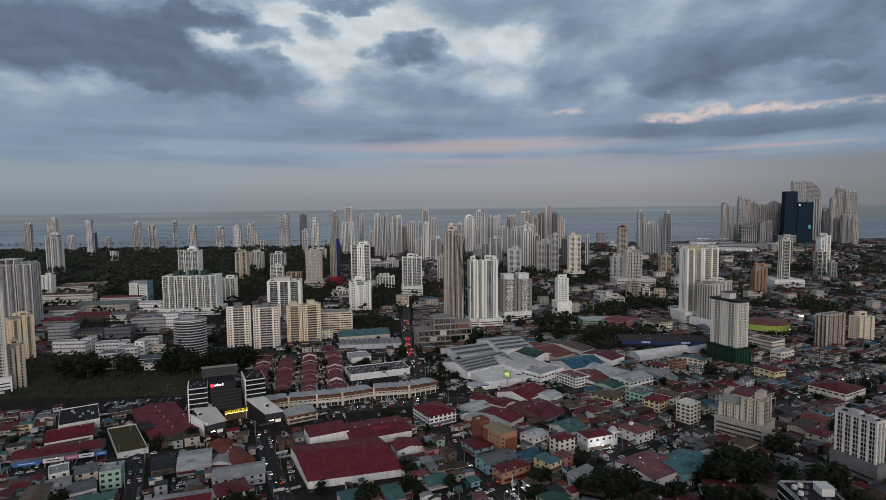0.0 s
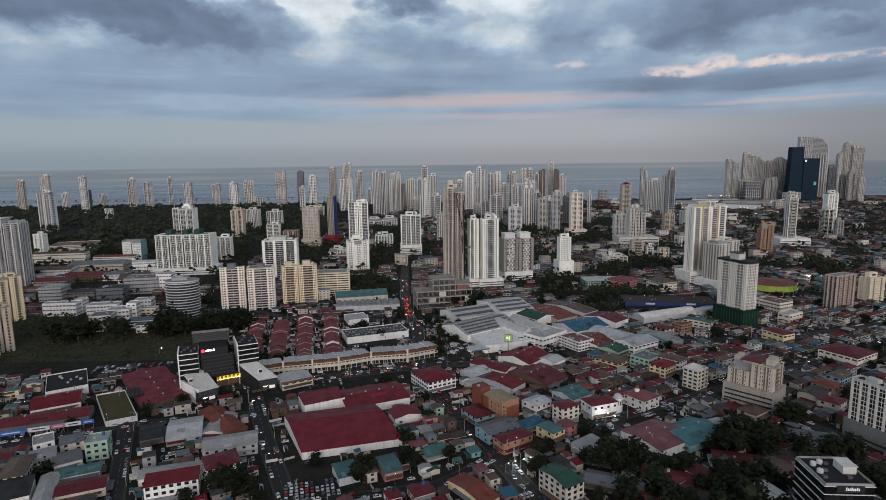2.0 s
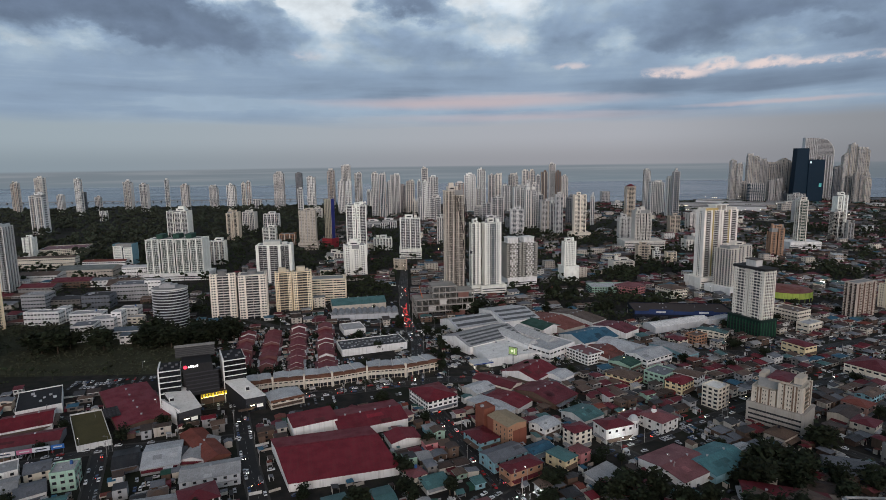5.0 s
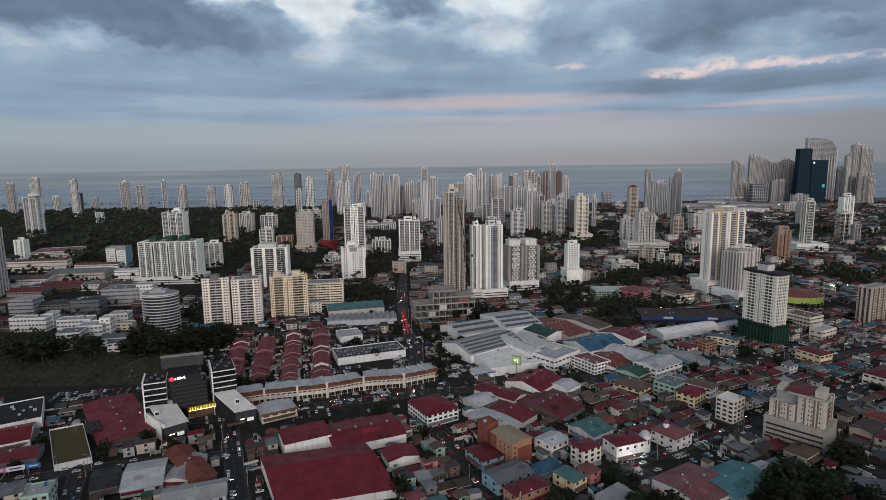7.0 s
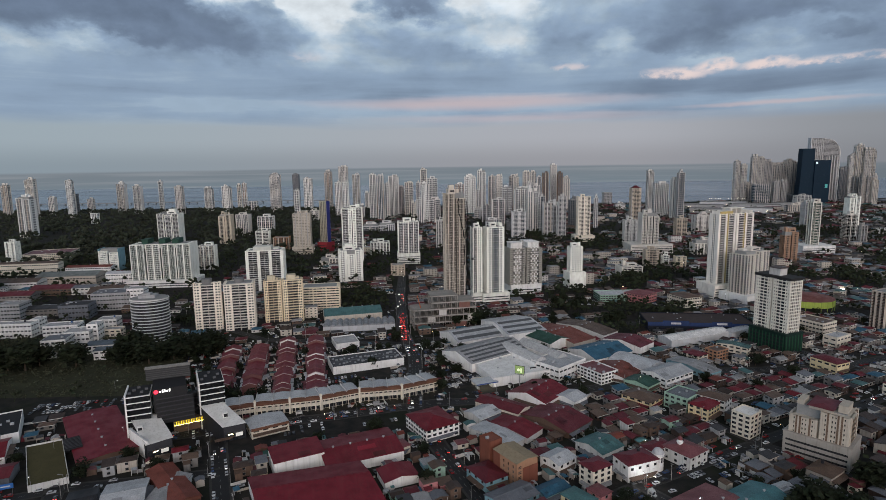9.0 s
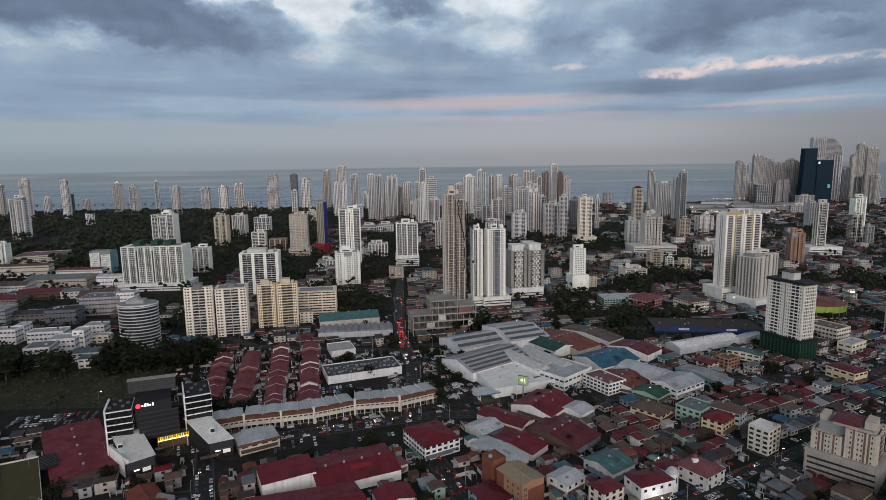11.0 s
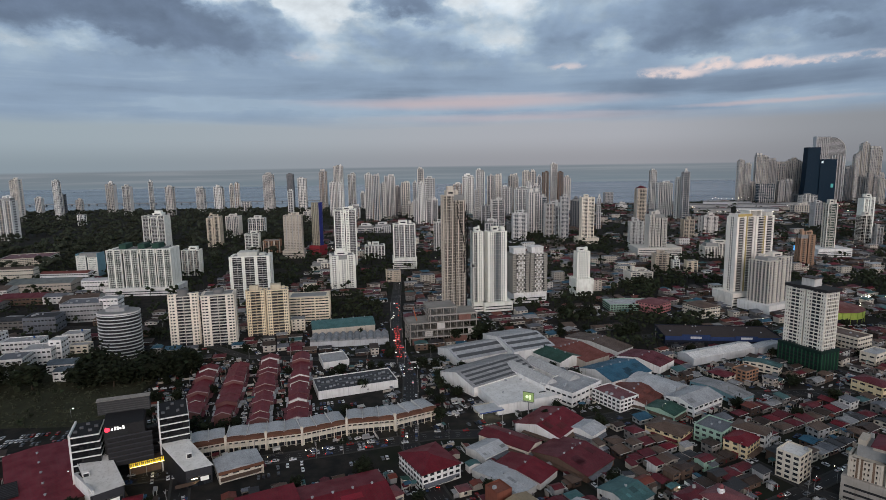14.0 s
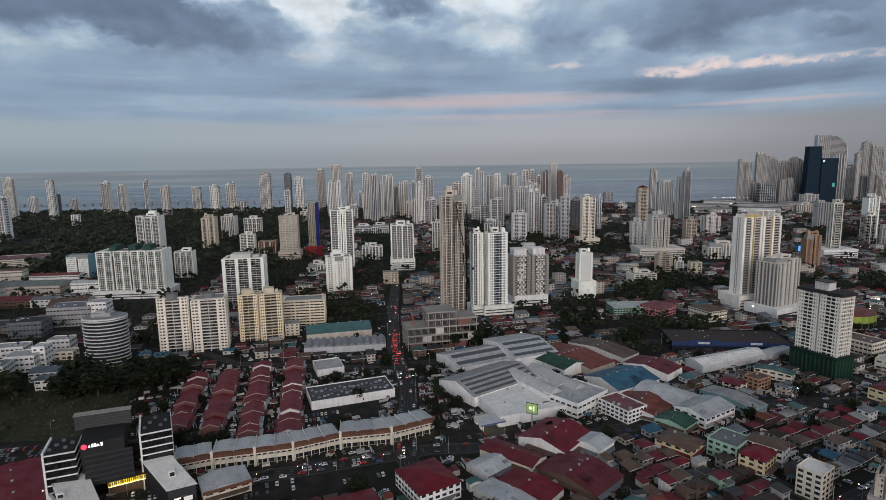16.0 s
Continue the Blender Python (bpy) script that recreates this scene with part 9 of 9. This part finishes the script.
for i in range(60000):
    if len(spots) > 5600:
        break
    x, y = rng.uniform(-900, 1700), rng.uniform(480, 2400) if i % 2 else rng.uniform(640, 1500)
    if not wooded(x, y) and rng.random() < 0.45:
        continue
    if abs(x) > 0.85 * y or (x > -1000 and x < 1090 and y < 2050 and take(x, y, 4, 4, 0, -1, True)):
        continue
    if y < 860:
        if take(x, y, 5, 5, 0, 0, True):
            continue
        spots.append((x, y, rng.uniform(0.6, 1.15)))
        continue
    spots.append((x, y, rng.uniform(0.8, 1.7)))
filled = 0
for i in range(12000):                  # the wooded patches between the nearer streets
    x, y = rng.uniform(-330, 640), rng.uniform(640, 1000)
    if filled < 800 and wooded(x, y) and not take(x, y, 4, 4, 0, 0, True):
        spots.append((x, y, rng.uniform(0.8, 1.4)))
        filled += 1
woods("garden_trees", spots, 3, "dark garden trees between far houses")

# ---- cars, lamps and poles ----
made = 0
for pts, width in ROADS:
    for a, b in zip(pts, pts[1:]):
        d = (b - a)
        ln = d.length
        if a.y > 760 and b.y > 760:
            continue
        d.normalize()
        side = Vector((-d.y, d.x, 0))
        t = rng.uniform(2, 12)
        while t < ln - 3:
            for lane in ((-1, 1) if width < 9.5 else (-1, -2, 1, 2)):
                if rng.random() < 0.24 and made < 105:
                    off = lane * width * (0.26 if width < 9.5 else 0.19)
                    p = a + d * (t + rng.uniform(-2, 2)) - side * off
                    away = lane > 0
                    ang = math.degrees(math.atan2(d.y, d.x)) + (0 if away else 180)
                    car(p.x, p.y, ang, rng.randrange(6), "tail" if (d.y > 0) == away else "head")
                    made += 1
            t += rng.uniform(8, 16)
        t = rng.uniform(0, 20)
        k = 0
        while t < ln and a.y < 760:
            p = a + d * t + side * (width / 2 + 1.0) * (1 if k % 2 else -1)
            if rng.random() < 0.5:
                street_lamp(p.x, p.y, math.degrees(math.atan2(d.y, d.x)) + (-90 if k % 2 else 90), rng.choice(("", "", "warm", "cool")))
            else:
                utility_pole(p.x, p.y, math.degrees(math.atan2(d.y, d.x)) + 90)
            t += 36
            k += 1


for pts, width in ROADS:                 # kerbside parking
    for a, b in zip(pts, pts[1:]):
        d = (b - a)
        ln = d.length
        if min(a.y, b.y) > 620:
            continue
        d.normalize()
        side = Vector((-d.y, d.x, 0))
        ang = math.degrees(math.atan2(d.y, d.x))
        t = 4.0
        while t < ln - 4:
            for sg in (-1, 1):
                if rng.random() < 0.42:
                    p = a + d * t + side * sg * (width / 2 - 0.6)
                    lay_car(p.x, p.y, ang + (0 if sg < 0 else 180), rng.choice((0, 0, 0, 1, 1, 2, 3, 3, 4, 5)))
            t += rng.uniform(5.4, 8.0)
for x, y in ((35, 315), (39, 317), (44, 319), (48, 321), (121, 415), (108, 376), (-261, 527)):
    street_lamp(x, y, 20, "flood", 6.0)
for x, y in ((40, 319), (121, 415), (108, 376)):      # the light that the yard lamps throw
    spill = new("yard_light", bpy.data.lights.new("yard_light", "POINT"))
    spill.data.energy, spill.data.shadow_soft_size, spill.data.color = 1300.0, 0.4, (0.96, 0.98, 1.0)
    spill.matrix_world = pose(x + 2.0, y, 5.6)


def car_park(x, y, nx, ny, rot, dx=2.7, dy=7.5, fill=0.5):
    c, s = math.cos(radians(rot)), math.sin(radians(rot))
    for j in range(ny):
        for i in range(nx):
            if rng.random() < fill:
                u, v = (i - nx / 2) * dx, (j - ny / 2) * dy
                px, py = x + u * c - v * s, y + u * s + v * c
                if y > 400:
                    lay_car(px, py, rot + 90 + rng.uniform(-3, 3), rng.choice((0, 0, 0, 1, 1, 2, 3, 3, 4, 5)))
                else:
                    car(px, py, rot + 90 + rng.uniform(-3, 3) + (180 if rng.random() < 0.4 else 0), rng.choice((0, 0, 1, 1, 2, 3, 3, 4, 5)))


car_park(-69.6, 304.4, 11, 3, 15, 2.7, 6.0, 0.8)
car_park(-268, 496, 22, 3, 10, 3.0, 6.5, 0.6)
car_park(-155, 452, 8, 2, 24)
car_park(-80, 543, 14, 2, 15)
car_park(30, 508, 9, 2, 20)
car_park(150, 395, 12, 3, 27)
car_park(-90, 455, 12, 2, 18, 2.7, 7.5, 0.22)
car_park(-45, 466, 10, 2, 18, 2.7, 7.5, 0.2)
car_park(60, 420, 9, 2, 25)
car_park(175, 350, 8, 2, 27)
car_park(-190, 300, 3, 6, 23)
car_park(-140, 300, 2, 6, 23)
car_park(-60, 478, 20, 1, 16, 2.8, 6, 0.3)
car_park(28, 452, 8, 2, 25)
car_park(150, 560, 10, 2, 20)
car_park(-160, 340, 8, 2, 23)
car_park(-250, 352, 8, 1, 23)
car_park(40, 300, 8, 2, 25)
car_park(230, 540, 10, 2, 22)

for g, mt in zip(BODIES, CAR_PAINT):
    tagged(new("parked_cars", g.mesh("parked_cars", mt)), "cars parked close together in lanes and yards", "cars", kind="stuff")
tagged(new("parked_car_windows", CABS.mesh("parked_car_windows", GLASS)), "dark windows of the parked cars", "car windows", kind="stuff")

# ---- far shopping district: broad pale halls, lamps in rows along their fronts ----
glow, posts = Geo(), Geo()
for x, y, w, d, h, wall in ((905, 2010, 110, 70, 13, GREY), (1040, 1985, 120, 80, 15, PALE), (1130, 2120, 150, 80, 16, GREY), (960, 2160, 130, 80, 14, GREY), (1230, 2010, 100, 70, 12, DIM), (1085, 2270, 160, 70, 15, PALE), (1290, 2190, 110, 80, 13, GREY)):
    block("shopping_hall", x, y, w, d, h, -28, wall, (0.23, 0.225, 0.22), "flat", 2, label="broad pale shopping hall with a flat grey roof", group="far shopping halls", metal=False, windows=False)
    c, q = math.cos(radians(-28)), math.sin(radians(-28))
    for k in range(int(w / 11)):
        u, v = (k + 0.5) * 11 - w / 2 + rng.uniform(-3, 3), -d / 2 - rng.uniform(4, 26)
        a, b, z, r = x + u * c - v * q, y + u * q + v * c, rng.uniform(5, 9), rng.uniform(0.35, 0.85)
        glow.box(a - r, a + r, b - r, b + r, z, z + r)
        posts.rod((a, b, -0.3), (a, b, z), 0.15, None, 4)
for k in range(14):
    a, b = 1090 + k * 11, 2390 + rng.uniform(-6, 6)
    glow.box(a - 0.45, a + 0.45, b - 0.45, b + 0.45, 20, 20.8)
    posts.rod((a, b, -0.3), (a, b, 20), 0.25, None, 4)
ob = block("store_hall", 530, 1205, 56, 24, 12, -18, (0.55, 0.54, 0.52), (0.40, 0.40, 0.39), "flat", 2, label="pale store hall with a lit glass front", metal=False, windows=False)
for k in range(7):
    part("lit_window", Geo().box(-8 + k * 5, -4 + k * 5, -12.2, -12.0, 2, 8), lamp((1.0, 0.88, 0.55), 0.55 if k % 2 else 0.3), ob)
part("glass_front", Geo().box(-27, -9.5, -12.2, -12.0, 1, 10.5), BLUEGLASS, ob)
ob = thing("video_sign", 648, 1161, 0, -25, "upright lit cyan sign board on a post", "sign")
part("post", Geo().rod((0, 0, -0.3), (0, 0, 9), 0.4), POLE, ob)
part("panel", Geo().box(-1.8, 1.8, -0.4, 0.4, 8, 17), lamp((0.10, 0.40, 0.85), 0.8), ob)
tagged(new("distant_lamps", glow.mesh("distant_lamps", lamp((1.0, 0.85, 0.6), 9.0))), "lit lamps over a distant shopping district", "lamps", kind="stuff")
glow = Geo()
for i in range(260):
    y = rng.uniform(700, 2200)
    x = rng.uniform(-0.55, 0.72) * y
    z = rng.uniform(4, 9)
    s = rng.uniform(0.14, 0.34) * (0.6 + y / 1500)
    if not in_park(x, y):
        glow.box(x - s, x + s, y - s, y + s, z, z + s)
        posts.rod((x, y, -0.3), (x, y, z), 0.12, None, 4)
tagged(new("distant_street_lamps", glow.mesh("distant_street_lamps", lamp((1.0, 0.88, 0.68), 12.0))), "scattered lit street lamps among far houses", "lamps", kind="stuff")
tagged(new("distant_lamp_posts", posts.mesh("distant_lamp_posts", POLE)), "posts of the far street lamps", "lamp posts", kind="stuff")
